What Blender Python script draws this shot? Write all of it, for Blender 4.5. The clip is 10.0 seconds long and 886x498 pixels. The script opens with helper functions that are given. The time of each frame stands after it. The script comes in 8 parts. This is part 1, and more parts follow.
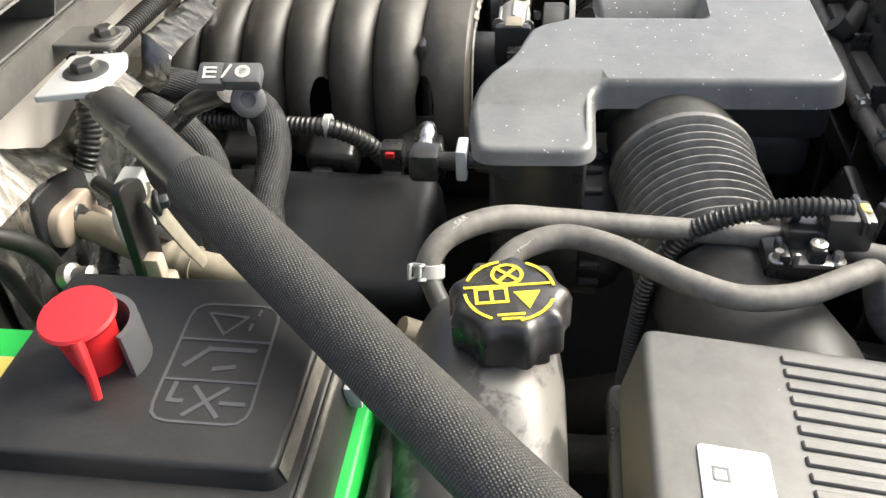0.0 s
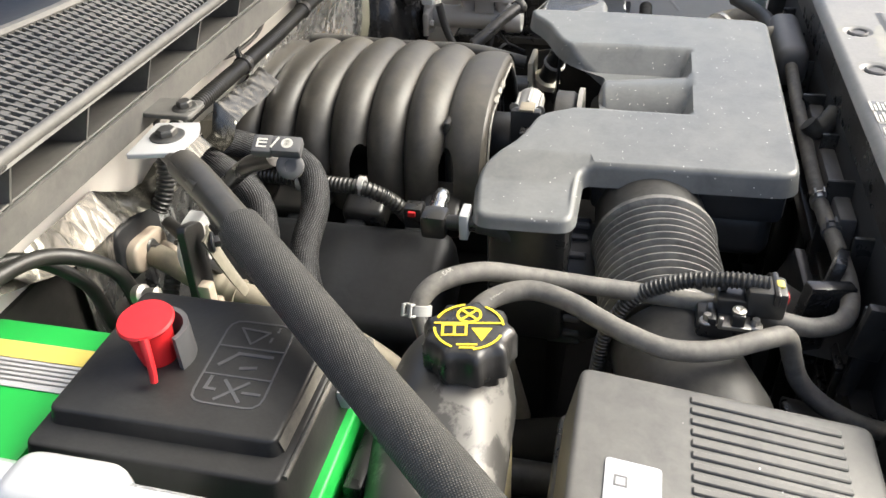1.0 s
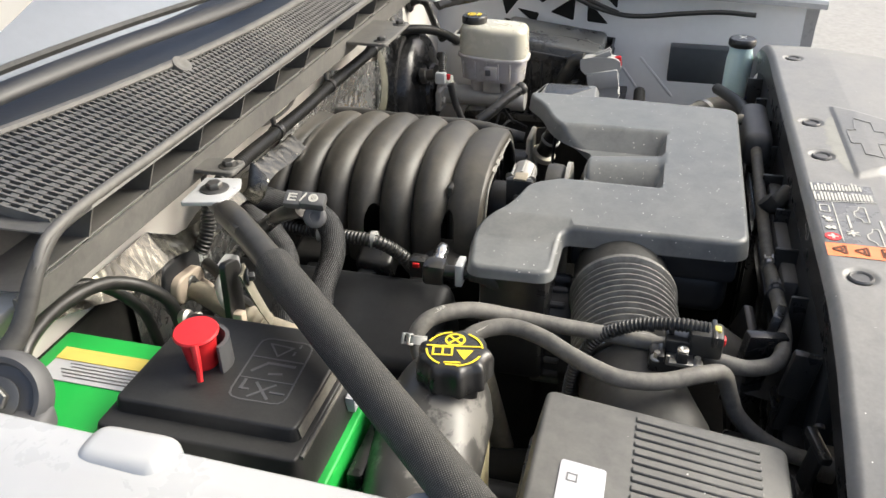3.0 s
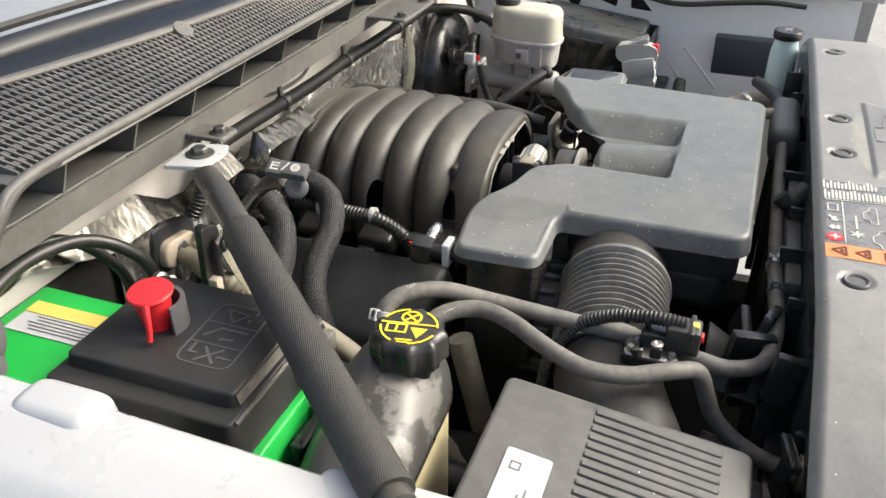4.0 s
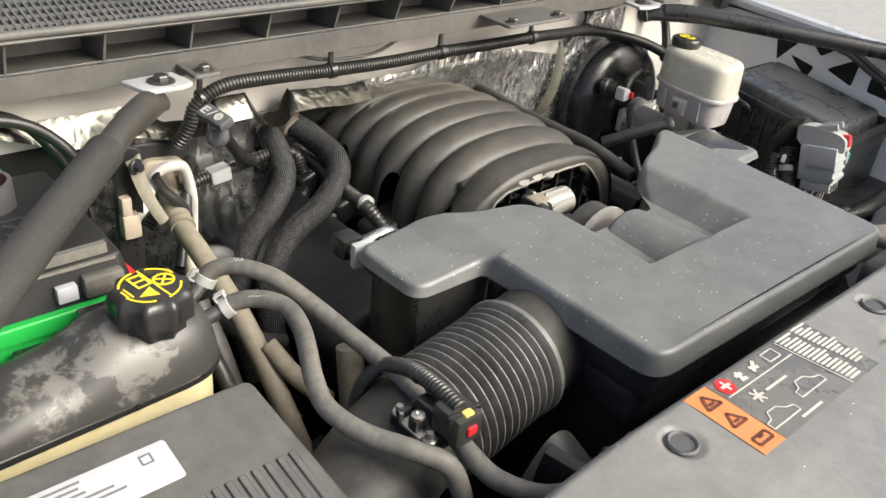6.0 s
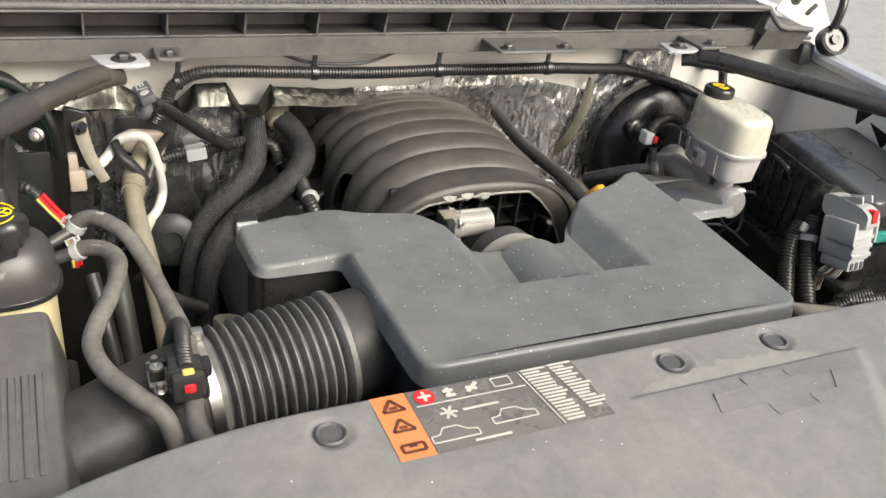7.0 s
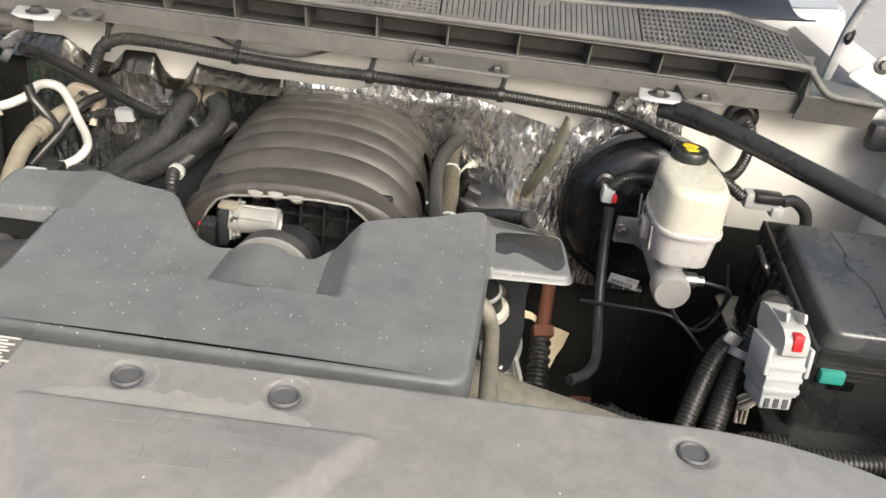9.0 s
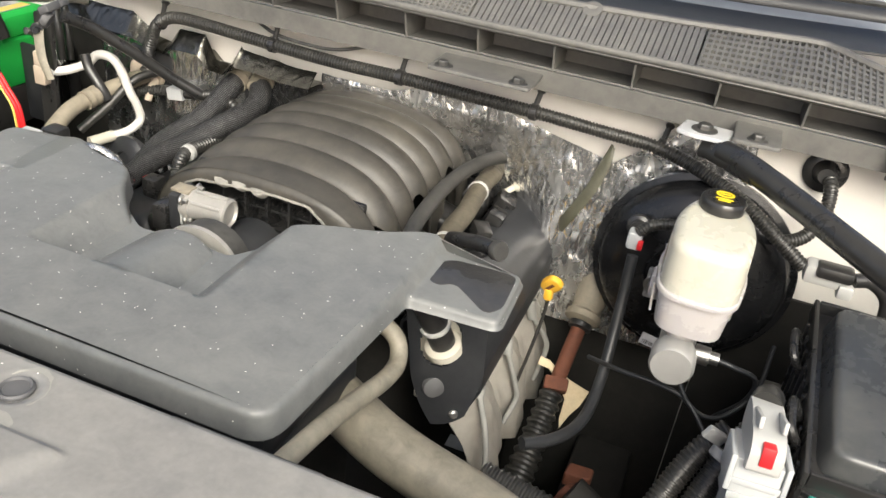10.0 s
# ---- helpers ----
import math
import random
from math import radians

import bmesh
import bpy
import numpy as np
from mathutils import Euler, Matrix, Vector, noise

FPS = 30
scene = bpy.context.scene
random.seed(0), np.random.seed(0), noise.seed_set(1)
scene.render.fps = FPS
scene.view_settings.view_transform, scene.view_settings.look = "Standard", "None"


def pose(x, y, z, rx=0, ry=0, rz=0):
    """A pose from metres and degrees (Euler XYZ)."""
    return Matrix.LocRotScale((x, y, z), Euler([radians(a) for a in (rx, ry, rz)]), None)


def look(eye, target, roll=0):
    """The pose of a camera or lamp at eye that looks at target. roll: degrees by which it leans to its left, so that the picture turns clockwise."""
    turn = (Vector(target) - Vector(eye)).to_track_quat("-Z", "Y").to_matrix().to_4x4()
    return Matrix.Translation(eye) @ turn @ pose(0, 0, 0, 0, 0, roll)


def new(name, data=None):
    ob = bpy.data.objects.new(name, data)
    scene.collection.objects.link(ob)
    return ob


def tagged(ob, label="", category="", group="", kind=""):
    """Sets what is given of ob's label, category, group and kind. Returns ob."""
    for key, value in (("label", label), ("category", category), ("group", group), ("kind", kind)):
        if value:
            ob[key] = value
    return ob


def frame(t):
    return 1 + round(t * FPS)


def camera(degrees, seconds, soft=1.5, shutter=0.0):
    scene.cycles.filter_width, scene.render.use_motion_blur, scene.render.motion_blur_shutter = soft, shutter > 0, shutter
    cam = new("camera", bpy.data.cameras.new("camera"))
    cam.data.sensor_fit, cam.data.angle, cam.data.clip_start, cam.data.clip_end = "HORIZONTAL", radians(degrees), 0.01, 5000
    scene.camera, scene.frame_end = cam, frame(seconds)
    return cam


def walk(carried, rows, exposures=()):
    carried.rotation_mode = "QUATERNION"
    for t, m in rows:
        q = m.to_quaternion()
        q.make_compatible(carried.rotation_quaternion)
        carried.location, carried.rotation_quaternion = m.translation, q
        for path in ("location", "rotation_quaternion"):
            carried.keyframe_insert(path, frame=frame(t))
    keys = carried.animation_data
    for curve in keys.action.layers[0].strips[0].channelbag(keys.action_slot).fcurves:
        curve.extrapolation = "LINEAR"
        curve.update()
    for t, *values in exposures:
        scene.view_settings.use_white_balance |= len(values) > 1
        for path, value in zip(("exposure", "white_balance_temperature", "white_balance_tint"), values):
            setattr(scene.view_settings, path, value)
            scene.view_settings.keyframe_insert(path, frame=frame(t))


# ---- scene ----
cam = camera(55.7, 10.0)
PATH = [
    (0, (-1.025, -0.357, 1.479), (0.514, -0.099, 0.228), -3.5),
    (0.5, (-1.075, -0.396, 1.527), (0.491, -0.06, 0.329), -3.1),
    (1, (-1.138, -0.437, 1.566), (0.454, -0.036, 0.424), -2.4),
    (1.5, (-1.2, -0.453, 1.602), (0.427, -0.047, 0.511), -1.6),
    (2, (-1.267, -0.447, 1.624), (0.396, -0.065, 0.58), -1.0),
    (2.5, (-1.286, -0.448, 1.627), (0.395, -0.069, 0.611), -0.5),
    (2.7, (-1.285, -0.458, 1.63), (0.395, -0.053, 0.624), -0.6),
    (3.8, (-1.239, -0.572, 1.619), (0.387, -0.021, 0.593), -0.1),
    (4, (-1.236, -0.578, 1.61), (0.376, 0.008, 0.582), 0.1),
    (4.5, (-1.214, -0.61, 1.604), (0.349, 0.101, 0.58), 1.1),
    (5, (-1.125, -0.765, 1.584), (0.338, 0.123, 0.548), 2.0),
    (5.5, (-1.032, -0.876, 1.58), (0.332, 0.165, 0.553), 4.5),
    (5.7, (-0.982, -0.898, 1.579), (0.325, 0.214, 0.552), 5.6),
    (6.8, (-0.637, -1.159, 1.604), (0.228, 0.337, 0.599), 7.0),
    (7, (-0.571, -1.209, 1.608), (0.221, 0.329, 0.604), 7.4),
    (7.5, (-0.406, -1.227, 1.601), (0.205, 0.397, 0.606), 8.0),
    (8, (-0.223, -1.193, 1.607), (0.199, 0.493, 0.617), 7.9),
    (8.5, (-0.022, -1.243, 1.595), (0.197, 0.481, 0.605), 7.5),
    (9, (0.177, -1.264, 1.599), (0.188, 0.471, 0.605), 7.7),
    (9.5, (0.332, -1.157, 1.588), (0.08, 0.555, 0.584), 7.5),
    (10, (0.497, -1.085, 1.577), (-0.025, 0.56, 0.566), 7.6),
]
walk(cam, [(t, look(eye, aim, roll)) for t, eye, aim, roll in PATH],
     [(0, 1.42), (1.5, 1.25), (2.5, 1.0), (4.5, 1.03), (5.5, 0.95), (7.5, 0.70), (8.5, 0.80), (9.0, 0.78), (10, 0.92)])
# world: bright hazy daylight, soft sun from the front
world = bpy.data.worlds.new("sky")
scene.world = world
world.use_nodes = True
wn = world.node_tree.nodes
wl = world.node_tree.links
sky = wn.new("ShaderNodeTexSky")
sky.sky_type = 'NISHITA'
sky.sun_disc = False
sky.sun_elevation = radians(38)
sky.sun_rotation = radians(153)
sky.air_density, sky.dust_density, sky.ozone_density = 0.8, 5.0, 0.3
wn["Background"].inputs[1].default_value = 0.15
wl.new(sky.outputs[0], wn["Background"].inputs[0])

sun_data = bpy.data.lights.new("sun", 'SUN')
sun_data.energy = 2.2
sun_data.angle = radians(35)
sun_data.color = (0.955, 0.985, 0.90)
sun_ob = new("sun", sun_data)
sun_ob.matrix_world = look((1.9, -3.8, 4.5), (0, 0, 1))

V = Vector


# ---- materials ----
def material(name, colour, rough=0.5, metal=0.0, vary=0.25, grain=60.0, bump=0.15, dust=0.0,
             dust_colour=(0.285, 0.272, 0.23), specks=0.0, patch=7.0, coat=0.0, spec=0.5, alpha=1.0, glow_through=0.0):
    m = bpy.data.materials.new(name)
    m.use_nodes = True
    n, l = m.node_tree.nodes, m.node_tree.links
    b = n["Principled BSDF"]
    tc = n.new("ShaderNodeTexCoord")
    geo = n.new("ShaderNodeNewGeometry")
    fine = n.new("ShaderNodeTexNoise")
    fine.inputs["Scale"].default_value = grain
    fine.inputs["Detail"].default_value = 6
    big = n.new("ShaderNodeTexNoise")
    big.inputs["Scale"].default_value = patch
    big.inputs["Detail"].default_value = 5
    big.inputs["Roughness"].default_value = 0.6
    mid = n.new("ShaderNodeTexNoise")
    mid.inputs["Scale"].default_value = patch * 6
    mid.inputs["Detail"].default_value = 7
    mid.inputs["Roughness"].default_value = 0.65
    mid.inputs["Distortion"].default_value = 0.4
    for t in (fine, big, mid):
        l.new(geo.outputs["Position"], t.inputs["Vector"])
    blotch = n.new("ShaderNodeMix")
    blotch.inputs["Factor"].default_value = 0.42
    l.new(big.outputs["Fac"], blotch.inputs["A"])
    l.new(mid.outputs["Fac"], blotch.inputs["B"])
    tone = n.new("ShaderNodeMix")
    tone.inputs["Factor"].default_value = 0.5
    l.new(fine.outputs["Fac"], tone.inputs["A"])
    l.new(mid.outputs["Fac"], tone.inputs["B"])
    dark = n.new("ShaderNodeMix")
    dark.data_type = 'RGBA'
    dark.inputs["A"].default_value = (*[c * (1 - 1.6 * min(vary, 0.55)) for c in colour], 1)
    dark.inputs["B"].default_value = (*[min(1, c * (1 + 1.6 * vary)) for c in colour], 1)
    l.new(tone.outputs["Result"], dark.inputs["Factor"])
    last = dark.outputs["Result"]
    rmap = n.new("ShaderNodeMapRange")
    rmap.inputs["To Min"].default_value = max(0.03, rough - 0.14)
    rmap.inputs["To Max"].default_value = min(1, rough + 0.16)
    l.new(blotch.outputs["Result"], rmap.inputs["Value"])
    l.new(rmap.outputs["Result"], b.inputs["Roughness"])
    if dust:
        ramp = n.new("ShaderNodeMapRange")
        ramp.inputs["From Min"].default_value = 0.38
        ramp.inputs["From Max"].default_value = 0.68
        ramp.inputs["To Min"].default_value = dust * 0.25
        ramp.inputs["To Max"].default_value = dust
        l.new(blotch.outputs["Result"], ramp.inputs["Value"])
        d = n.new("ShaderNodeMix")
        d.data_type = 'RGBA'
        d.inputs["B"].default_value = (*dust_colour, 1)
        l.new(ramp.outputs["Result"], d.inputs["Factor"])
        l.new(last, d.inputs["A"])
        last = d.outputs["Result"]
    if specks:
        vor = n.new("ShaderNodeTexVoronoi")
        vor.inputs["Scale"].default_value = 130
        vor.inputs["Randomness"].default_value = 1
        l.new(geo.outputs["Position"], vor.inputs["Vector"])
        cut = n.new("ShaderNodeMath")
        cut.operation = 'LESS_THAN'
        cut.inputs[1].default_value = 0.092
        l.new(vor.outputs["Distance"], cut.inputs[0])
        pick = n.new("ShaderNodeMath")
        pick.operation = 'GREATER_THAN'
        pick.inputs[1].default_value = 1 - specks
        sep = n.new("ShaderNodeSeparateColor")
        l.new(vor.outputs["Color"], sep.inputs[0])
        l.new(sep.outputs[0], pick.inputs[0])
        both = n.new("ShaderNodeMath")
        both.operation = 'MULTIPLY'
        l.new(cut.outputs[0], both.inputs[0])
        l.new(pick.outputs[0], both.inputs[1])
        s = n.new("ShaderNodeMix")
        s.data_type = 'RGBA'
        s.inputs["B"].default_value = (0.75, 0.73, 0.68, 1)
        l.new(both.outputs[0], s.inputs["Factor"])
        l.new(last, s.inputs["A"])
        last = s.outputs["Result"]
    l.new(last, b.inputs["Base Color"])
    b.inputs["Metallic"].default_value = metal
    b.inputs["Specular IOR Level"].default_value = spec
    b.inputs["Coat Weight"].default_value = coat
    b.inputs["Coat Roughness"].default_value = 0.08
    if glow_through:
        b.inputs["Subsurface Weight"].default_value = glow_through
        b.inputs["Subsurface Radius"].default_value = (0.02, 0.018, 0.012)
        b.inputs["Subsurface Scale"].default_value = 0.6
    if bump:
        bp = n.new("ShaderNodeBump")
        bp.inputs["Strength"].default_value = bump
        bp.inputs["Distance"].default_value = 0.002
        l.new(fine.outputs["Fac"], bp.inputs["Height"])
        l.new(bp.outputs["Normal"], b.inputs["Normal"])
    return m


def sharp_dust(m, low, high):
    """Gives a material's dust clear edges."""
    for nd in m.node_tree.nodes:
        if nd.bl_idname == "ShaderNodeMapRange" and abs(nd.inputs["From Max"].default_value - 0.68) < 1e-4:
            nd.inputs["From Min"].default_value, nd.inputs["From Max"].default_value = low, high
    return m


M_COVER = material("dusty_grey_plastic", (0.080, 0.086, 0.089), 0.38, dust=0.48, dust_colour=(0.262, 0.262, 0.244), specks=0.36, grain=220, bump=0.06, patch=5)
M_FRONT = material("bleached_plastic", (0.138, 0.138, 0.137), 0.40, dust=0.42, dust_colour=(0.335, 0.320, 0.287), specks=0.05, grain=200, bump=0.06, patch=6)
M_COWL = material("weathered_plastic", (0.062, 0.061, 0.06), 0.55, dust=0.42, dust_colour=(0.25, 0.24, 0.21), grain=150, bump=0.1, patch=9)
M_BLACK = material("black_plastic", (0.011, 0.011, 0.012), 0.28, dust=0.06, grain=160, bump=0.08, patch=10)
M_BLACKDULL = material("dull_black_plastic", (0.0115, 0.0130, 0.0165), 0.42, dust=0.06, grain=120, bump=0.1, spec=0.4)
M_LID = material("matt_black_lid", (0.0100, 0.0104, 0.0115), 0.44, dust=0.07, grain=260, bump=0.08, spec=0.4)
M_RUBBER = material("dusty_rubber", (0.016, 0.016, 0.016), 0.46, spec=0.35, dust=0.36, dust_colour=(0.15, 0.145, 0.13), grain=90, bump=0.1, patch=14)
M_HOSE = material("grey_rubber_hose", (0.036, 0.0355, 0.034), 0.6, dust=0.68, dust_colour=(0.255, 0.238, 0.205), grain=120, bump=0.12, patch=18)
M_LOOM = material("black_conduit", (0.010, 0.010, 0.010), 0.36, dust=0.10, grain=120, bump=0.05)
M_PAINT = material("white_car_paint", (0.40, 0.405, 0.41), 0.28, vary=0.02, bump=0.0, coat=0.6)
M_INNER = material("primer_white_sheet", (0.62, 0.60, 0.56), 0.45, vary=0.05, bump=0.03, dust=0.22, dust_colour=(0.5, 0.46, 0.38))
M_HOOD = material("white_hood_lining", (0.68, 0.68, 0.67), 0.45, vary=0.03, bump=0.02)
M_GREYSHEET = material("grey_inner_sheet", (0.87, 0.865, 0.85), 0.4, vary=0.05, bump=0.03, dust=0.15, dust_colour=(0.4, 0.38, 0.34))
# near black: the shade of the deep bay is put into this colour
M_DARK = material("shade_black", (0.0085, 0.0083, 0.008), 0.75, dust=0.06, grain=80, bump=0.2, spec=0.2)
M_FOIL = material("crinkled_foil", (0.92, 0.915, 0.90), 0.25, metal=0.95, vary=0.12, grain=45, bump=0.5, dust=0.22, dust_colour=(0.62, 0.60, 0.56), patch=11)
M_OLDFOIL = material("dirty_shaded_foil", (0.80, 0.79, 0.75), 0.25, metal=0.98, vary=0.25, grain=40, bump=0.5, dust=0.25, dust_colour=(0.22, 0.205, 0.17), patch=9)
M_LIP = material("dark_khaki_foil", (0.155, 0.150, 0.132), 0.24, metal=0.98, vary=0.3, grain=40, bump=0.3, dust=0.45, dust_colour=(0.045, 0.042, 0.034), patch=14)
M_STEEL = material("dull_steel", (0.45, 0.44, 0.42), 0.4, metal=1.0, vary=0.2, grain=90, bump=0.08, dust=0.2)
M_BOLT = material("dark_bolt_steel", (0.10, 0.10, 0.10), 0.45, metal=0.8, vary=0.3, dust=0.25)
M_MOTOR = material("pale_cast_motor", (0.31, 0.30, 0.28), 0.42, metal=0.25, vary=0.2, dust=0.3, patch=20)
M_ALU = material("white_aluminium_pipe", (0.60, 0.59, 0.56), 0.45, metal=0.05, vary=0.1, dust=0.3, dust_colour=(0.5, 0.46, 0.38))
M_TAN = material("sandy_hose", (0.17, 0.148, 0.11), 0.7, vary=0.35, dust=0.6, dust_colour=(0.33, 0.29, 0.22), patch=14)
M_PINKALU = material("dusty_pinkish_alloy", (0.42, 0.35, 0.28), 0.55, metal=0.1, vary=0.2, dust=0.4, dust_colour=(0.36, 0.30, 0.22), patch=14)
M_KHAKI = material("khaki_dusty_rubber", (0.085, 0.078, 0.06), 0.55, vary=0.4, dust=0.8, dust_colour=(0.33, 0.30, 0.235), patch=9)
M_FUSELID = material("smooth_fuse_lid", (0.032, 0.036, 0.042), 0.28, vary=0.2, dust=0.2, patch=9, bump=0.05)
M_BEIGE = material("beige_plastic", (0.52, 0.49, 0.41), 0.5, vary=0.08, dust=0.2)
M_STRAP = material("olive_braid", (0.06, 0.058, 0.036), 0.55, vary=0.5, grain=300, bump=0.3, dust=0.15)
M_TAPE = material("dirty_cloth_tape", (0.055, 0.047, 0.033), 0.7, vary=0.5, grain=150, bump=0.4, dust=0.45, dust_colour=(0.20, 0.175, 0.13), patch=20)
M_DIP = material("amber_plastic", (0.62, 0.34, 0.03), 0.4, vary=0.1)
M_RUST = material("rusty_steel", (0.11, 0.036, 0.018), 0.8, vary=0.5, grain=70, bump=0.3)
M_GREEN = material("green_battery_case", (0.015, 0.38, 0.06), 0.42, vary=0.08, bump=0.03)
M_RED = material("red_plastic", (0.56, 0.018, 0.022), 0.42, vary=0.06, bump=0.03)
M_YELLOW = material("yellow_print", (0.82, 0.62, 0.03), 0.5, vary=0.08, bump=0.0)
M_GOLD = material("gold_label", (0.62, 0.5, 0.12), 0.4, vary=0.08, bump=0.0)
M_ORANGE = material("orange_label", (0.80, 0.20, 0.045), 0.42, vary=0.1, bump=0.0, dust=0.25)
M_WHITEPRINT = material("pale_print", (0.50, 0.487, 0.44), 0.5, vary=0.2, bump=0.0, dust=0.2)
M_EDGE = material("dusty_black_edge", (0.04, 0.04, 0.037), 0.5, dust=0.6, dust_colour=(0.27, 0.25, 0.21), patch=30)
M_BELLOWS = material("grey_bellows_rubber", (0.034, 0.034, 0.034), 0.5, dust=0.8, dust_colour=(0.25, 0.242, 0.22), grain=90, bump=0.1, patch=14)
M_BRACE = material("dusty_brace_steel", (0.022, 0.0215, 0.02), 0.36, dust=0.28, dust_colour=(0.20, 0.18, 0.145), patch=12)
M_GREYPRINT = material("grey_print", (0.14, 0.14, 0.14), 0.55, vary=0.1, bump=0.0)
M_STICKER = material("white_label", (0.42, 0.425, 0.45), 0.5, vary=0.04, bump=0.0, dust=0.1)
M_MILK = material("milky_tank_plastic", (0.395, 0.375, 0.367), 0.26, vary=0.04, bump=0.0, glow_through=0.35)
M_CREAM = material("cream_tank_plastic", (0.46, 0.445, 0.375), 0.26, vary=0.04, bump=0.0, glow_through=0.35)
M_YELLOWED = material("yellowed_tank_plastic", (0.72, 0.63, 0.36), 0.45, vary=0.1, bump=0.0, dust=0.25, glow_through=0.3)
M_TEAL = material("teal_plastic", (0.02, 0.26, 0.21), 0.4, vary=0.1, bump=0.02, dust=0.1)
M_BLUE = material("pale_blue_bottle", (0.55, 0.72, 0.72), 0.4, vary=0.05, bump=0.0, glow_through=0.2)
M_CONN = material("white_connector", (0.37, 0.37, 0.355), 0.4, vary=0.08, bump=0.03, dust=0.1)
M_CONNGREY = material("grey_connector", (0.40, 0.41, 0.41), 0.42, vary=0.06, bump=0.03)
M_GUARD = material("charcoal_plastic", (0.075, 0.075, 0.077), 0.55, vary=0.2)
M_TANK = material("dusty_black_tank", (0.012, 0.012, 0.012), 0.38, dust=0.85, dust_colour=(0.17, 0.164, 0.150), grain=60, patch=7, bump=0.05)
sharp_dust(M_TANK, 0.53, 0.57)
M_MANIFOLD = material("moulded_manifold_plastic", (0.013, 0.013, 0.0132), 0.47, dust=0.58, dust_colour=(0.125, 0.113, 0.090), grain=140, bump=0.05, patch=8)
M_BOSS = material("dusty_highlit_plastic", (0.08, 0.077, 0.068), 0.5, dust=0.8, dust_colour=(0.34, 0.325, 0.285), patch=20)
M_BOOSTER = material("gloss_black_paint", (0.006, 0.0063, 0.0075), 0.26, dust=0.02, coat=0.0, bump=0.02, spec=0.4)
M_CAST = material("cast_aluminium", (0.36, 0.355, 0.34), 0.5, metal=0.35, vary=0.1, dust=0.1, bump=0.1)
M_ASPHALT = material("pale_concrete", (0.30, 0.292, 0.278), 0.9, vary=0.3, grain=25, bump=0.4, patch=1.2, dust=0.3)
# grey-blue base paints the sky's reflection into the glass
M_GLASSDARK = material("sky_pale_screen", (0.24, 0.255, 0.27), 0.16, vary=0.05, bump=0.0, coat=0.5)
M_AIRBOX = material("dusty_airbox_plastic", (0.054, 0.054, 0.053), 0.48, dust=0.5, dust_colour=(0.205, 0.198, 0.178), grain=180, bump=0.06, patch=7, specks=0.04)


def crinkle(m, scale, depth):
    """Adds sharp creases between small facets to a foil."""
    n, l = m.node_tree.nodes, m.node_tree.links
    geo = n.new("ShaderNodeNewGeometry")
    last = None
    for k, (size, turn, stretch, deep) in enumerate(((1.0, (0.3, 0.95, 0.0), (1.0, 1.0, 0.42), 1.0), (1.9, (0.2, -0.8, 0.4), (1.0, 1.0, 0.3), 0.6))):
        mp = n.new("ShaderNodeMapping")
        mp.inputs["Rotation"].default_value = turn
        mp.inputs["Scale"].default_value = stretch
        l.new(geo.outputs["Position"], mp.inputs["Vector"])
        fold = n.new("ShaderNodeTexVoronoi")
        fold.feature = 'DISTANCE_TO_EDGE'
        fold.inputs["Scale"].default_value = scale * size
        l.new(mp.outputs["Vector"], fold.inputs["Vector"])
        bp = n.new("ShaderNodeBump")
        bp.inputs["Strength"].default_value = 1.0
        bp.inputs["Distance"].default_value = depth * deep
        l.new(fold.outputs["Distance"], bp.inputs["Height"])
        if last:
            l.new(last, bp.inputs["Normal"])
        last = bp.outputs["Normal"]
    l.new(last, n["Principled BSDF"].inputs["Normal"])


crinkle(M_FOIL, 44, 0.0058)
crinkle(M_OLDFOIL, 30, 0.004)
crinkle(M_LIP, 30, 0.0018)


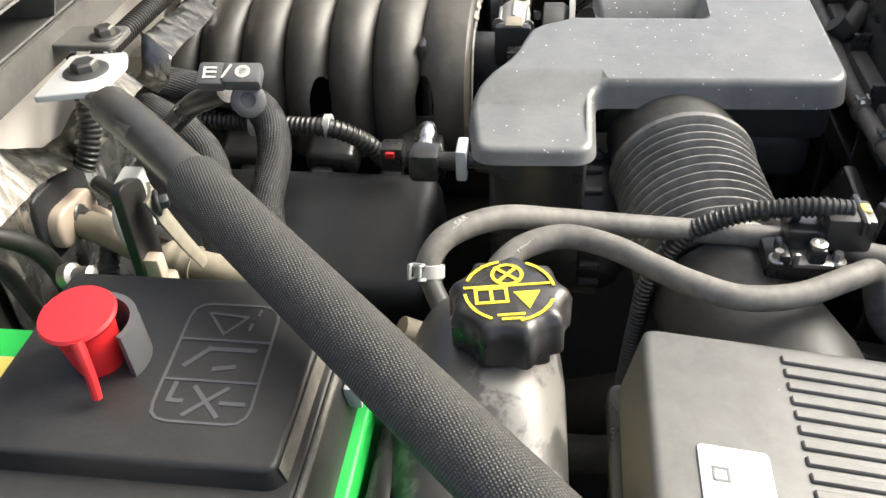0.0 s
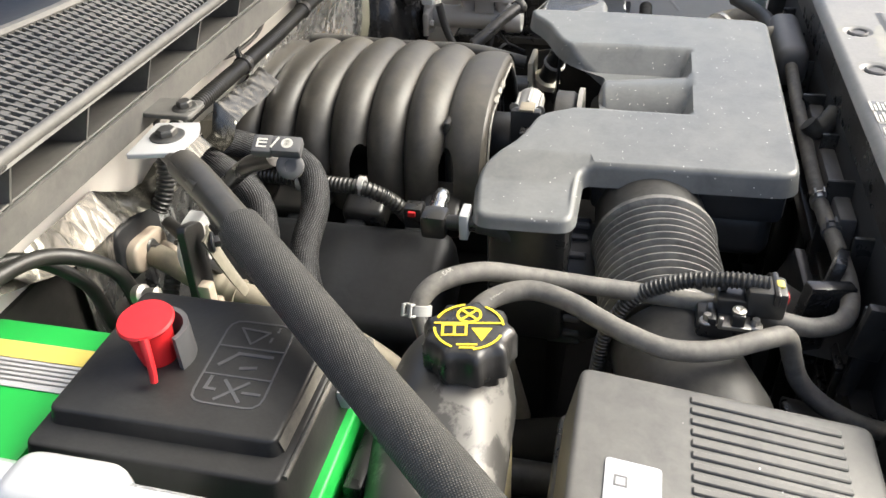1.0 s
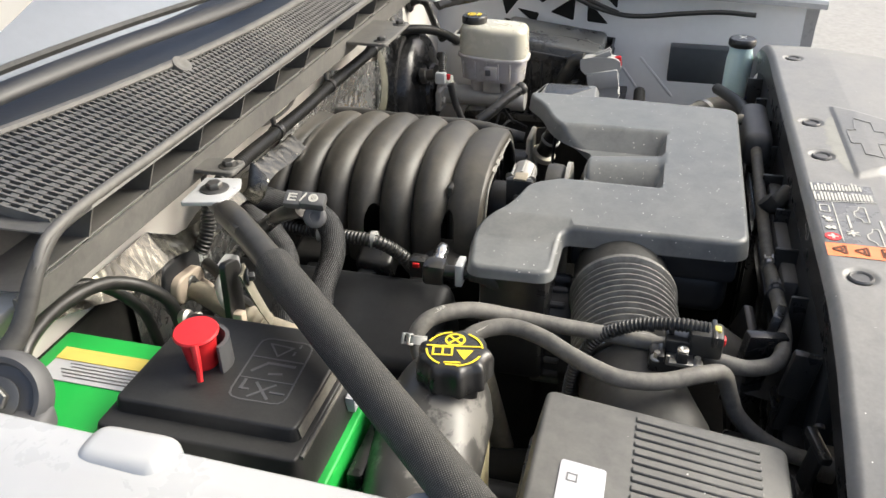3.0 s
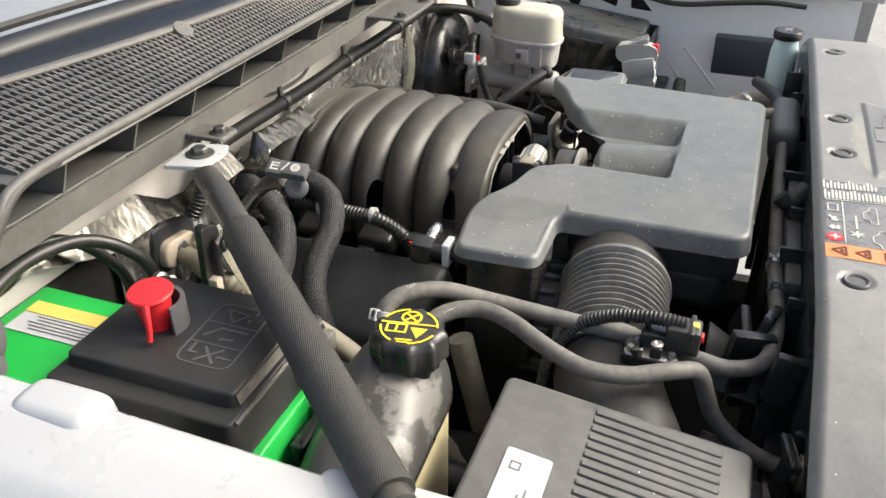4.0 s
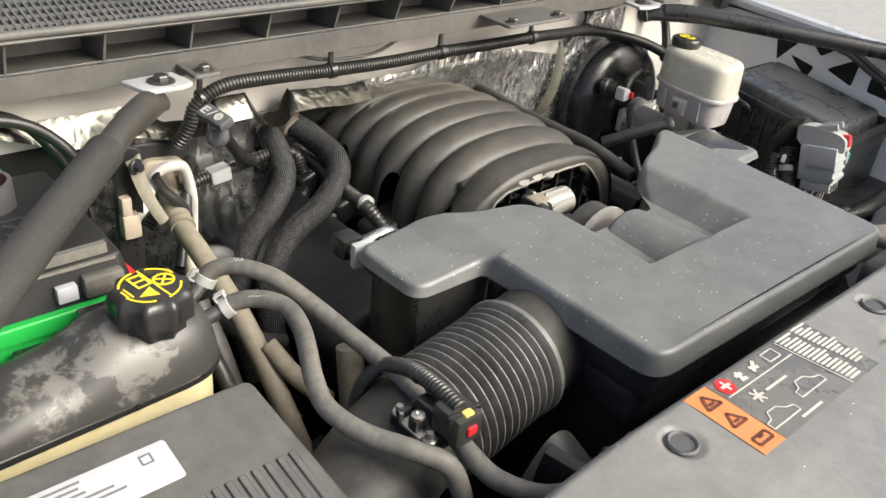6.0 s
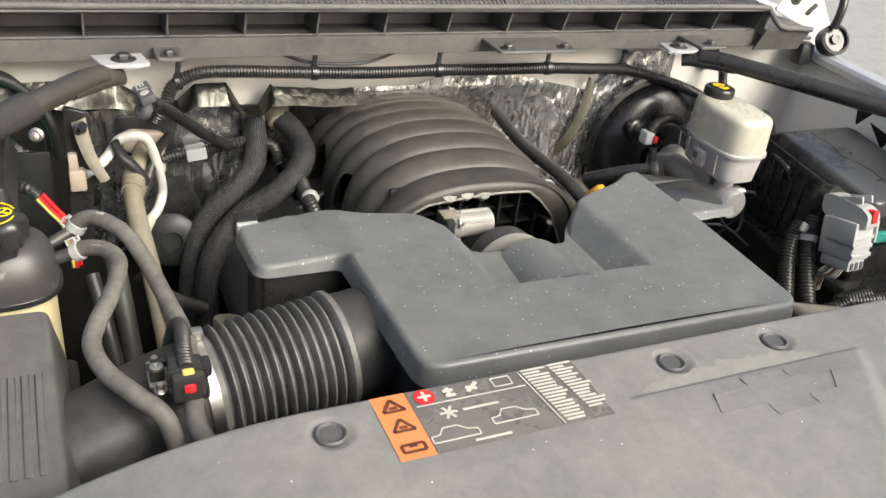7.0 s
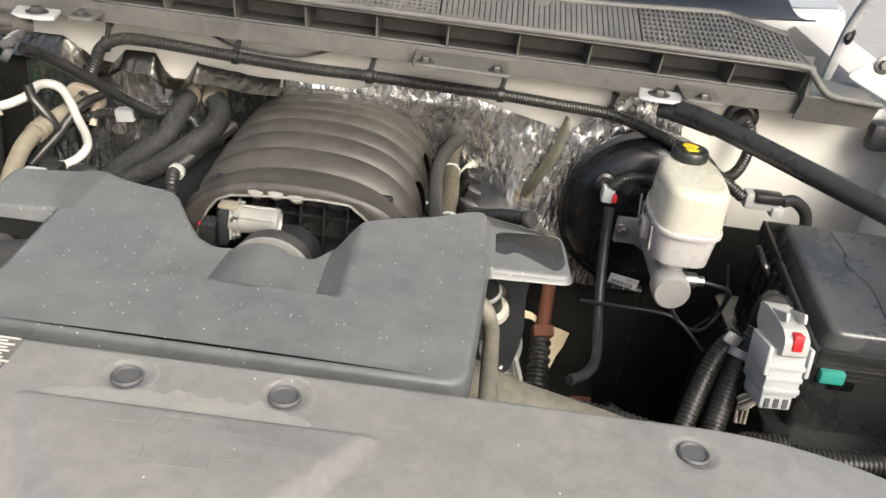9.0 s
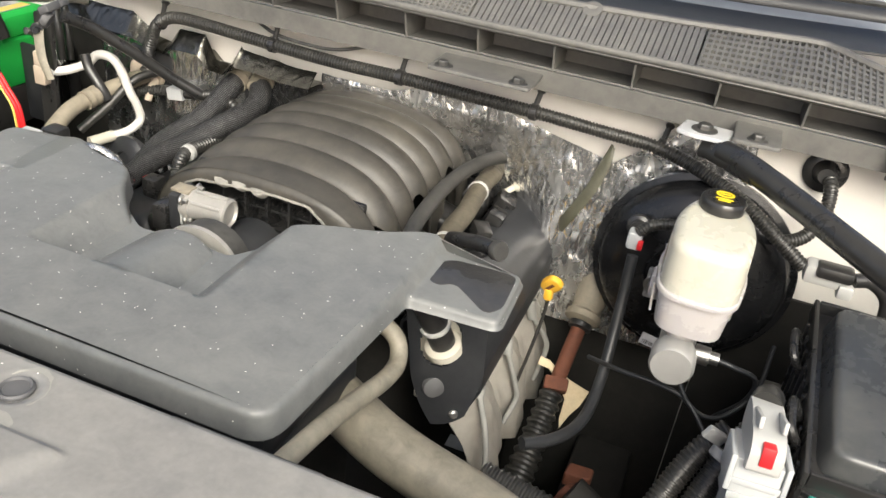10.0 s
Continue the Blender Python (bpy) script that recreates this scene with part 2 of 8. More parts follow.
def braid_material(name, colour, pitch, cross, turn, thread, dust, depth=0.0012):
    """A woven surface: two sets of threads at right angles, turned about the axis."""
    m = material(name, colour, 0.5, vary=0.25, grain=120, bump=0.0, dust=dust, spec=0.3)
    n, l = m.node_tree.nodes, m.node_tree.links
    uv = n.new("ShaderNodeUVMap")
    mp = n.new("ShaderNodeMapping")
    mp.inputs["Rotation"].default_value = (0, 0, radians(turn))
    l.new(uv.outputs["UV"], mp.inputs["Vector"])
    sets = []
    for way, p in (('X', pitch), ('Y', cross)):
        w = n.new("ShaderNodeTexWave")
        w.wave_type, w.bands_direction = 'BANDS', way
        w.inputs["Scale"].default_value = p
        w.inputs["Distortion"].default_value = 0.6
        w.inputs["Detail"].default_value = 1
        w.inputs["Detail Scale"].default_value = 2
        l.new(mp.outputs["Vector"], w.inputs["Vector"])
        sets.append(w)
    both = n.new("ShaderNodeMath")
    both.operation = 'MULTIPLY'
    l.new(sets[0].outputs["Fac"], both.inputs[0])
    l.new(sets[1].outputs["Fac"], both.inputs[1])
    bp = n.new("ShaderNodeBump")
    bp.inputs["Strength"].default_value = 0.8
    bp.inputs["Distance"].default_value = depth
    l.new(both.outputs[0], bp.inputs["Height"])
    l.new(bp.outputs["Normal"], n["Principled BSDF"].inputs["Normal"])
    worn = n.new("ShaderNodeTexNoise")
    worn.inputs["Scale"].default_value = 30
    worn.inputs["Detail"].default_value = 4
    lift = n.new("ShaderNodeMath")
    lift.operation = 'MULTIPLY'
    l.new(both.outputs[0], lift.inputs[0])
    l.new(worn.outputs["Fac"], lift.inputs[1])
    yarn = n.new("ShaderNodeMix")
    yarn.data_type = 'RGBA'
    base = n["Principled BSDF"].inputs["Base Color"].links[0].from_socket
    yarn.inputs["B"].default_value = (*thread, 1)
    l.new(lift.outputs[0], yarn.inputs["Factor"])
    l.new(base, yarn.inputs["A"])
    l.new(yarn.outputs["Result"], n["Principled BSDF"].inputs["Base Color"])
    return m


M_SLEEVE = braid_material("woven_sleeve", (0.019, 0.0185, 0.018), 4.4, 4.2, 16, (0.17, 0.166, 0.15), 0.08, 0.0007)
M_BRAID = braid_material("braided_hose", (0.003, 0.003, 0.0035), 2.6, 4.4, 8, (0.27, 0.272, 0.275), 0.0, 0.0010)


# ---- builders ----
ORIGIN = {}


def thing(name, at, label, category, group="", kind=""):
    ob = new(name)
    ob.empty_display_size = 0.02
    ob.location = at
    ORIGIN[ob.name] = V(at)
    return tagged(ob, label, category, group, kind)


def part(name, bm, mat, parent, label="", angle=40, kind=""):
    base = ORIGIN[parent.name]
    bmesh.ops.translate(bm, vec=-base, verts=bm.verts)
    me = bpy.data.meshes.new(name)
    bm.to_mesh(me)
    bm.free()
    me.materials.append(mat)
    me.polygons.foreach_set("use_smooth", [True] * len(me.polygons))
    me.set_sharp_from_angle(angle=radians(angle))
    ob = new(name, me)
    ob.parent = parent
    ORIGIN[ob.name] = base
    return tagged(ob, label, kind=kind)


def solo(name, bm, mat, at, label, category, group="", kind="", angle=40):
    """A thing that is one mesh."""
    base = V(at)
    bmesh.ops.translate(bm, vec=-base, verts=bm.verts)
    me = bpy.data.meshes.new(name)
    bm.to_mesh(me)
    bm.free()
    me.materials.append(mat)
    me.polygons.foreach_set("use_smooth", [True] * len(me.polygons))
    me.set_sharp_from_angle(angle=radians(angle))
    ob = new(name, me)
    ob.location = base
    ORIGIN[ob.name] = base
    return tagged(ob, label, category, group, kind)


def spline(points, steps=8):
    p = [V(q) for q in points]
    p = [2 * p[0] - p[1]] + p + [2 * p[-1] - p[-2]]
    out = []
    for i in range(1, len(p) - 2):
        for s in range(steps):
            t = s / steps
            a, b, c, d = p[i - 1], p[i], p[i + 1], p[i + 2]
            out.append(0.5 * (2 * b + (c - a) * t + (2 * a - 5 * b + 4 * c - d) * t * t + (3 * b - a - 3 * c + d) * t ** 3))
    out.append(p[-2])
    return out


def resample(pts, step):
    length = [0.0]
    for a, b in zip(pts, pts[1:]):
        length.append(length[-1] + (b - a).length)
    count = max(2, round(length[-1] / step))
    out, j = [], 0
    for i in range(count + 1):
        want = length[-1] * i / count
        while j < len(pts) - 2 and length[j + 1] < want:
            j += 1
        span = length[j + 1] - length[j] or 1
        out.append(pts[j].lerp(pts[j + 1], min(1, (want - length[j]) / span)))
    return out


def tube(bm, points, r, seg=14, steps=8, rib=0.0, pitch=0.004, smooth=True, taper=None, flat=1.0, flute=0.0):
    """A round tube along a spline; rib: depth of corrugation, pitch: its length."""
    path = spline(points, steps) if smooth and len(points) > 2 else [V(q) for q in points]
    if rib:
        path = resample(path, pitch / 4)
    elif smooth and len(points) > 2:
        path = resample(path, max(0.004, r * 0.6))
    uv = bm.loops.layers.uv.verify()
    side = None
    rings = []
    run = 0.0
    vs = []
    for i, c in enumerate(path):
        a = path[max(0, i - 1)]
        b = path[min(len(path) - 1, i + 1)]
        d = (b - a).normalized()
        if side is None:
            side = d.orthogonal().normalized()
        side = (side - d * side.dot(d)).normalized()
        up = d.cross(side)
        rr = r if not taper else r + (taper - r) * i / (len(path) - 1)
        if rib:
            rr += rib * (0, 1, 1, 0)[i % 4]
        rings.append([bm.verts.new(c + (rr - flute * (k % 2)) * (side * math.cos(k * math.tau / seg) + up * math.sin(k * math.tau / seg) * flat)) for k in range(seg)])
        if i:
            run += (path[i] - path[i - 1]).length
        vs.append(run)
    for i in range(len(rings) - 1):
        for k in range(seg):
            k2 = (k + 1) % seg
            f = bm.faces.new((rings[i][k], rings[i][k2], rings[i + 1][k2], rings[i + 1][k]))
            for lp, (u, w) in zip(f.loops, ((k, i), (k + 1, i), (k + 1, i + 1), (k, i + 1))):
                lp[uv].uv = (u / seg * math.tau * r * 40, vs[w] * 40)
    bm.faces.new(rings[0][::-1])
    bm.faces.new(rings[-1])
    return bm


def box(bm, lo, hi, bevel=0.0, m=None, segments=2):
    c = [(a + b) / 2 for a, b in zip(lo, hi)]
    s = [abs(b - a) for a, b in zip(lo, hi)]
    made = bmesh.ops.create_cube(bm, size=1)["verts"]
    bmesh.ops.scale(bm, vec=s, verts=made)
    if bevel:
        edges = list({e for v in made for e in v.link_edges})
        out = bmesh.ops.bevel(bm, geom=edges, offset=min(bevel, min(s) * 0.45), segments=segments, profile=0.5, affect='EDGES')
        made = list({v for f in out["faces"] for v in f.verts} | {v for v in made if v.is_valid})
    bmesh.ops.translate(bm, vec=c, verts=made)
    if m is not None:
        bmesh.ops.transform(bm, matrix=m, verts=made)
    return bm


def turned(centre, rx=0, ry=0, rz=0):
    """A turn in degrees about a point."""
    return Matrix.Translation(centre) @ pose(0, 0, 0, rx, ry, rz) @ Matrix.Translation(-V(centre))


def lathe(bm, centre, axis, profile, seg=32, lobes=0, lobe=0.0):
    """profile: (radius, distance along axis)."""
    q = V((0, 0, 1)).rotation_difference(V(axis).normalized()).to_matrix()
    rings = []
    for r, h in profile:
        ring = []
        for k in range(seg):
            a = k * math.tau / seg
            rr = r * (1 + (lobe * (abs(math.cos(a * lobes / 2)) ** 4) if lobes else 0))
            ring.append(bm.verts.new(V(centre) + q @ V((rr * math.cos(a), rr * math.sin(a), h))))
        rings.append(ring)
    for i in range(len(rings) - 1):
        for k in range(seg):
            k2 = (k + 1) % seg
            bm.faces.new((rings[i][k], rings[i][k2], rings[i + 1][k2], rings[i + 1][k]))
    bm.faces.new(rings[0][::-1])
    bm.faces.new(rings[-1])
    return bm


def rounded(poly, radius=0.02, steps=5):
    """A flat outline with rounded corners; a third value of a corner is its own radius."""
    out = []
    n = len(poly)
    for i in range(n):
        a, b, c = (V(poly[(i + k) % n][:2]) for k in (-1, 0, 1))
        r = poly[i][2] if len(poly[i]) > 2 else radius
        r1 = min(r, (a - b).length * 0.48)
        r2 = min(r, (c - b).length * 0.48)
        p, q = b + (a - b).normalized() * r1, b + (c - b).normalized() * r2
        for s in range(steps + 1):
            t = s / steps
            out.append((1 - t) ** 2 * p + 2 * t * (1 - t) * b + t * t * q)
    return out


def slab(bm, outline, z0, z1, round_top=0.006, level=None, steps=3, flare=0.0, cell=0.0):
    """An outline with a rounded top edge. level: height added at (x, y)."""
    level = level or (lambda x, y: 0.0)
    n = len(outline)
    area = sum(outline[i].x * outline[(i + 1) % n].y - outline[(i + 1) % n].x * outline[i].y for i in range(n))
    sign = 1 if area > 0 else -1

    def inset(d):
        res = []
        for i in range(n):
            t1 = outline[i] - outline[i - 1]
            t2 = outline[(i + 1) % n] - outline[i]
            t = (t1.normalized() if t1.length > 1e-7 else V((0, 0))) + (t2.normalized() if t2.length > 1e-7 else V((0, 0)))
            t = t.normalized() if t.length > 1e-7 else V((1, 0))
            res.append(outline[i] + d * V((-t.y, t.x)) * sign)
        return res
    rings = [(inset(-flare), z0)]
    foot = z0
    for s in range(steps + 1):
        a = s / steps * math.pi / 2
        rings.append((inset(round_top * (1 - math.cos(a))), z1 - round_top + round_top * math.sin(a)))
    made = []
    for pts, z in rings:
        made.append([bm.verts.new((p.x, p.y, z + level(p.x, p.y) * (1 if z > foot or not cell else 0))) for p in pts])
    for i in range(len(made) - 1):
        for k in range(n):
            k2 = (k + 1) % n
            q = (made[i][k], made[i][k2], made[i + 1][k2], made[i + 1][k])
            bm.faces.new(q if sign > 0 else q[::-1])
    bm.faces.new(made[0][::-1] if sign > 0 else made[0])
    if not cell:
        bm.faces.new(made[-1] if sign > 0 else made[-1][::-1])
        return bm
    # a top cut into cells, which follows level() inside the outline too
    top = bmesh.new()
    rim = [top.verts.new((v.co.x, v.co.y, 0)) for v in made[-1]]
    edges = [top.edges.new((rim[k], rim[(k + 1) % n])) for k in range(n)]
    bmesh.ops.triangle_fill(top, edges=edges, use_beauty=True)
    for axis in (0, 1):
        lo = min(p[axis] for p in outline)
        hi = max(p[axis] for p in outline)
        for k in range(1, int((hi - lo) / cell) + 1):
            co, no = [0.0, 0.0, 0.0], [0.0, 0.0, 0.0]
            co[axis], no[axis] = lo + k * cell + 0.0003, 1.0
            bmesh.ops.bisect_plane(top, geom=top.verts[:] + top.edges[:] + top.faces[:], dist=1e-6, plane_co=co, plane_no=no)
    bmesh.ops.remove_doubles(top, verts=top.verts[:], dist=0.0002)
    copy = {v: bm.verts.new((v.co.x, v.co.y, z1 + level(v.co.x, v.co.y))) for v in top.verts}
    top.normal_update()
    for f in top.faces:
        vs = [copy[v] for v in f.verts]
        bm.faces.new(vs if f.normal.z > 0 else vs[::-1])
    top.free()
    bmesh.ops.remove_doubles(bm, verts=[*made[-1], *copy.values()], dist=0.00005)
    return bm


def sheet(bm, nx, ny, f, thick=None):
    """A grid of f(u, v), u and v from 0 to 1."""
    vs = [[bm.verts.new(f(i / nx, j / ny)) for j in range(ny + 1)] for i in range(nx + 1)]
    for i in range(nx):
        for j in range(ny):
            bm.faces.new((vs[i][j], vs[i + 1][j], vs[i + 1][j + 1], vs[i][j + 1]))
    if thick:
        bmesh.ops.recalc_face_normals(bm, faces=bm.faces)
        bmesh.ops.solidify(bm, geom=bm.faces[:], thickness=thick)
    return bm


def text_mesh(words, size, m):
    cu = bpy.data.curves.new("print", 'FONT')
    cu.body, cu.size, cu.align_x, cu.align_y, cu.extrude = words, size, 'CENTER', 'CENTER', 0.0002
    ob = bpy.data.objects.new("print", cu)
    scene.collection.objects.link(ob)
    dg = bpy.context.evaluated_depsgraph_get()
    me = bpy.data.meshes.new_from_object(ob.evaluated_get(dg))
    bm = bmesh.new()
    bm.from_mesh(me)
    bmesh.ops.transform(bm, matrix=m, verts=bm.verts)
    bpy.data.objects.remove(ob)
    bpy.data.curves.remove(cu)
    bpy.data.meshes.remove(me)
    return bm


def frame_at(o, ex, ey):
    """A matrix whose x and y lie along ex and ey, at o."""
    ex = V(ex).normalized()
    ez = ex.cross(V(ey)).normalized()
    ey = ez.cross(ex)
    return Matrix.Translation(o) @ Matrix((ex, ey, ez)).transposed().to_4x4()


def bolt(parent, at, axis=(0, 0, 1), r=0.009, name="bolt", mat=None):
    bm = bmesh.new()
    lathe(bm, at, axis, [(r * 1.7, 0), (r * 1.7, 0.0015), (r * 1.5, 0.0025)], 24)
    lathe(bm, at, axis, [(r, 0.0015), (r, 0.0075), (r * 0.85, 0.009), (r * 0.5, 0.009)], 6)
    return part(name, bm, mat or M_BOLT, parent, "", 30)


# ---- ground ----
bm = bmesh.new()
sheet(bm, 40, 40, lambda u, v: V(((u - 0.5) * 400, (v - 0.5) * 400, 0)))
solo("ground", bm, M_ASPHALT, (0, 0, 0), "pale rough concrete yard ground", "ground", kind="structure")

# ---- truck body round the bay ----
body = thing("pickup_body", (0, 0, 0), "white pickup truck front body with its hood raised", "truck")


def mirrored(f, s):
    return lambda u, v: V((s * f(u, v)[0], f(u, v)[1], f(u, v)[2]))


FENDER = [(0.845, 1.138), (0.845, 1.15), (0.852, 1.157), (0.88, 1.158), (0.93, 1.15), (0.98, 1.12), (1.005, 1.06), (1.01, 0.9), (1.01, 0.55)]


def fender_point(u, v):
    k = u * (len(FENDER) - 1)
    i = min(int(k), len(FENDER) - 2)
    x = FENDER[i][0] + (FENDER[i + 1][0] - FENDER[i][0]) * (k - i)
    z = FENDER[i][1] + (FENDER[i + 1][1] - FENDER[i][1]) * (k - i)
    y = -0.86 + v * 1.5
    return x, y, z + 0.035 * (y + 0.2)


for s in (-1, 1):
    bm = bmesh.new()
    # the driver side edge lies further out than its bolted tab
    sheet(bm, 40, 40, lambda u, v: V((s * (fender_point(u, v)[0] if s < 0 else 0.885 + (fender_point(u, v)[0] - 0.845) * 0.76), *fender_point(u, v)[1:])), 0.004)
    fender = part("fender", bm, M_PAINT, body, "glossy white fender", 35)
    # raised flange with its bolt at the end of the brace
    bm = bmesh.new()
    slab(bm, rounded([(s * 0.835, -0.46), (s * 0.9, -0.46), (s * 0.9, -0.34), (s * 0.835, -0.34)] if s < 0 else [(0.855, -0.45), (0.9, -0.45), (0.9, -0.39), (0.855, -0.39)], 0.02), 1.10 if s < 0 else 1.142, 1.152, 0.006 if s < 0 else 0.003)
    fl = part("fender_flange", bm, M_PAINT, body, "white bolted flange")
    bolt(fl, (s * (0.884 if s < 0 else 0.873), -0.421, 1.152), r=0.009)
    bm = bmesh.new()
    if s < 0:
        slab(bm, rounded([(s * 0.836, -0.158), (s * 0.885, -0.158), (s * 0.885, -0.076), (s * 0.836, -0.076)], 0.020), 1.10, 1.166, 0.014, steps=6, flare=0.008)
        part("fender_flange", bm, M_PAINT, body, "white pressed flange")
    else:
        box(bm, (0.875, 0.13, 1.05), (0.99, 0.62, 1.205), 0.02)
        part("cowl_side", bm, M_INNER, body, "white cowl side panel")
    # inner wing; the passenger side is coloured near black for the bay's shade
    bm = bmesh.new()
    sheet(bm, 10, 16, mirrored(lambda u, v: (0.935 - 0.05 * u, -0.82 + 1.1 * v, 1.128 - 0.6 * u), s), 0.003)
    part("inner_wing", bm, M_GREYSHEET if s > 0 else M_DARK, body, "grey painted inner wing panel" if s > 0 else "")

# pressed ribs and braced openings of the driver side inner wing
for a, b in (((-0.397, 0.93), (-0.468, 0.842)), ((-0.438, 0.961), (-0.528, 0.865))):
    bm = bmesh.new()
    tube(bm, [(0.935 - 0.05 * (1.128 - a[1]) / 0.6, a[0], a[1]), (0.935 - 0.05 * (1.128 - b[1]) / 0.6, b[0], b[1])], 0.007, 10, smooth=False, flat=0.5)
    part("pressed_rib", bm, M_GREYSHEET, body)
# flat dark patches paint the shade inside the openings; nothing is cut out
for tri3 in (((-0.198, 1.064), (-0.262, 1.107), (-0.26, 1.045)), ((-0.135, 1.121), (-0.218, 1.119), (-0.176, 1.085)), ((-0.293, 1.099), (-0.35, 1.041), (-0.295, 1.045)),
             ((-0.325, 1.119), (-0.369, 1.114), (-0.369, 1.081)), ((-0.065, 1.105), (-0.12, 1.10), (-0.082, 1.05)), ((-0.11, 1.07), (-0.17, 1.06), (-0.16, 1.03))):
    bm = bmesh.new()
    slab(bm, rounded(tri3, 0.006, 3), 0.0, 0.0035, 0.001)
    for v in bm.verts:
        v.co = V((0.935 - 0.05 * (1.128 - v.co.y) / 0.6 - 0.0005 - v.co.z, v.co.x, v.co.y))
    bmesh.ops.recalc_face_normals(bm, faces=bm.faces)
    part("opening", bm, M_DARK, body, "dark patch painting the shade of an opening between pressed braces")

# firewall
def firewall_y(x, z):
    """The firewall leans back over the gearbox tunnel."""
    w = min(1, max(0, (0.29 - x) / 0.08)) * min(1, max(0, (x + 0.31) / 0.08))
    return 0.105 + w * min(0.16, 0.55 * max(0.0, 1.10 - z))


bm = bmesh.new()
sheet(bm, 76, 40, lambda u, v: V(((u - 0.5) * 1.9, firewall_y((u - 0.5) * 1.9, 1.179 - 0.88 * v) + 0.004, 1.179 - 0.88 * v)), 0.004)
part("firewall", bm, M_INNER, body, "dusty white painted firewall")
# added dark sheets that paint the bay's shade over the lower firewall
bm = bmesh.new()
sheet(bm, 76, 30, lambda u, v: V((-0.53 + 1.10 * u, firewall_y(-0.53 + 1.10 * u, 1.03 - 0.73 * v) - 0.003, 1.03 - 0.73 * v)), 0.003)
part("shade_sheet", bm, M_DARK, body, "near-black sheet for the shade on the lower firewall")
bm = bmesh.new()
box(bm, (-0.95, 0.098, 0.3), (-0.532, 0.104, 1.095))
part("shade_sheet", bm, M_DARK, body, "near-black sheet for the shade on the lower firewall")
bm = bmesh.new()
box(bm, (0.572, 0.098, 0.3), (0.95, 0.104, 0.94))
part("shade_sheet", bm, M_DARK, body, "near-black sheet for the shade on the lower firewall")
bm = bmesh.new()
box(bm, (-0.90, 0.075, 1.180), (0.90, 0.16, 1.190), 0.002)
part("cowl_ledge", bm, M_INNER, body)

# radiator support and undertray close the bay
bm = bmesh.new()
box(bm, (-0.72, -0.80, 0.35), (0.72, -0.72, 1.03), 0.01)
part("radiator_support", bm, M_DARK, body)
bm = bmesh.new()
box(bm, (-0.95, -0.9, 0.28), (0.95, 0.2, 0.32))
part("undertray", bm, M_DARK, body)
for s in (-1, 1):
    bm = bmesh.new()
    box(bm, (s * 0.42, -0.9, 0.40), (s * 0.52, 0.3, 0.56), 0.01)
    part("frame_rail", bm, M_DARK, body)
# front face below the radiator cover
bm = bmesh.new()
box(bm, (-0.98, -1.0, 0.45), (0.98, -0.93, 0.99), 0.03)
part("front_fascia", bm, M_PAINT, body)
# cabin side and doors behind the fenders
bm = bmesh.new()
box(bm, (-1.01, 0.62, 0.45), (1.01, 2.6, 1.25), 0.04)
part("cabin", bm, M_PAINT, body)

# windscreen
bm = bmesh.new()
sheet(bm, 24, 12, lambda u, v: V(((u - 0.5) * (1.80 - 0.3 * v), 0.24 + 0.34 * ((u - 0.5) * 1.6) ** 2 + 0.72 * v, 1.275 + 0.5 * v)), 0.005)
part("windscreen", bm, M_GLASSDARK, body, "windscreen glass coloured pale for reflected sky")
bm = bmesh.new()
box(bm, (-0.7, 0.93, 1.76), (0.7, 2.5, 1.80), 0.02)
part("roof", bm, M_PAINT, body)

for s in (-1, 1):
    for y in (-0.12, 2.3):
        bm = bmesh.new()
        lathe(bm, (s * 0.70, y, 0.39), (s, 0, 0), [(0.25, 0), (0.37, 0.01), (0.39, 0.04), (0.39, 0.22), (0.37, 0.25), (0.25, 0.26)], 40)
        part("tyre", bm, M_DARK, body, "black tyre")
# raised hood, hinged behind the cowl
bm = bmesh.new()
sheet(bm, 20, 20, lambda u, v: V(((u - 0.5) * 1.66, 0.05 - 0.72 * v, 1.425 + 0.90 * v + 0.145 * (1 - (2 * u - 1) ** 2 * 1.076) * (1 - 0.5 * v) + 0.03 * math.sin(v * 3.0))), 0.02)
part("hood", bm, M_HOOD, body, "white raised hood")
# hinge plate and latch parts at the driver side end of the cowl
bm = bmesh.new()
slab(bm, rounded([(0.80, 1.238), (0.835, 1.262), (0.93, 1.268), (0.975, 1.19), (0.88, 1.205)], 0.012, 4), 0.0, 0.006, 0.002)
for v in bm.verts:
    v.co = V((v.co.x, 0.10 + 0.25 * (v.co.y - 1.2) - v.co.z, v.co.y))
bmesh.ops.recalc_face_normals(bm, faces=bm.faces)
hp = part("hinge_plate", bm, M_INNER, body, "white pressed hinge plate")
bolt(hp, (0.855, 0.108, 1.262), (0, -1, 0.2), 0.009)
bm = bmesh.new()
slab(bm, rounded([(0.885, 1.232), (0.912, 1.252), (0.920, 1.246), (0.893, 1.226)], 0.003, 3), 0.0, 0.002, 0.0006)
for v in bm.verts:
    v.co = V((v.co.x, 0.093 + 0.25 * (v.co.y - 1.2) - v.co.z, v.co.y))
bmesh.ops.recalc_face_normals(bm, faces=bm.faces)
part("slot", bm, M_BLACKDULL, body)
bm = bmesh.new()
lathe(bm, (0.908, 0.03, 1.194), (-0.2, -0.8, 0.5), [(0.030, -0.015), (0.032, 0), (0.032, 0.012), (0.026, 0.014), (0.025, 0.008), (0.010, 0.008), (0.010, 0.014), (0.0, 0.015)], 32)
part("hinge_pivot", bm, M_BLACK, body, "black round hinge pivot")
bm = bmesh.new()
box(bm, (0.845, 0.04, 1.135), (0.885, 0.07, 1.185), 0.012)
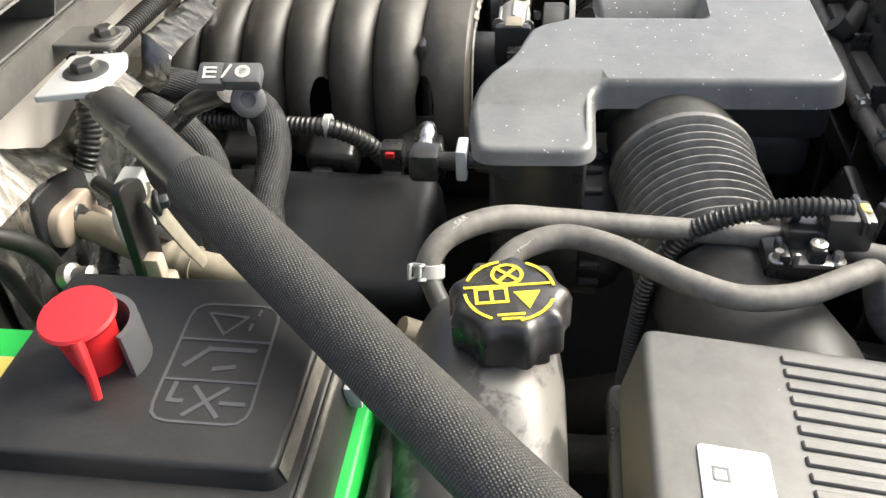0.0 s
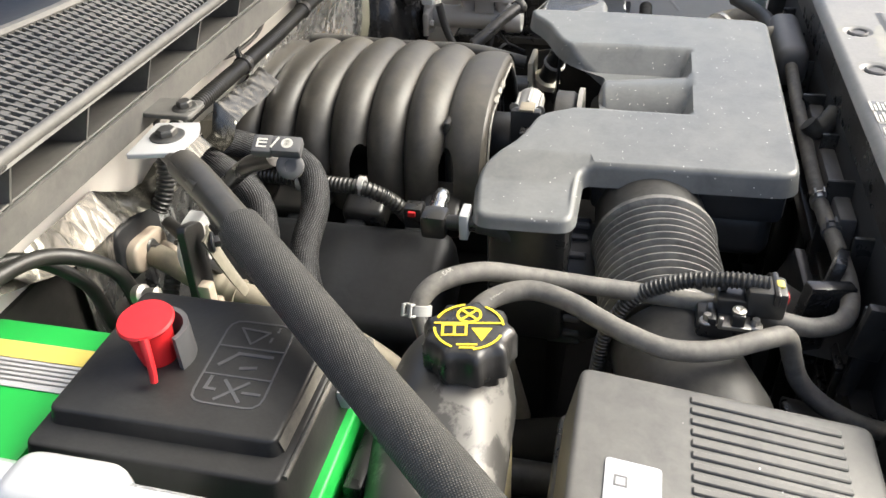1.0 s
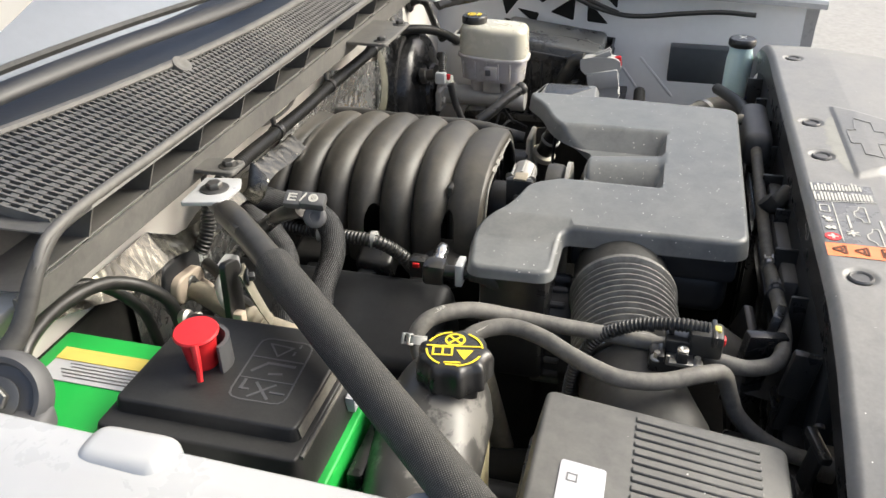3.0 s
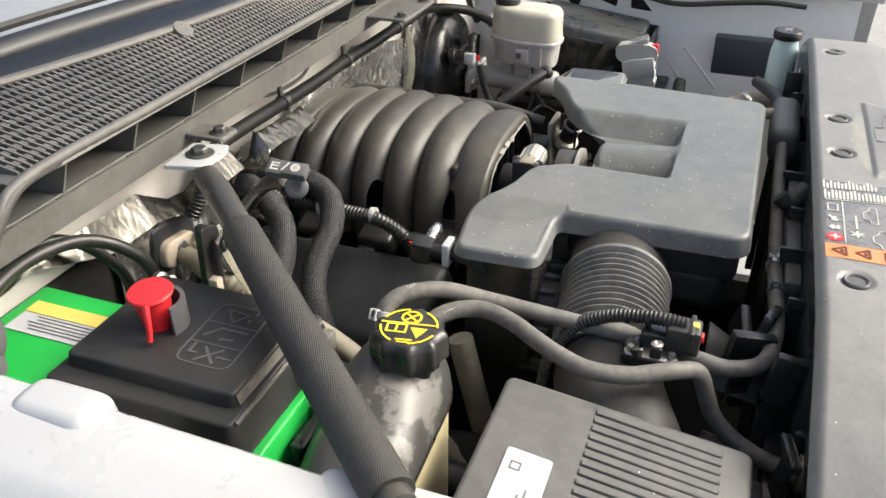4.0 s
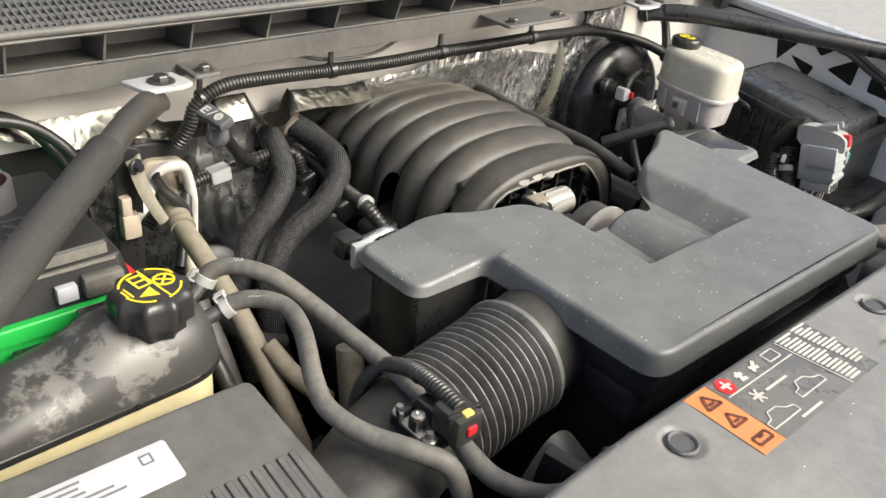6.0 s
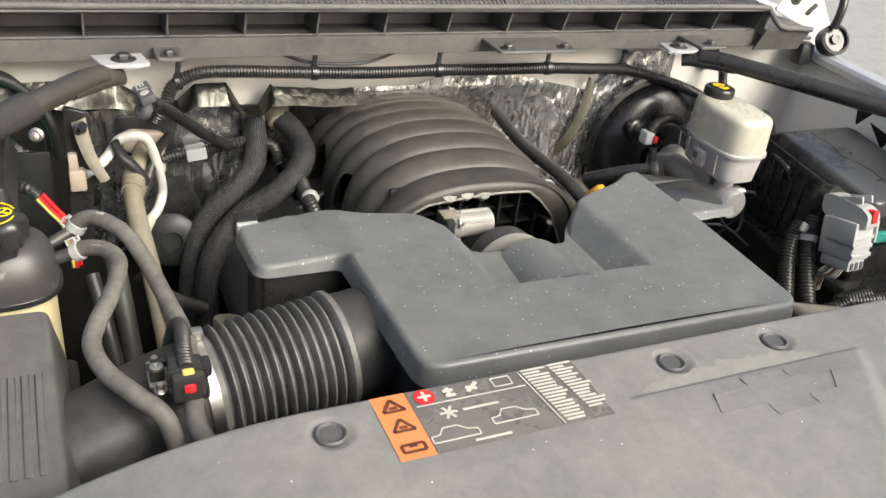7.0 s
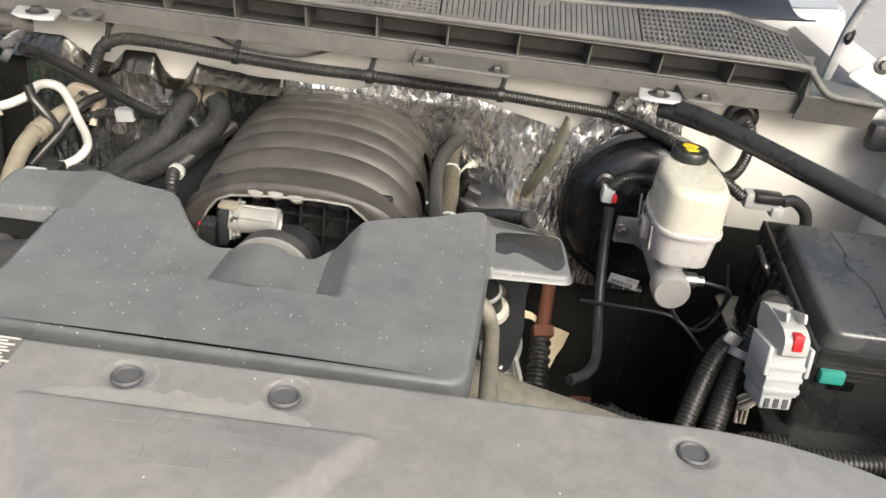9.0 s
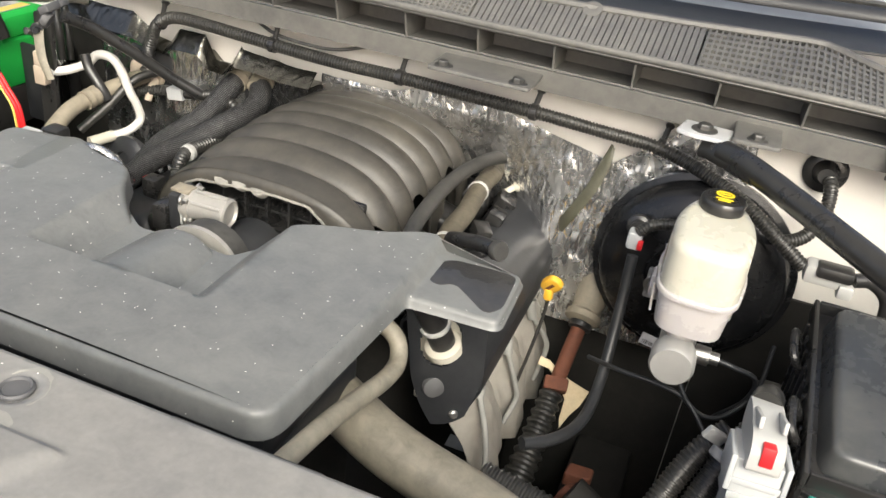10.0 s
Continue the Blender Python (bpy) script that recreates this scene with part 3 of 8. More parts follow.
part("hinge_stop", bm, M_BLACKDULL, body, "black rubber hinge stop")
bm = bmesh.new()
tube(bm, [(0.90, 0.03, 1.22), (0.905, 0.03, 1.26), (0.92, 0.05, 1.30)], 0.009, 10)
part("hinge_spring", bm, M_BLACK, body)
for s in (-1, 1):
    bm = bmesh.new()
    tube(bm, [(s * 0.82, 0.22, 1.20), (s * 0.81, 0.16, 1.33), (s * 0.79, 0.0, 1.475)], 0.016, 10, flat=0.5)
    hinge = part("hood_hinge", bm, M_PAINT, body, "white hood hinge arm")
    bolt(hinge, (s * 0.815, 0.17, 1.285), (-s, 0, 0.3), 0.008)

# ---- cowl panel and wiper tray ----
cowl = thing("cowl_panel", (0, 0.03, 1.16), "weathered grey plastic cowl panel with vent grille", "cowl")


bm = bmesh.new()
sheet(bm, 60, 1, lambda u, v: V(((u - 0.5) * 1.52, 0.057 - 0.002 * v, 1.180 + 0.031 * v)), 0.004)
part("front_strip", bm, M_COWL, cowl)
bm = bmesh.new()
sheet(bm, 60, 3, lambda u, v: V(((u - 0.5) * 1.5, (0.055, 0.062, 0.125, 0.127)[round(v * 3)], (1.212, 1.2105, 1.207, 1.256)[round(v * 3)])), 0.002)
part("tray", bm, M_COWL, cowl)
bm = bmesh.new()
sheet(bm, 8, 2, lambda u, v: V((0.715 + 0.12 * u, 0.030 + 0.02 * (1 - v), 1.174 + 0.046 * v)), 0.004)
part("end_plate", bm, M_COWL, cowl)
bm = bmesh.new()
sheet(bm, 8, 2, lambda u, v: V((0.722 + 0.113 * u, 0.026 + 0.11 * v, 1.2205 - 0.002 * v)), 0.003)
part("end_shelf", bm, M_COWL, cowl)
bm = bmesh.new()
box(bm, (0.716, 0.034, 1.206), (0.722, 0.128, 1.262), 0.001)
part("end_wall", bm, M_COWL, cowl)
for k in range(-1, 12):
    x = -0.53 + 0.113 * k
    bm = bmesh.new()
    box(bm, (x - 0.0015, 0.058, 1.204), (x + 0.0015, 0.124, 1.254))
    for v in bm.verts:
        if v.co.z > 1.23 and v.co.y < 0.1:
            v.co.y = 0.040
    part("divider", bm, M_COWL, cowl)
bm = bmesh.new()
sheet(bm, 60, 3, lambda u, v: V(((u - 0.5) * 1.44, (0.036, 0.030, 0.034, 0.126)[round(v * 3)], (1.252, 1.256, 1.2615, 1.260)[round(v * 3)])), 0.002)
part("top_lip", bm, M_COWL, cowl)
bm = bmesh.new()
tube(bm, [(-0.875, 0.065, 1.160), (-0.832, 0.045, 1.172), (-0.788, 0.030, 1.195), (-0.750, 0.03, 1.238), (-0.70, 0.033, 1.262), (-0.5, 0.033, 1.263), (-0.2, 0.033, 1.262),
          (0.2, 0.033, 1.262), (0.5, 0.033, 1.263), (0.69, 0.033, 1.262), (0.716, 0.031, 1.254), (0.734, 0.028, 1.236), (0.755, 0.026, 1.224), (0.80, 0.026, 1.221), (0.835, 0.026, 1.219)], 0.0055, 10)
part("seal", bm, M_COWL, cowl, "dusty rubber hood seal")
bm = bmesh.new()
tube(bm, [(-0.875, 0.065, 1.162), (-0.832, 0.045, 1.174), (-0.789, 0.030, 1.197), (-0.752, 0.03, 1.236), (-0.715, 0.033, 1.258), (-0.66, 0.034, 1.261)], 0.012, 12, flat=0.7, taper=0.006)
part("seal_end", bm, M_RUBBER, cowl, "thick rubber seal end")


def grille_point(x, v):
    """v 0 at the seal, 1 at the screen."""
    back = 0.095 + 0.25 * x * x
    lim = max(0.0, ((x if x > 0 else -x - 0.06) - 0.6) / 0.12)
    back = back - lim * 0.10
    return V((x, 0.040 + (max(back, 0.09) - 0.040) * v, 1.264 + 0.030 * (1 - 0.5 * lim) * v))


grid = bmesh.new()
X0, X1 = -0.70, 0.70
n = 164
ROWS = 8
for i in range(n + 1):
    x = X0 + (X1 - X0) * i / n
    w = 0.0035 if 0.13 < x < 0.45 else 0.0015
    a, b = grille_point(x, 0.03), grille_point(x, 0.97)
    vs = [grid.verts.new(q) for q in ((x - w, a.y, a.z - 0.011), (x + w, a.y, a.z - 0.011), (x + w, b.y, b.z - 0.011), (x - w, b.y, b.z - 0.011),
                                      (x - w, a.y, a.z), (x + w, a.y, a.z), (x + w, b.y, b.z), (x - w, b.y, b.z))]
    for q in ((4, 5, 6, 7), (0, 1, 5, 4), (1, 2, 6, 5), (2, 3, 7, 6), (3, 0, 4, 7)):
        grid.faces.new([vs[k] for k in q])
for r in range(1, ROWS):
    for seg0, seg1 in ((X0, 0.13), (0.45, X1)):
        m = 40
        for i in range(m):
            xa, xb = seg0 + (seg1 - seg0) * i / m, seg0 + (seg1 - seg0) * (i + 1) / m
            v0, v1 = r / ROWS - 0.03, r / ROWS + 0.025
            q = [grille_point(xa, v0), grille_point(xb, v0), grille_point(xb, v1), grille_point(xa, v1)]
            vs = [grid.verts.new(p + V((0, 0, -0.0012))) for p in q] + [grid.verts.new(p + V((0, 0.001, -0.011))) for p in q]
            for f in ((0, 1, 2, 3), (0, 4, 5, 1), (2, 6, 7, 3)):
                grid.faces.new([vs[k] for k in f])
part("vent_grille", grid, M_COWL, cowl, "slotted vent grille", kind="stuff")
# added dark sheet stands in for the shade below the slots
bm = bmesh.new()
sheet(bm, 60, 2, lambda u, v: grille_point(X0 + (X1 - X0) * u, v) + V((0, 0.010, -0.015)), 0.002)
part("grille_shade", bm, M_DARK, cowl)
# rims
bm = bmesh.new()
tube(bm, [grille_point(X0 + (X1 - X0) * i / 30, 1.0) for i in range(31)], 0.006, 8, steps=2)
part("grille_rim", bm, M_COWL, cowl)
bm = bmesh.new()
sheet(bm, 60, 4, lambda u, v: V(((u - 0.5) * 1.56, 0.10 + 0.26 * ((u - 0.5) * 1.5) ** 2 + 0.16 * v, 1.29 - 0.015 * math.sin(v * 3.0))), 0.003)
part("wiper_tray", bm, M_BLACKDULL, cowl)
bm = bmesh.new()
lathe(bm, grille_point(-0.33, 0.9), (0, -0.6, 0.8), [(0.014, -0.004), (0.014, 0.003), (0.009, 0.004), (0.004, 0.002)], 20)
part("plug", bm, M_COWL, cowl)
bm = bmesh.new()
lathe(bm, grille_point(0.29, 0.93), (0, -0.6, 0.8), [(0.014, -0.004), (0.014, 0.003), (0.009, 0.004), (0.004, 0.002)], 20)
part("plug", bm, M_COWL, cowl)
# mounting plates along the strip
for x0, x1 in ((-0.440, -0.40), (0.10, 0.25), (0.52, 0.58)):
    bm = bmesh.new()
    y0 = 0.0 if x0 < 0 else -0.022
    slab(bm, rounded([(x0, y0), (x1, y0), (x1, 0.056), (x0, 0.056)], 0.008), 1.193 if x0 < 0 else 1.199, 1.198 if x0 < 0 else 1.204, 0.002)
    pl = part("mounting_plate", bm, M_COWL, cowl)
    for x in ((x0 + 0.02, x1 - 0.02) if x1 - x0 > 0.1 else ((x0 + x1) / 2,)):
        bolt(pl, (x, y0 + 0.014, 1.197 if x0 < 0 else 1.203), r=0.008)

# wipers
for s, pts in ((0, [(-0.62, 0.245, 1.305), (-0.505, 0.227, 1.31), (-0.322, 0.195, 1.312), (-0.101, 0.150, 1.312), (0.15, 0.14, 1.310)]), (1, [(0.05, 0.24, 1.31), (0.35, 0.25, 1.318), (0.72, 0.33, 1.32)])):
    w = thing("wiper", pts[0], "black windscreen wiper resting on the glass", "wiper", "windscreen wipers")
    bm = bmesh.new()
    tube(bm, pts, 0.013, 10, flat=0.4)
    part("arm", bm, M_BLACKDULL, w)
    bm = bmesh.new()
    tube(bm, [V(p) + V((0.04, 0.035, 0.010)) for p in pts], 0.006, 6)
    part("blade", bm, M_RUBBER, w)

# ---- braces from cowl to fenders ----
for s in (-1, 1):
    br = thing("strut_brace", (s * 0.484, 0, 1.19), "black steel brace in a dusty woven sleeve" if s < 0 else "bare satin black steel brace", "brace", "engine bay braces")
    bm = bmesh.new()
    slab(bm, rounded([(s * 0.526, 0.022), (s * 0.458, 0.026), (s * 0.450, -0.018), (s * 0.470, -0.026), (s * 0.514, -0.024)], 0.004), 1.1935, 1.1985, 0.0015)
    pl = part("bracket", bm, M_PAINT, br, "white painted bracket")
    bolt(pl, (s * 0.484, 0.0, 1.198), r=0.010)
    bm = bmesh.new()
    end = V((s * 0.868, -0.412, 1.158))
    top = V((s * 0.515, -0.03, 1.186))
    tube(bm, [top, top.lerp(end, 0.12) + V((0, 0, 0.006)), top.lerp(end, 0.5) + V((0, 0, 0.004)), top.lerp(end, 0.95), end], 0.0155, 16)
    part("tube", bm, M_BLACK if s > 0 else M_BRACE, br, "satin black tube" if s > 0 else "dusty steel tube")
    bm = bmesh.new()
    tube(bm, [V((s * 0.492, -0.008, 1.180)), V((s * 0.508, -0.024, 1.184)), top.lerp(end, 0.13) + V((0, 0, 0.005))], 0.0175, 14, flat=0.6)
    part("flattened_end", bm, M_BLACK if s > 0 else M_BRACE, br)
    if s < 0:
        bm = bmesh.new()
        tube(bm, [top.lerp(end, 0.26) + V((0, 0, 0.006)), top.lerp(end, 0.5) + V((0, 0, 0.004)), top.lerp(end, 0.975)], 0.0195, 20)
        part("sleeve", bm, M_SLEEVE, br, "dusty woven fabric sleeve")

# ---- battery and its cover ----
bat = thing("car_battery", (-0.715, -0.07, 0.93), "bright green car battery with a gold and white label", "battery")
bm = bmesh.new()
box(bm, (-0.835, -0.249, 0.92), (-0.660, 0.085, 0.99), 0.004)
part("case", bm, M_BLACK, bat, "black lower case")
bm = bmesh.new()
box(bm, (-0.838, -0.250, 0.991), (-0.660, 0.088, 1.071), 0.004)
part("upper_case", bm, M_GREEN, bat, "bright green upper case")
bm = bmesh.new()
slab(bm, rounded([(-0.840, -0.253), (-0.658, -0.253), (-0.658, -0.034), (-0.840, -0.034)], 0.006), 1.072, 1.090, 0.003)
part("lid_rim", bm, M_GREEN, bat)
bm = bmesh.new()
box(bm, (-0.836, -0.165, 1.090), (-0.824, -0.158, 1.0907))
part("red_stripe", bm, M_RED, bat, "red label stripe")
bm = bmesh.new()
box(bm, (-0.815, -0.033, 1.072), (-0.669, 0.088, 1.108), 0.004)
part("top", bm, M_GREEN, bat)
bm = bmesh.new()
box(bm, (-0.746, -0.036, 1.1085), (-0.696, 0.070, 1.1092))
part("label", bm, M_STICKER, bat, "white printed label")
bm = bmesh.new()
box(bm, (-0.716, -0.036, 1.1096), (-0.697, 0.070, 1.1101))
part("label_band", bm, M_GOLD, bat, "gold label band")
bm = bmesh.new()
for k in range(5):
    box(bm, (-0.740 + 0.0048 * k, -0.030, 1.1096), (-0.7385 + 0.0048 * k, 0.045 + 0.004 * (k % 3), 1.1099))
part("print", bm, M_GREYPRINT, bat, "small grey print bars")

cov = thing("battery_cover", (-0.715, -0.145, 1.06), "black plastic battery cover with embossed warning symbols", "cover")
bm = bmesh.new()
slab(bm, rounded([(-0.811, -0.236), (-0.640, -0.236), (-0.640, -0.044), (-0.811, -0.044)], 0.008), 1.0905, 1.128, 0.003, flare=0.009)
part("skirt", bm, M_LID, cov)
bm = bmesh.new()
slab(bm, rounded([(-0.788, -0.227), (-0.648, -0.227), (-0.648, -0.052), (-0.788, -0.052)], 0.008), 1.1265, 1.141, 0.003, flare=0.003)
part("raised_top", bm, M_LID, cov)
# edge strips whose paler colour holds dust and the light on the flank
bm = bmesh.new()
sheet(bm, 20, 4, lambda u, v: V((-0.784 + 0.132 * u, -0.2306 + 0.0026 * v, 1.1285 + 0.0100 * v)), 0.0006)
part("lit_dusty_edge", bm, M_EDGE, cov, "dusty upright edge, paler for the light on it")
bm = bmesh.new()
tube(bm, [(-0.803, -0.2375, 1.1255), (-0.72, -0.2378, 1.1262), (-0.648, -0.2375, 1.1255)], 0.0022, 8)
part("lit_dusty_edge", bm, M_EDGE, cov, "thin dusty lower edge, paler for the light on it")
bm = bmesh.new()
box(bm, (-0.709, -0.2500, 1.098), (-0.690, -0.2400, 1.114), 0.001)
part("white_tag", bm, M_STICKER, cov, "small white tag")
bm = bmesh.new()
box(bm, (-0.684, -0.252, 1.096), (-0.645, -0.2380, 1.118), 0.003)
part("latch", bm, M_EDGE, cov, "dusty latch")


def strokes(lines, z, w=0.0022, h=0.0008, m=None):
    b = bmesh.new()
    for i, ((x0, y0), (x1, y1)) in enumerate(lines):
        d = V((x1 - x0, y1 - y0))
        z = z + 0.00004 * (1 if i % 2 else -1) + 0.000005 * (i % 5)
        a = math.atan2(d.y, d.x)
        box(b, (-d.length / 2 - w / 2, -w / 2, 0), (d.length / 2 + w / 2, w / 2, h), m=Matrix.Translation(((x0 + x1) / 2, (y0 + y1) / 2, z)) @ pose(0, 0, 0, 0, 0, math.degrees(a)))
    if m is not None:
        bmesh.ops.transform(b, matrix=m, verts=b.verts)
    return b


def ring_lines(pts):
    return list(zip(pts, pts[1:] + pts[:1]))


ic = [(p.x, p.y) for p in rounded([(-0.762, -0.204), (-0.672, -0.198), (-0.672, -0.144), (-0.762, -0.149)], 0.012, 3)]
part("panel_outline", strokes(ring_lines(ic) + [((-0.733, -0.202), (-0.733, -0.148)), ((-0.702, -0.200), (-0.702, -0.146))], 1.1407, 0.0016), M_GUARD, cov, "embossed outline")
part("spanner_symbol", strokes([((-0.757, -0.186), (-0.738, -0.168)), ((-0.757, -0.168), (-0.738, -0.186)), ((-0.748, -0.163), (-0.748, -0.156)), ((-0.748, -0.156), (-0.736, -0.156)), ((-0.748, -0.186), (-0.748, -0.198))], 1.1408, 0.0026), M_GUARD, cov, "embossed crossed symbol")
part("lever_symbol", strokes([((-0.722, -0.156), (-0.709, -0.166)), ((-0.709, -0.166), (-0.709, -0.192)), ((-0.724, -0.174), (-0.722, -0.184))], 1.1408, 0.0032), M_GUARD, cov, "embossed lever symbol")
part("triangle_symbol", strokes([((-0.697, -0.170), (-0.680, -0.156)), ((-0.680, -0.156), (-0.682, -0.180)), ((-0.682, -0.180), (-0.697, -0.170)), ((-0.680, -0.186), (-0.676, -0.186)), ((-0.692, -0.184), (-0.688, -0.184))], 1.1408, 0.0016), M_GUARD, cov, "embossed triangle symbol")
# terminal post cap
bm = bmesh.new()
lathe(bm, (-0.722, -0.106, 1.139), (-0.10, 0.0, 1), [(0.0135, 0), (0.0150, 0.015), (0.0172, 0.036), (0.0205, 0.0385), (0.0212, 0.0405), (0.0200, 0.0425), (0.0, 0.0435)], 40)
cap = part("terminal_cap", bm, M_RED, cov, "red flip-up terminal cap")
bm = bmesh.new()
tube(bm, [(-0.744, -0.114, 1.178), (-0.748, -0.117, 1.168), (-0.751, -0.119, 1.156), (-0.754, -0.120, 1.146)], 0.0046, 10, flat=0.8, taper=0.0034)
part("tab", bm, M_RED, cap)
bm = bmesh.new()
ring = []
for k in range(15):
    a = math.radians(-115 + 185 * k / 14)
    ring.append([bm.verts.new((-0.722 + r * math.cos(a), -0.108 + r * math.sin(a), z)) for r, z in ((0.0215, 1.139), (0.0265, 1.139), (0.0255, 1.170), (0.0215, 1.170))])
for p, q in zip(ring, ring[1:]):
    for k in range(4):
        bm.faces.new((p[k], p[(k + 1) % 4], q[(k + 1) % 4], q[k]))
bm.faces.new(ring[0][::-1])
bm.faces.new(ring[-1])
part("cap_guard", bm, M_GUARD, cov, "charcoal guard round the cap")
bm = bmesh.new()
box(bm, (-0.76, -0.272, 1.00), (-0.66, -0.256, 1.07), 0.004)
box(bm, (-0.70, -0.282, 1.03), (-0.665, -0.262, 1.098), 0.003)
part("tray_clip", bm, M_BLACK, cov)

# ---- coolant tank ----
tank = thing("coolant_tank", (-0.73, -0.34, 0.93), "black dusty coolant tank with yellowed lower half", "coolant tank")


def tank_level(x, y):
    z = -0.036 * min(1, max(0, (-0.69 - x) / 0.13)) ** 1.4
    z -= 0.010 * math.exp(-((x + 0.74) / 0.03) ** 2)
    return z


TANK = rounded([(-0.865, -0.378), (-0.598, -0.366, 0.05), (-0.594, -0.275, 0.05), (-0.66, -0.262, 0.03), (-0.74, -0.268, 0.04), (-0.865, -0.300)], 0.05, 8)
def tank_top(u, v):
    x = -0.866 + 0.273 * u
    k = abs(2 * u - 1)
    rear = -0.300 + 0.038 * math.sin(min(1.0, u * 1.35) * math.pi / 2)
    front = -0.378 + 0.010 * u
    mid = (rear + front) / 2
    w = 2 * v - 1
    y = mid + (front - rear) / 2 * w * (1 - k ** 7) ** 0.4
    h = (0.060 + tank_level(x, y)) * (1 - abs(w) ** 2.8) ** 0.55 * (1 - k ** 10) ** 0.5
    return V((x, y, 1.056 + h + 0.002 * noise.noise(V((x * 25, y * 25, 0))) * (1 - abs(w))))


bm = bmesh.new()
sheet(bm, 90, 50, tank_top)
bmesh.ops.recalc_face_normals(bm, faces=bm.faces)
part("upper_shell", bm, M_TANK, tank, "dusty black upper shell", 70)
bm = bmesh.new()
slab(bm, [p * 1.0 + (p - V((-0.735, -0.345))).normalized() * 0.005 for p in TANK], 1.049, 1.057, 0.003)
part("seam", bm, M_BLACK, tank)
bm = bmesh.new()
slab(bm, [p - (p - V((-0.735, -0.345))).normalized() * 0.004 for p in TANK], 0.90, 1.051, 0.002)
part("lower_shell", bm, M_YELLOWED, tank, "yellowed translucent lower shell")
CAPC = V((-0.654, -0.333, 0))
bm = bmesh.new()
lathe(bm, (CAPC.x, CAPC.y, 1.105), (0, 0, 1), [(0.026, 0), (0.026, 0.012), (0.0335, 0.014), (0.0335, 0.034), (0.031, 0.040), (0.026, 0.043), (0.0, 0.0435)], 90, 9, 0.13)
cap = part("cap", bm, M_BLACK, tank, "black lobed pressure cap with yellow print")
arcs = []
for a0, a1 in ((20, 75), (105, 160), (200, 255), (285, 340)):
    arcs += [((CAPC.x + 0.0265 * math.cos(radians(a)), CAPC.y + 0.0265 * math.sin(radians(a))), (CAPC.x + 0.0265 * math.cos(radians(a + 11)), CAPC.y + 0.0265 * math.sin(radians(a + 11)))) for a in range(a0, a1, 11)]
ZC = 1.1483
CAPTURN = turned((CAPC.x, CAPC.y, 0), 0, 0, -80)
part("arc_print", strokes(arcs, ZC, 0.0019, 0.0005), M_YELLOW, cap, "yellow arcs")
tri_ = [(CAPC.x + 0.018, CAPC.y - 0.002), (CAPC.x + 0.002, CAPC.y - 0.002), (CAPC.x + 0.010, CAPC.y - 0.017)]
bm = bmesh.new()
vs = [bm.verts.new((x, y, ZC)) for x, y in tri_]
vt = [bm.verts.new((x, y, ZC + 0.0005)) for x, y in tri_]
bm.faces.new(vt)
for k in range(3):
    bm.faces.new((vs[k], vs[(k + 1) % 3], vt[(k + 1) % 3], vt[k]))
bmesh.ops.transform(bm, matrix=CAPTURN, verts=bm.verts)
part("triangle_print", bm, M_YELLOW, cap, "yellow warning triangle")
part("book_print", strokes(ring_lines([(CAPC.x - 0.020, CAPC.y - 0.010), (CAPC.x - 0.002, CAPC.y - 0.010), (CAPC.x - 0.002, CAPC.y + 0.002), (CAPC.x - 0.020, CAPC.y + 0.002)]) + [((CAPC.x - 0.011, CAPC.y - 0.010), (CAPC.x - 0.011, CAPC.y + 0.002))], ZC, 0.002, 0.0005, CAPTURN), M_YELLOW, cap, "yellow book symbol")
circ = [(CAPC.x + 0.0 + 0.009 * math.cos(a * math.tau / 16), CAPC.y + 0.014 + 0.009 * math.sin(a * math.tau / 16)) for a in range(16)]
part("circle_print", strokes(ring_lines(circ) + [((CAPC.x - 0.006, CAPC.y + 0.008), (CAPC.x + 0.006, CAPC.y + 0.020)), ((CAPC.x - 0.006, CAPC.y + 0.020), (CAPC.x + 0.006, CAPC.y + 0.008))], ZC, 0.002, 0.0005, CAPTURN), M_YELLOW, cap, "yellow crossed circle")
part("word_print", strokes([((CAPC.x - 0.008, CAPC.y - 0.021), (CAPC.x + 0.006, CAPC.y - 0.021)), ((CAPC.x - 0.006, CAPC.y - 0.0245), (CAPC.x + 0.004, CAPC.y - 0.0245)), ((CAPC.x - 0.026, CAPC.y + 0.004), (CAPC.x + 0.024, CAPC.y + 0.004))], ZC, 0.0018, 0.0005, CAPTURN), M_YELLOW, cap, "yellow print bars")


# ---- hoses ----
def clamp_part(parent, at, axis, r, mat=M_CONNGREY):
    bm = bmesh.new()
    lathe(bm, V(at) - V(axis).normalized() * 0.005, axis, [(r, 0), (r + 0.0018, 0.0005), (r + 0.0018, 0.0095), (r, 0.010)], 24)
    q = frame_at(V(at), V((0.3, 0.2, 1)) - V(axis) * V((0.3, 0.2, 1)).dot(V(axis)) / V(axis).length_squared, axis)
    band = part("clamp", bm, mat, parent, "pale spring clamp")
    bm = bmesh.new()
    tube(bm, [q @ V(p) for p in ((r, -0.005, -0.005), (r + 0.006, -0.005, -0.005), (r + 0.006, 0.005, -0.005), (r + 0.002, 0.005, -0.005), (r + 0.002, 0.005, 0.005), (r + 0.006, 0.005, 0.005), (r + 0.006, -0.005, 0.005), (r, -0.005, 0.005))], 0.0016, 8, smooth=False)
    part("ear", bm, mat, band)
    return band


def nipple(at, to, r=0.0075):
    bm = bmesh.new()
    tube(bm, [at, to], r, 14, smooth=False)
    part("nipple", bm, M_TANK, tank)


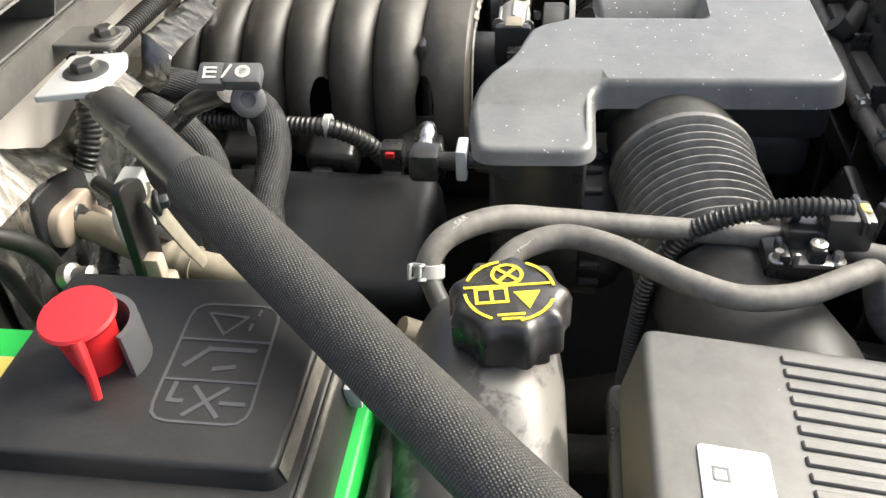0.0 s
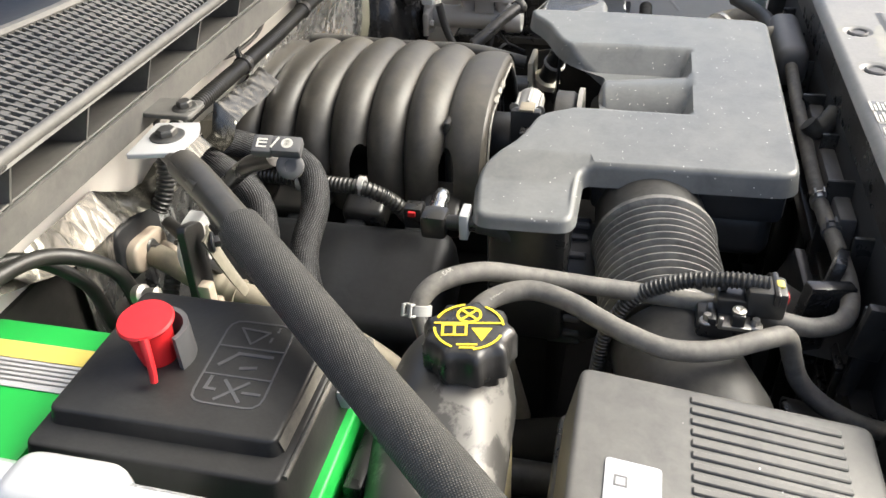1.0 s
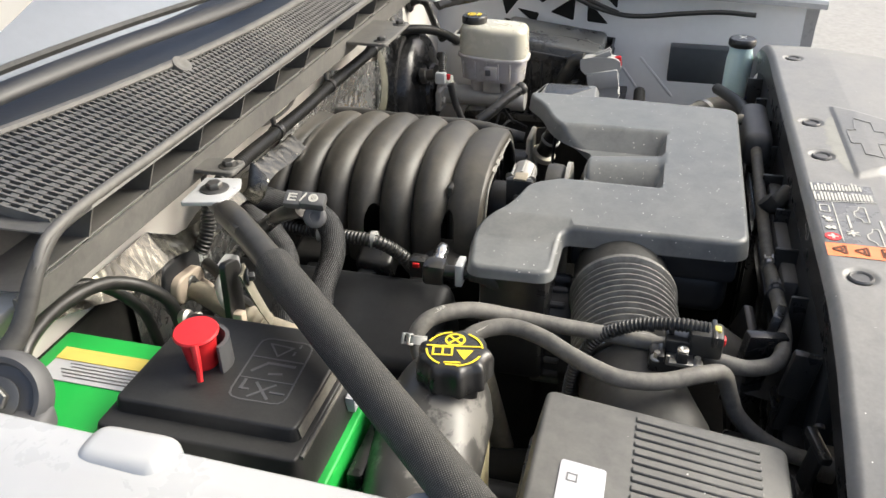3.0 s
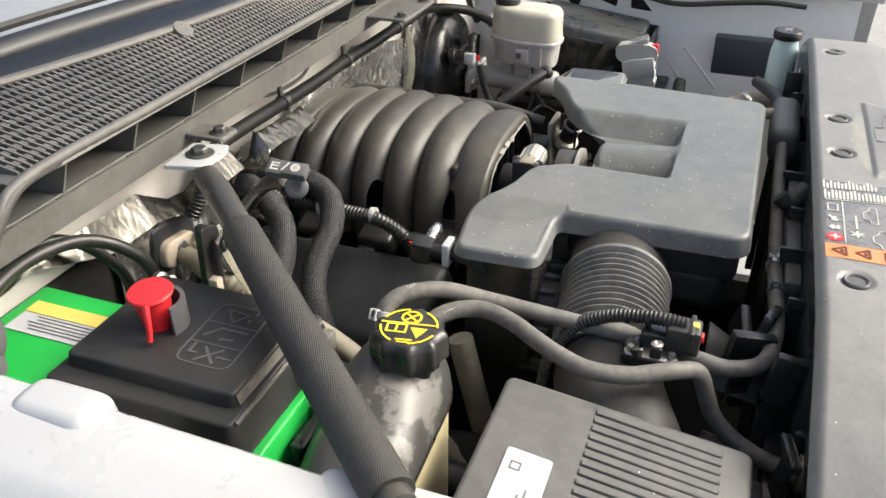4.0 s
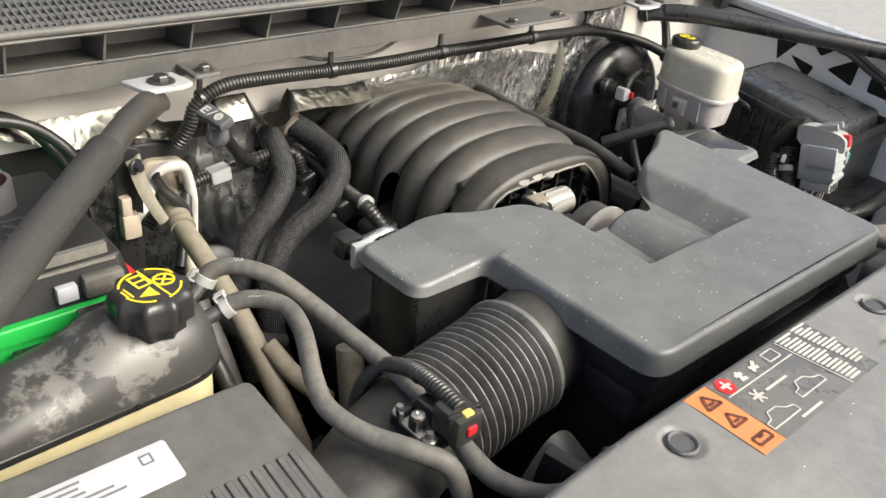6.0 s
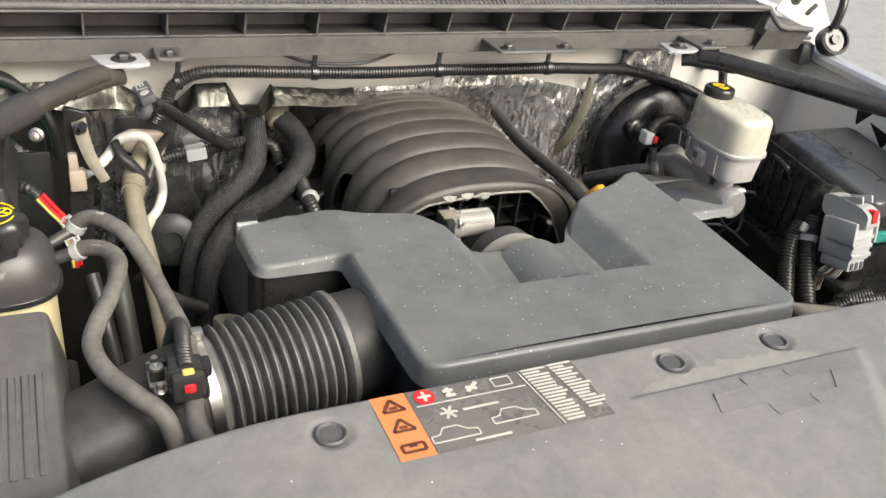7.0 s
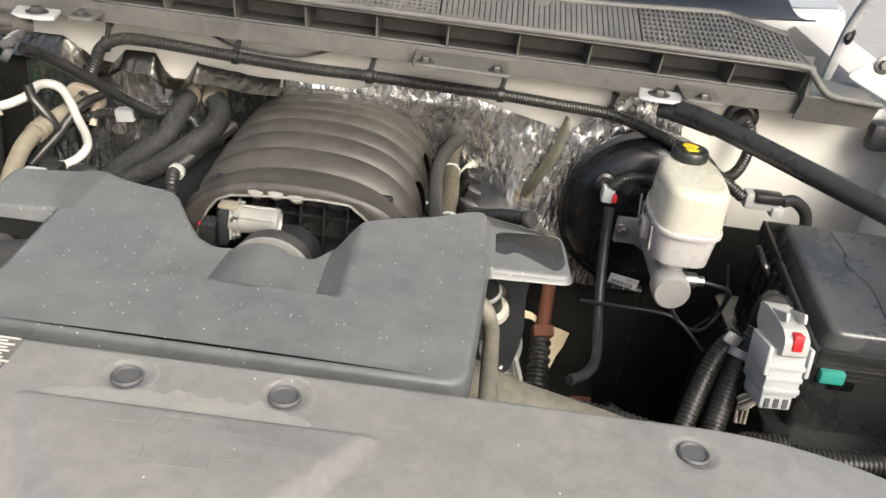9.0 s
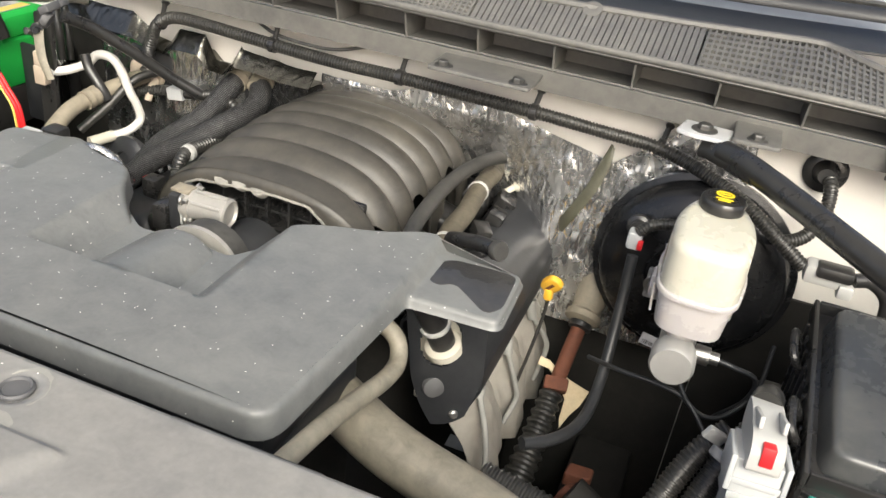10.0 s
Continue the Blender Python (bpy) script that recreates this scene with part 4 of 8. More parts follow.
nipple((-0.612, -0.290, 1.074), (-0.575, -0.270, 1.085))
nipple((-0.612, -0.312, 1.070), (-0.578, -0.314, 1.080))
H1 = [(-0.574, -0.270, 1.084), (-0.566, -0.270, 1.097), (-0.548, -0.284, 1.106), (-0.522, -0.318, 1.103), (-0.505, -0.362, 1.090), (-0.494, -0.412, 1.079), (-0.482, -0.475, 1.067),
      (-0.482, -0.535, 1.062), (-0.490, -0.592, 1.058), (-0.484, -0.625, 1.050), (-0.455, -0.657, 1.043), (-0.40, -0.670, 1.038), (-0.32, -0.672, 1.032), (-0.20, -0.668, 1.028), (0.0, -0.666, 1.042), (0.18, -0.667, 1.058)]
hose = thing("rear_coolant_hose", H1[0], "grey rubber hose from the tank to the radiator", "hose", "coolant hoses")
bm = bmesh.new()
tube(bm, H1, 0.0093, 16)
part("hose_wall", bm, M_HOSE, hose)
clamp_part(hose, (-0.571, -0.270, 1.089), (0.55, 0.0, 0.85), 0.0095, M_CONN)
clamp_part(hose, (-0.215, -0.668, 1.028), (1, 0, 0), 0.0095, M_STEEL)
clamp_part(hose, (-0.283, -0.671, 1.030), (1, 0, 0), 0.0095, M_GUARD)
bm = text_mesh("REAR", 0.0062, frame_at((-0.5455, -0.2895, 1.1152), (0.72, -0.62, 0.12), (0.62, 0.75, 0.2)))
part("print", bm, M_WHITEPRINT, hose, "white printed word")
H2 = [(-0.577, -0.314, 1.080), (-0.564, -0.319, 1.088), (-0.545, -0.336, 1.094), (-0.533, -0.366, 1.096), (-0.538, -0.400, 1.092), (-0.550, -0.430, 1.085), (-0.562, -0.457, 1.081), (-0.570, -0.490, 1.077),
      (-0.560, -0.530, 1.073), (-0.538, -0.570, 1.073), (-0.517, -0.594, 1.062), (-0.508, -0.606, 1.030), (-0.510, -0.617, 1.005), (-0.515, -0.640, 0.985), (-0.525, -0.672, 0.975), (-0.53, -0.70, 0.973)]
hose = thing("front_coolant_hose", H2[0], "grey rubber hose dipping past the air sensor", "hose", "coolant hoses")
bm = bmesh.new()
tube(bm, H2, 0.0093, 16)
part("hose_wall", bm, M_HOSE, hose)
clamp_part(hose, (-0.572, -0.316, 1.083), (0.8, -0.3, 0.5), 0.0095, M_CONN)
bm = text_mesh("FRONT", 0.0062, frame_at((-0.5490, -0.3385, 1.1015), (0.72, -0.62, 0.22), (0.62, 0.75, 0.1)))
part("print", bm, M_WHITEPRINT, hose, "white printed word")
bm = bmesh.new()
lathe(bm, (-0.53, -0.695, 0.973), (-0.05, -1, 0), [(0.012, 0), (0.012, 0.012), (0.02, 0.013), (0.02, 0.03), (0.014, 0.031), (0.014, 0.05)], 24)
part("coupling", bm, M_STEEL, hose, "steel end coupling")

# ---- air filter box ----
air = thing("air_filter_box", (-0.73, -0.53, 0.85), "dusty grey air filter box with ribbed lid", "air box")
AL = lambda x, y: 0.14 * (y + 0.42)
bm = bmesh.new()
slab(bm, rounded([(-0.875, -0.655), (-0.60, -0.655), (-0.606, -0.418), (-0.875, -0.418)], 0.012), 1.02, 1.080, 0.006, level=AL, flare=0.010)
lid = part("lid", bm, M_AIRBOX, air)
bm = bmesh.new()
box(bm, (-0.885, -0.665, 0.80), (-0.59, -0.41, 1.0), 0.012)
part("lower_case", bm, M_BLACK, air)
bm = bmesh.new()
slab(bm, rounded([(-0.892, -0.672), (-0.582, -0.672), (-0.586, -0.402), (-0.892, -0.402)], 0.012), 0.985, 1.0, 0.003)
part("flange", bm, M_BLACK, air)
for k in range(22):
    x = -0.619 - 0.0116 * k
    bm = bmesh.new()
    m = frame_at((x, -0.568, 1.0805 + AL(x, -0.568)), (1, 0, 0), (0, 1, 0.14))
    box(bm, (-0.0036, -0.060, -0.002), (0.0036, 0.060, 0.0017), 0.0012, m, 1)
    part("rib", bm, M_AIRBOX, lid)
bm = bmesh.new()
m = frame_at((-0.775, -0.466, 1.0808 + AL(0, -0.466)), (1, 0, 0), (0, 1, 0.14))
slab(bm, rounded([(-0.075, -0.021), (0.075, -0.021), (0.075, 0.021), (-0.075, 0.021)], 0.004), 0.0, 0.0005, 0.0002)
bmesh.ops.transform(bm, matrix=m, verts=bm.verts)
part("label", bm, M_STICKER, lid, "white printed label")
bm = bmesh.new()
for k, (w, x) in enumerate(((0.07, -0.03), (0.06, -0.028), (0.075, -0.032), (0.05, 0.0), (0.065, 0.0), (0.03, -0.04))):
    y = 0.014 - 0.0055 * k
    box(bm, (x - w / 2, y, 0.0006), (x + w / 2, y + 0.0022, 0.0009))
box(bm, (0.050, 0.004, 0.0006), (0.060, 0.0055, 0.0009))
box(bm, (0.050, 0.0125, 0.0006), (0.060, 0.014, 0.0009))
box(bm, (0.050, 0.004, 0.0006), (0.0515, 0.014, 0.0009))
box(bm, (0.0585, 0.004, 0.0006), (0.060, 0.014, 0.0009))
bmesh.ops.transform(bm, matrix=m, verts=bm.verts)
part("print", bm, M_GREYPRINT, lid, "grey print bars")

# ---- intake duct with bellows ----
duct = thing("intake_duct", (-0.45, -0.51, 0.95), "black ribbed rubber intake duct", "intake duct")
bm = bmesh.new()
tube(bm, [(-0.63, -0.548, 0.978), (-0.57, -0.535, 0.990), (-0.52, -0.512, 0.996), (-0.473, -0.498, 1.001)], 0.060, 36)
part("outlet_tube", bm, M_RUBBER, duct, "smooth black outlet tube")
AX0, AX1 = V((-0.470, -0.498, 1.001)), V((-0.300, -0.477, 1.014))
bm = bmesh.new()
prof = []
L = (AX1 - AX0).length
N = 11
prof.append((0.061, 0.0))
prof.append((0.061, 0.016))
p = (L - 0.046) / N
for k in range(N):
    h = 0.018 + p * k
    prof += [(0.0550, h), (0.0555, h + p * 0.14), (0.0605, h + p * 0.24), (0.0652, h + p * 0.35), (0.0680, h + p * 0.48), (0.0680, h + p * 0.62), (0.0652, h + p * 0.77), (0.0605, h + p * 0.88), (0.0555, h + p * 0.97)]
prof += [(0.0545, L - 0.027), (0.066, L - 0.025), (0.0705, L - 0.022), (0.0705, L - 0.016), (0.066, L - 0.013)]
lathe(bm, AX0, AX1 - AX0, prof, 48)
part("bellows", bm, M_BELLOWS, duct, "ribbed rubber bellows")
bm = bmesh.new()
lathe(bm, AX0, AX1 - AX0, [(0.060, L - 0.014), (0.0635, L - 0.012), (0.0635, L + 0.05)], 48)
part("collar", bm, M_RUBBER, duct, "smooth black collar")
bm = bmesh.new()
lathe(bm, AX0 - (AX1 - AX0).normalized() * 0.004, AX1 - AX0, [(0.060, 0), (0.0635, 0.0005), (0.0635, 0.013), (0.060, 0.0135)], 40)
box(bm, (-0.006, -0.006, 0), (0.006, 0.006, 0.012), 0.002, Matrix.Translation(AX0 + V((0, 0.012, 0.0625))))
part("band_clamp", bm, M_STEEL, duct, "bright steel band clamp")
sensor = thing("air_flow_sensor", (-0.515, -0.545, 1.055), "black air flow sensor with red locked plug", "sensor")
bm = bmesh.new()
box(bm, (-0.545, -0.575, 1.050), (-0.495, -0.520, 1.066), 0.003)
box(bm, (-0.530, -0.568, 1.06), (-0.505, -0.535, 1.085), 0.003)
part("body", bm, M_BLACK, sensor)
bm = bmesh.new()
box(bm, (-0.532, -0.595, 1.068), (-0.502, -0.560, 1.098), 0.004)
plug = part("plug", bm, M_LOOM, sensor, "black plug")
for lo, hi in (((-0.548, -0.560, 1.064), (-0.534, -0.548, 1.082)), ((-0.500, -0.556, 1.062), (-0.490, -0.538, 1.076)), ((-0.536, -0.588, 1.086), (-0.498, -0.582, 1.100)), ((-0.546, -0.536, 1.064), (-0.520, -0.528, 1.074))):
    bm = bmesh.new()
    box(bm, lo, hi, 0.0025)
    part("latch", bm, M_BLACK, sensor)
bm = bmesh.new()
lathe(bm, (-0.541, -0.554, 1.080), (0, 0, 1), [(0.005, 0), (0.0062, 0.001), (0.0062, 0.004), (0.003, 0.005), (0.0, 0.003)], 18)
part("bushing", bm, M_STEEL, sensor, "bright steel bushing")
bm = bmesh.new()
box(bm, (-0.522, -0.598, 1.080), (-0.511, -0.586, 1.089), 0.002)
part("lock_tab", bm, M_RED, plug, "red lock tab")
bm = bmesh.new()
box(bm, (-0.522, -0.592, 1.094), (-0.511, -0.584, 1.1005), 0.002)
part("tape", bm, M_GOLD, plug, "yellow tape end")
for y in (-0.528, -0.57):
    bolt(sensor, (-0.54, y, 1.066), r=0.004, mat=M_STEEL, name="screw")
bm = bmesh.new()
box(bm, (-0.549, -0.566, 1.0655), (-0.530, -0.538, 1.0695), 0.001)
box(bm, (-0.549, -0.541, 1.066), (-0.545, -0.537, 1.078), 0.001)
part("steel_clip", bm, M_STEEL, sensor, "bright steel clip")
scd = thing("sensor_conduit", (-0.517, -0.58, 1.10), "taped and ribbed black wiring conduit to the sensor", "conduit")
bm = bmesh.new()
tube(bm, [(-0.517, -0.580, 1.097), (-0.515, -0.548, 1.097), (-0.511, -0.505, 1.087), (-0.510, -0.470, 1.068), (-0.512, -0.452, 1.048)], 0.0068, 12, rib=0.0013, pitch=0.0045)
part("taped_run", bm, M_LOOM, scd, "black tape-wrapped run")
bm = bmesh.new()
tube(bm, [(-0.512, -0.455, 1.052), (-0.516, -0.44, 1.02), (-0.52, -0.435, 0.98), (-0.52, -0.43, 0.90)], 0.0068, 12, rib=0.0012, pitch=0.0042)
part("ribbed_run", bm, M_LOOM, scd, "ribbed conduit run")
for u in (0.2, 0.5, 0.8):
    bm = bmesh.new()
    p = V((-0.517, -0.576, 1.097)).lerp(V((-0.511, -0.505, 1.088)), u)
    lathe(bm, p, (0.05, 0.97, -0.1), [(0.0072, -0.003), (0.0079, -0.002), (0.0079, 0.002), (0.0072, 0.003)], 16)
    part("tape_turn", bm, M_BLACK, scd)

for ob in (sensor, scd):
    ob.location += V((0.024, 0.004, 0.003))

# ---- air conditioning pipes and heater hoses ----
ac = thing("air_conditioning_pipe", (-0.48, 0.02, 1.0), "pale aluminium pipe bent in a loop", "pipe")
bm = bmesh.new()
tube(bm, [(-0.552, -0.050, 1.050), (-0.530, -0.030, 1.054), (-0.512, -0.006, 1.062), (-0.500, 0.002, 1.076), (-0.481, 0.000, 1.083), (-0.463, 0.004, 1.077), (-0.453, 0.010, 1.054), (-0.446, 0.016, 1.022), (-0.441, 0.028, 0.990), (-0.441, 0.030, 0.966), (-0.452, 0.010, 0.950), (-0.472, -0.020, 0.944)], 0.0074, 14)
part("pipe_wall", bm, M_ALU, ac)
bm = bmesh.new()
box(bm, (-0.572, -0.064, 1.030), (-0.550, -0.044, 1.062), 0.003)
box(bm, (-0.571, -0.062, 1.060), (-0.558, -0.048, 1.086), 0.003)
part("fitting", bm, M_PINKALU, ac, "beige block fitting")
bm = bmesh.new()
tube(bm, [(-0.466, -0.010, 0.945), (-0.482, -0.050, 0.942)], 0.0095, 14, smooth=False)
part("end_fitting", bm, M_BEIGE, ac, "pale end fitting")
# loom behind the pipes, with a grey inline plug
lm = thing("firewall_loom", (-0.38, 0.07, 1.02), "ribbed black loom with a grey inline plug", "wiring")
bm = bmesh.new()
tube(bm, [(-0.50, 0.045, 0.975), (-0.467, 0.05, 1.004), (-0.42, 0.06, 1.018), (-0.381, 0.062, 1.022), (-0.335, 0.06, 1.030), (-0.298, 0.055, 1.037), (-0.262, 0.05, 1.03), (-0.25, 0.04, 1.0)], 0.0082, 12, rib=0.0013, pitch=0.0055)
part("conduit", bm, M_LOOM, lm)
bm = bmesh.new()
box(bm, (-0.398, 0.050, 1.011), (-0.366, 0.072, 1.033), 0.003, turned((-0.38, 0.06, 1.022), 0, -8, 0))
part("inline_plug", bm, M_CONNGREY, lm, "grey inline plug")
tp2 = thing("tray_post", (-0.56, -0.05, 0.92), "dark bolted steel post with a sandy strap", "bracket")
bm = bmesh.new()
slab(bm, rounded([(-0.578, 0.92), (-0.548, 0.92), (-0.536, 1.140), (-0.570, 1.152)], 0.010), -0.004, 0.004, 0.0015)
for v in bm.verts:
    v.co = V((v.co.x, -0.046 - v.co.z, v.co.y))
bmesh.ops.recalc_face_normals(bm, faces=bm.faces)
part("post", bm, M_BLACK, tp2)
bm = bmesh.new()
STR = spline([(-0.552, -0.060, 1.136), (-0.548, -0.066, 1.110), (-0.540, -0.072, 1.080), (-0.526, -0.074, 1.050)], 6)
sheet(bm, len(STR) - 1, 4, lambda u, v: STR[round(u * (len(STR) - 1))] + V((0.019, 0.004, 0.006)) * (v - 0.5) * (1 - 0.3 * u) + V((0, -0.003 * math.cos((v - 0.5) * 3), 0)), 0.003)
part("strap", bm, M_KHAKI, tp2, "sandy pressed strap")
bolt(tp2, (-0.551, -0.064, 1.126), (0.5, -1, 0.0), 0.006, mat=M_BLACKDULL)
bm = bmesh.new()
lathe(bm, (-0.606, -0.010, 1.097), (-0.1, -1, 0.3), [(0.010, 0), (0.010, 0.008), (0.006, 0.010), (0.006, 0.024), (0.0, 0.025)], 12)
part("stud", bm, M_STEEL, tp2, "bright steel stud")
bm = bmesh.new()
lathe(bm, (-0.433, 0.0, 0.905), (-0.1, -1, 0.25), [(0.035, 0), (0.042, 0.01), (0.042, 0.022), (0.034, 0.028), (0.016, 0.03), (0.014, 0.024), (0.0, 0.024)], 32)
solo("round_cap", bm, M_BLACKDULL, (-0.433, 0.0, 0.9), "dull black round cap below the pipes", "cap")
ho = thing("suction_hose", (-0.478, -0.017, 1.013), "sandy dusty rubber hose with a crimped collar", "hose")
bm = bmesh.new()
tube(bm, [(-0.455, 0.10, 1.03), (-0.462, 0.06, 1.03), (-0.479, 0.010, 1.022), (-0.489, -0.04, 1.015), (-0.490, -0.096, 1.0), (-0.482, -0.18, 0.95), (-0.475, -0.26, 0.87), (-0.47, -0.34, 0.78)], 0.0135, 16)
part("hose_wall", bm, M_TAN, ho)
bm = bmesh.new()
tube(bm, [(-0.483, -0.006, 1.0205), (-0.489, -0.045, 1.0135)], 0.0158, 16, smooth=False, rib=0.0012, pitch=0.012)
part("collar", bm, M_TAN, ho)
exp = thing("expansion_block", (-0.455, 0.1, 1.0), "pinkish beige valve plate in a black rubber seal", "valve")
bm = bmesh.new()
slab(bm, rounded([(-0.503, 1.012), (-0.412, 1.006), (-0.410, 1.076), (-0.497, 1.082)], 0.012, 4), 0.0, 0.022, 0.004)
for v in bm.verts:
    v.co = V((v.co.x, 0.106 - v.co.z, v.co.y))
bmesh.ops.recalc_face_normals(bm, faces=bm.faces)
part("gasket", bm, M_BLACKDULL, exp, "black rubber seal")
bm = bmesh.new()
slab(bm, rounded([(-0.494, 1.022), (-0.425, 1.014), (-0.424, 1.052), (-0.488, 1.060)], 0.018, 5), 0.0, 0.016, 0.004)
for v in bm.verts:
    v.co = V((v.co.x, 0.088 - v.co.z, v.co.y))
bmesh.ops.recalc_face_normals(bm, faces=bm.faces)
part("plate", bm, M_PINKALU, exp, "pinkish beige cast plate")
bolt(exp, (-0.458, 0.072, 1.040), (0, -1, 0.1), 0.006, mat=M_BOLT)
for pts, r in (([(-0.435, 0.080, 1.030), (-0.436, 0.060, 1.020), (-0.437, 0.050, 0.998)], 0.0065),):
    bm = bmesh.new()
    tube(bm, pts, r, 14)
    part("stub", bm, M_PINKALU, exp, "dusty pipe stub")
bm = bmesh.new()
tube(bm, [(-0.507, -0.014, 1.082), (-0.500, -0.016, 1.062), (-0.486, -0.018, 1.046), (-0.474, -0.018, 1.030), (-0.466, -0.015, 1.012)], 0.008, 10, flat=0.6)
solo("pipe_clip", bm, M_BLACK, (-0.512, 0.012, 1.06), "black plastic clip across the pipes", "clip")

HA = [(-0.241, 0.108, 1.066), (-0.238, 0.095, 1.065), (-0.222, 0.070, 1.060), (-0.213, 0.040, 1.055), (-0.216, -0.005, 1.050), (-0.236, -0.042, 1.037), (-0.272, -0.058, 1.010), (-0.325, -0.058, 0.976), (-0.365, -0.075, 0.942), (-0.392, -0.11, 0.895), (-0.40, -0.16, 0.81)]
HB = [(-0.282, 0.112, 1.064), (-0.283, 0.08, 1.058), (-0.286, 0.040, 1.042), (-0.298, 0.008, 1.022), (-0.335, -0.012, 0.992), (-0.368, -0.018, 0.962), (-0.395, -0.035, 0.92), (-0.412, -0.07, 0.86), (-0.415, -0.12, 0.79)]
for pts in ([V(p) + V((-0.005, 0.006, -0.014)) * min(1.0, k / 3) for k, p in enumerate(q)] for q in (HA, HB)):
    h = thing("heater_hose", pts[0], "black braided heater hose from the firewall", "hose", "heater hoses")
    bm = bmesh.new()
    tube(bm, pts, 0.0185, 90, flute=0.0004)
    part("hose_wall", bm, M_BRAID, h)
    bm = bmesh.new()
    lathe(bm, V(pts[0]) + V((0, 0.002, 0)), V(pts[1]) - V(pts[0]), [(0.016, -0.01), (0.0200, 0), (0.0205, 0.006), (0.0198, 0.012), (0.0205, 0.018), (0.0200, 0.026), (0.017, 0.028)], 20)
    part("collar", bm, M_TAN, h, "tan crimped collar")

# tagged cable end along the brace
tagc = thing("tagged_connector", (-0.482, -0.114, 1.18), "charcoal connector with two white printed symbols", "connector")
m = frame_at((-0.470, -0.108, 1.190), (0.12, -1, -0.05), (0.9, 0.12, 0.40))
bm = bmesh.new()
box(bm, (-0.025, -0.011, -0.008), (-0.004, 0.011, 0.003), 0.003, m)
box(bm, (-0.006, -0.010, -0.008), (0.024, 0.010, 0.004), 0.003, m)
part("shell", bm, M_GUARD, tagc)
bm = bmesh.new()
box(bm, (-0.018, -0.006, 0.0032), (-0.010, -0.004, 0.0037), m=m)
box(bm, (-0.018, 0.003, 0.0032), (-0.010, 0.005, 0.0037), m=m)
box(bm, (-0.018, -0.001, 0.0032), (-0.010, 0.001, 0.0037), m=m)
box(bm, (-0.020, -0.006, 0.0032), (-0.018, 0.005, 0.0037), m=m)
box(bm, (-0.001, -0.007, 0.0042), (0.001, 0.007, 0.0047), m=m @ pose(-0.002, 0, 0, 0, 0, -25))
lathe(bm, m @ V((0.010, 0, 0.0040)), m.to_3x3() @ V((0, 0, 1)), [(0.0035, 0), (0.0035, 0.0006), (0.0058, 0.0006), (0.0058, 0)], 20)
part("print", bm, M_WHITEPRINT, tagc, "white symbols")
bm = bmesh.new()
lathe(bm, m @ V((0.012, -0.012, -0.016)), m.to_3x3() @ V((0.2, -0.7, 1)), [(0.012, -0.006), (0.0135, -0.004), (0.0135, 0.004), (0.011, 0.006), (0.006, 0.006), (0.006, 0.003), (0.0, 0.003)], 24)
part("lug", bm, M_GUARD, tagc, "grey round cable lug")
bm = bmesh.new()
tube(bm, [(-0.462, -0.098, 1.172), (-0.445, -0.06, 1.150), (-0.41, -0.02, 1.112), (-0.37, 0.025, 1.065), (-0.33, 0.055, 1.032)], 0.0095, 12)
part("sheath", bm, M_BLACK, tagc, "black cable sheath")

# ---- engine mass below ----
eng = thing("engine_block", (0, -0.05, 0.4), "dark engine block and heads", "engine")
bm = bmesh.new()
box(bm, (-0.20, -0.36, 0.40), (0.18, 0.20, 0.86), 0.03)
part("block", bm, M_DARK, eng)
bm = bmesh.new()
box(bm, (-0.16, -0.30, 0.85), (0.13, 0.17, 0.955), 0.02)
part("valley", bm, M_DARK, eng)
bm = bmesh.new()
box(bm, (-0.37, -0.23, 0.80), (-0.20, 0.18, 0.925), 0.025, turned((-0.29, -0.03, 0.86), 0, -22, 0), 4)
part("valve_cover", bm, M_BLACKDULL, eng, "matt black valve cover")
DRIVER = ((0.190, 0.90), (0.192, 0.950), (0.205, 0.966), (0.235, 0.967), (0.272, 0.955), (0.300, 0.934), (0.311, 0.915), (0.312, 0.88), (0.30, 0.85))


def driver_cover(u, v):
    k = u * (len(DRIVER) - 1)
    i = min(int(k), len(DRIVER) - 2)
    x, z = (DRIVER[i][j] + (DRIVER[i + 1][j] - DRIVER[i][j]) * (k - i) for j in (0, 1))
    end = max(0.0, (v - 0.86) / 0.14)
    x = 0.25 + (x - 0.25) * math.sqrt(max(0.04, 1 - end * end))
    z -= 0.03 * end * end
    return V((x, -0.262 + 0.452 * v, z))


bm = bmesh.new()
sheet(bm, 32, 30, driver_cover, 0.004)
part("valve_cover", bm, M_BLACKDULL, eng, "smooth dull black valve cover", 60)
# short white print near the filler
for k in range(5):
    bm = bmesh.new()
    box(bm, (-0.0006, -0.004, 0), (0.0006, 0.004 - 0.001 * (k % 2), 0.0006), m=frame_at((0.2815 + 0.0012 * (k % 2), -0.148 + 0.0042 * k, 0.9505), (0, 1, 0), (-0.7, 0, 0.55)))
    part("print_bar", bm, M_WHITEPRINT, eng, "small white print bar")
bm = bmesh.new()
box(bm, (-0.009, -0.005, 0), (0.009, -0.0025, 0.0006), m=frame_at((0.290, -0.185, 0.944), (0, 1, 0), (-0.7, 0, 0.55)))
box(bm, (-0.006, -0.0005, 0), (0.007, 0.006, 0.0006), m=frame_at((0.290, -0.185, 0.944), (0, 1, 0), (-0.7, 0, 0.55)))
part("oil_symbol", bm, M_WHITEPRINT, eng, "small white oil can symbol")
# front cover round the filler
hole = V((0.262, -0.300, 0.955))


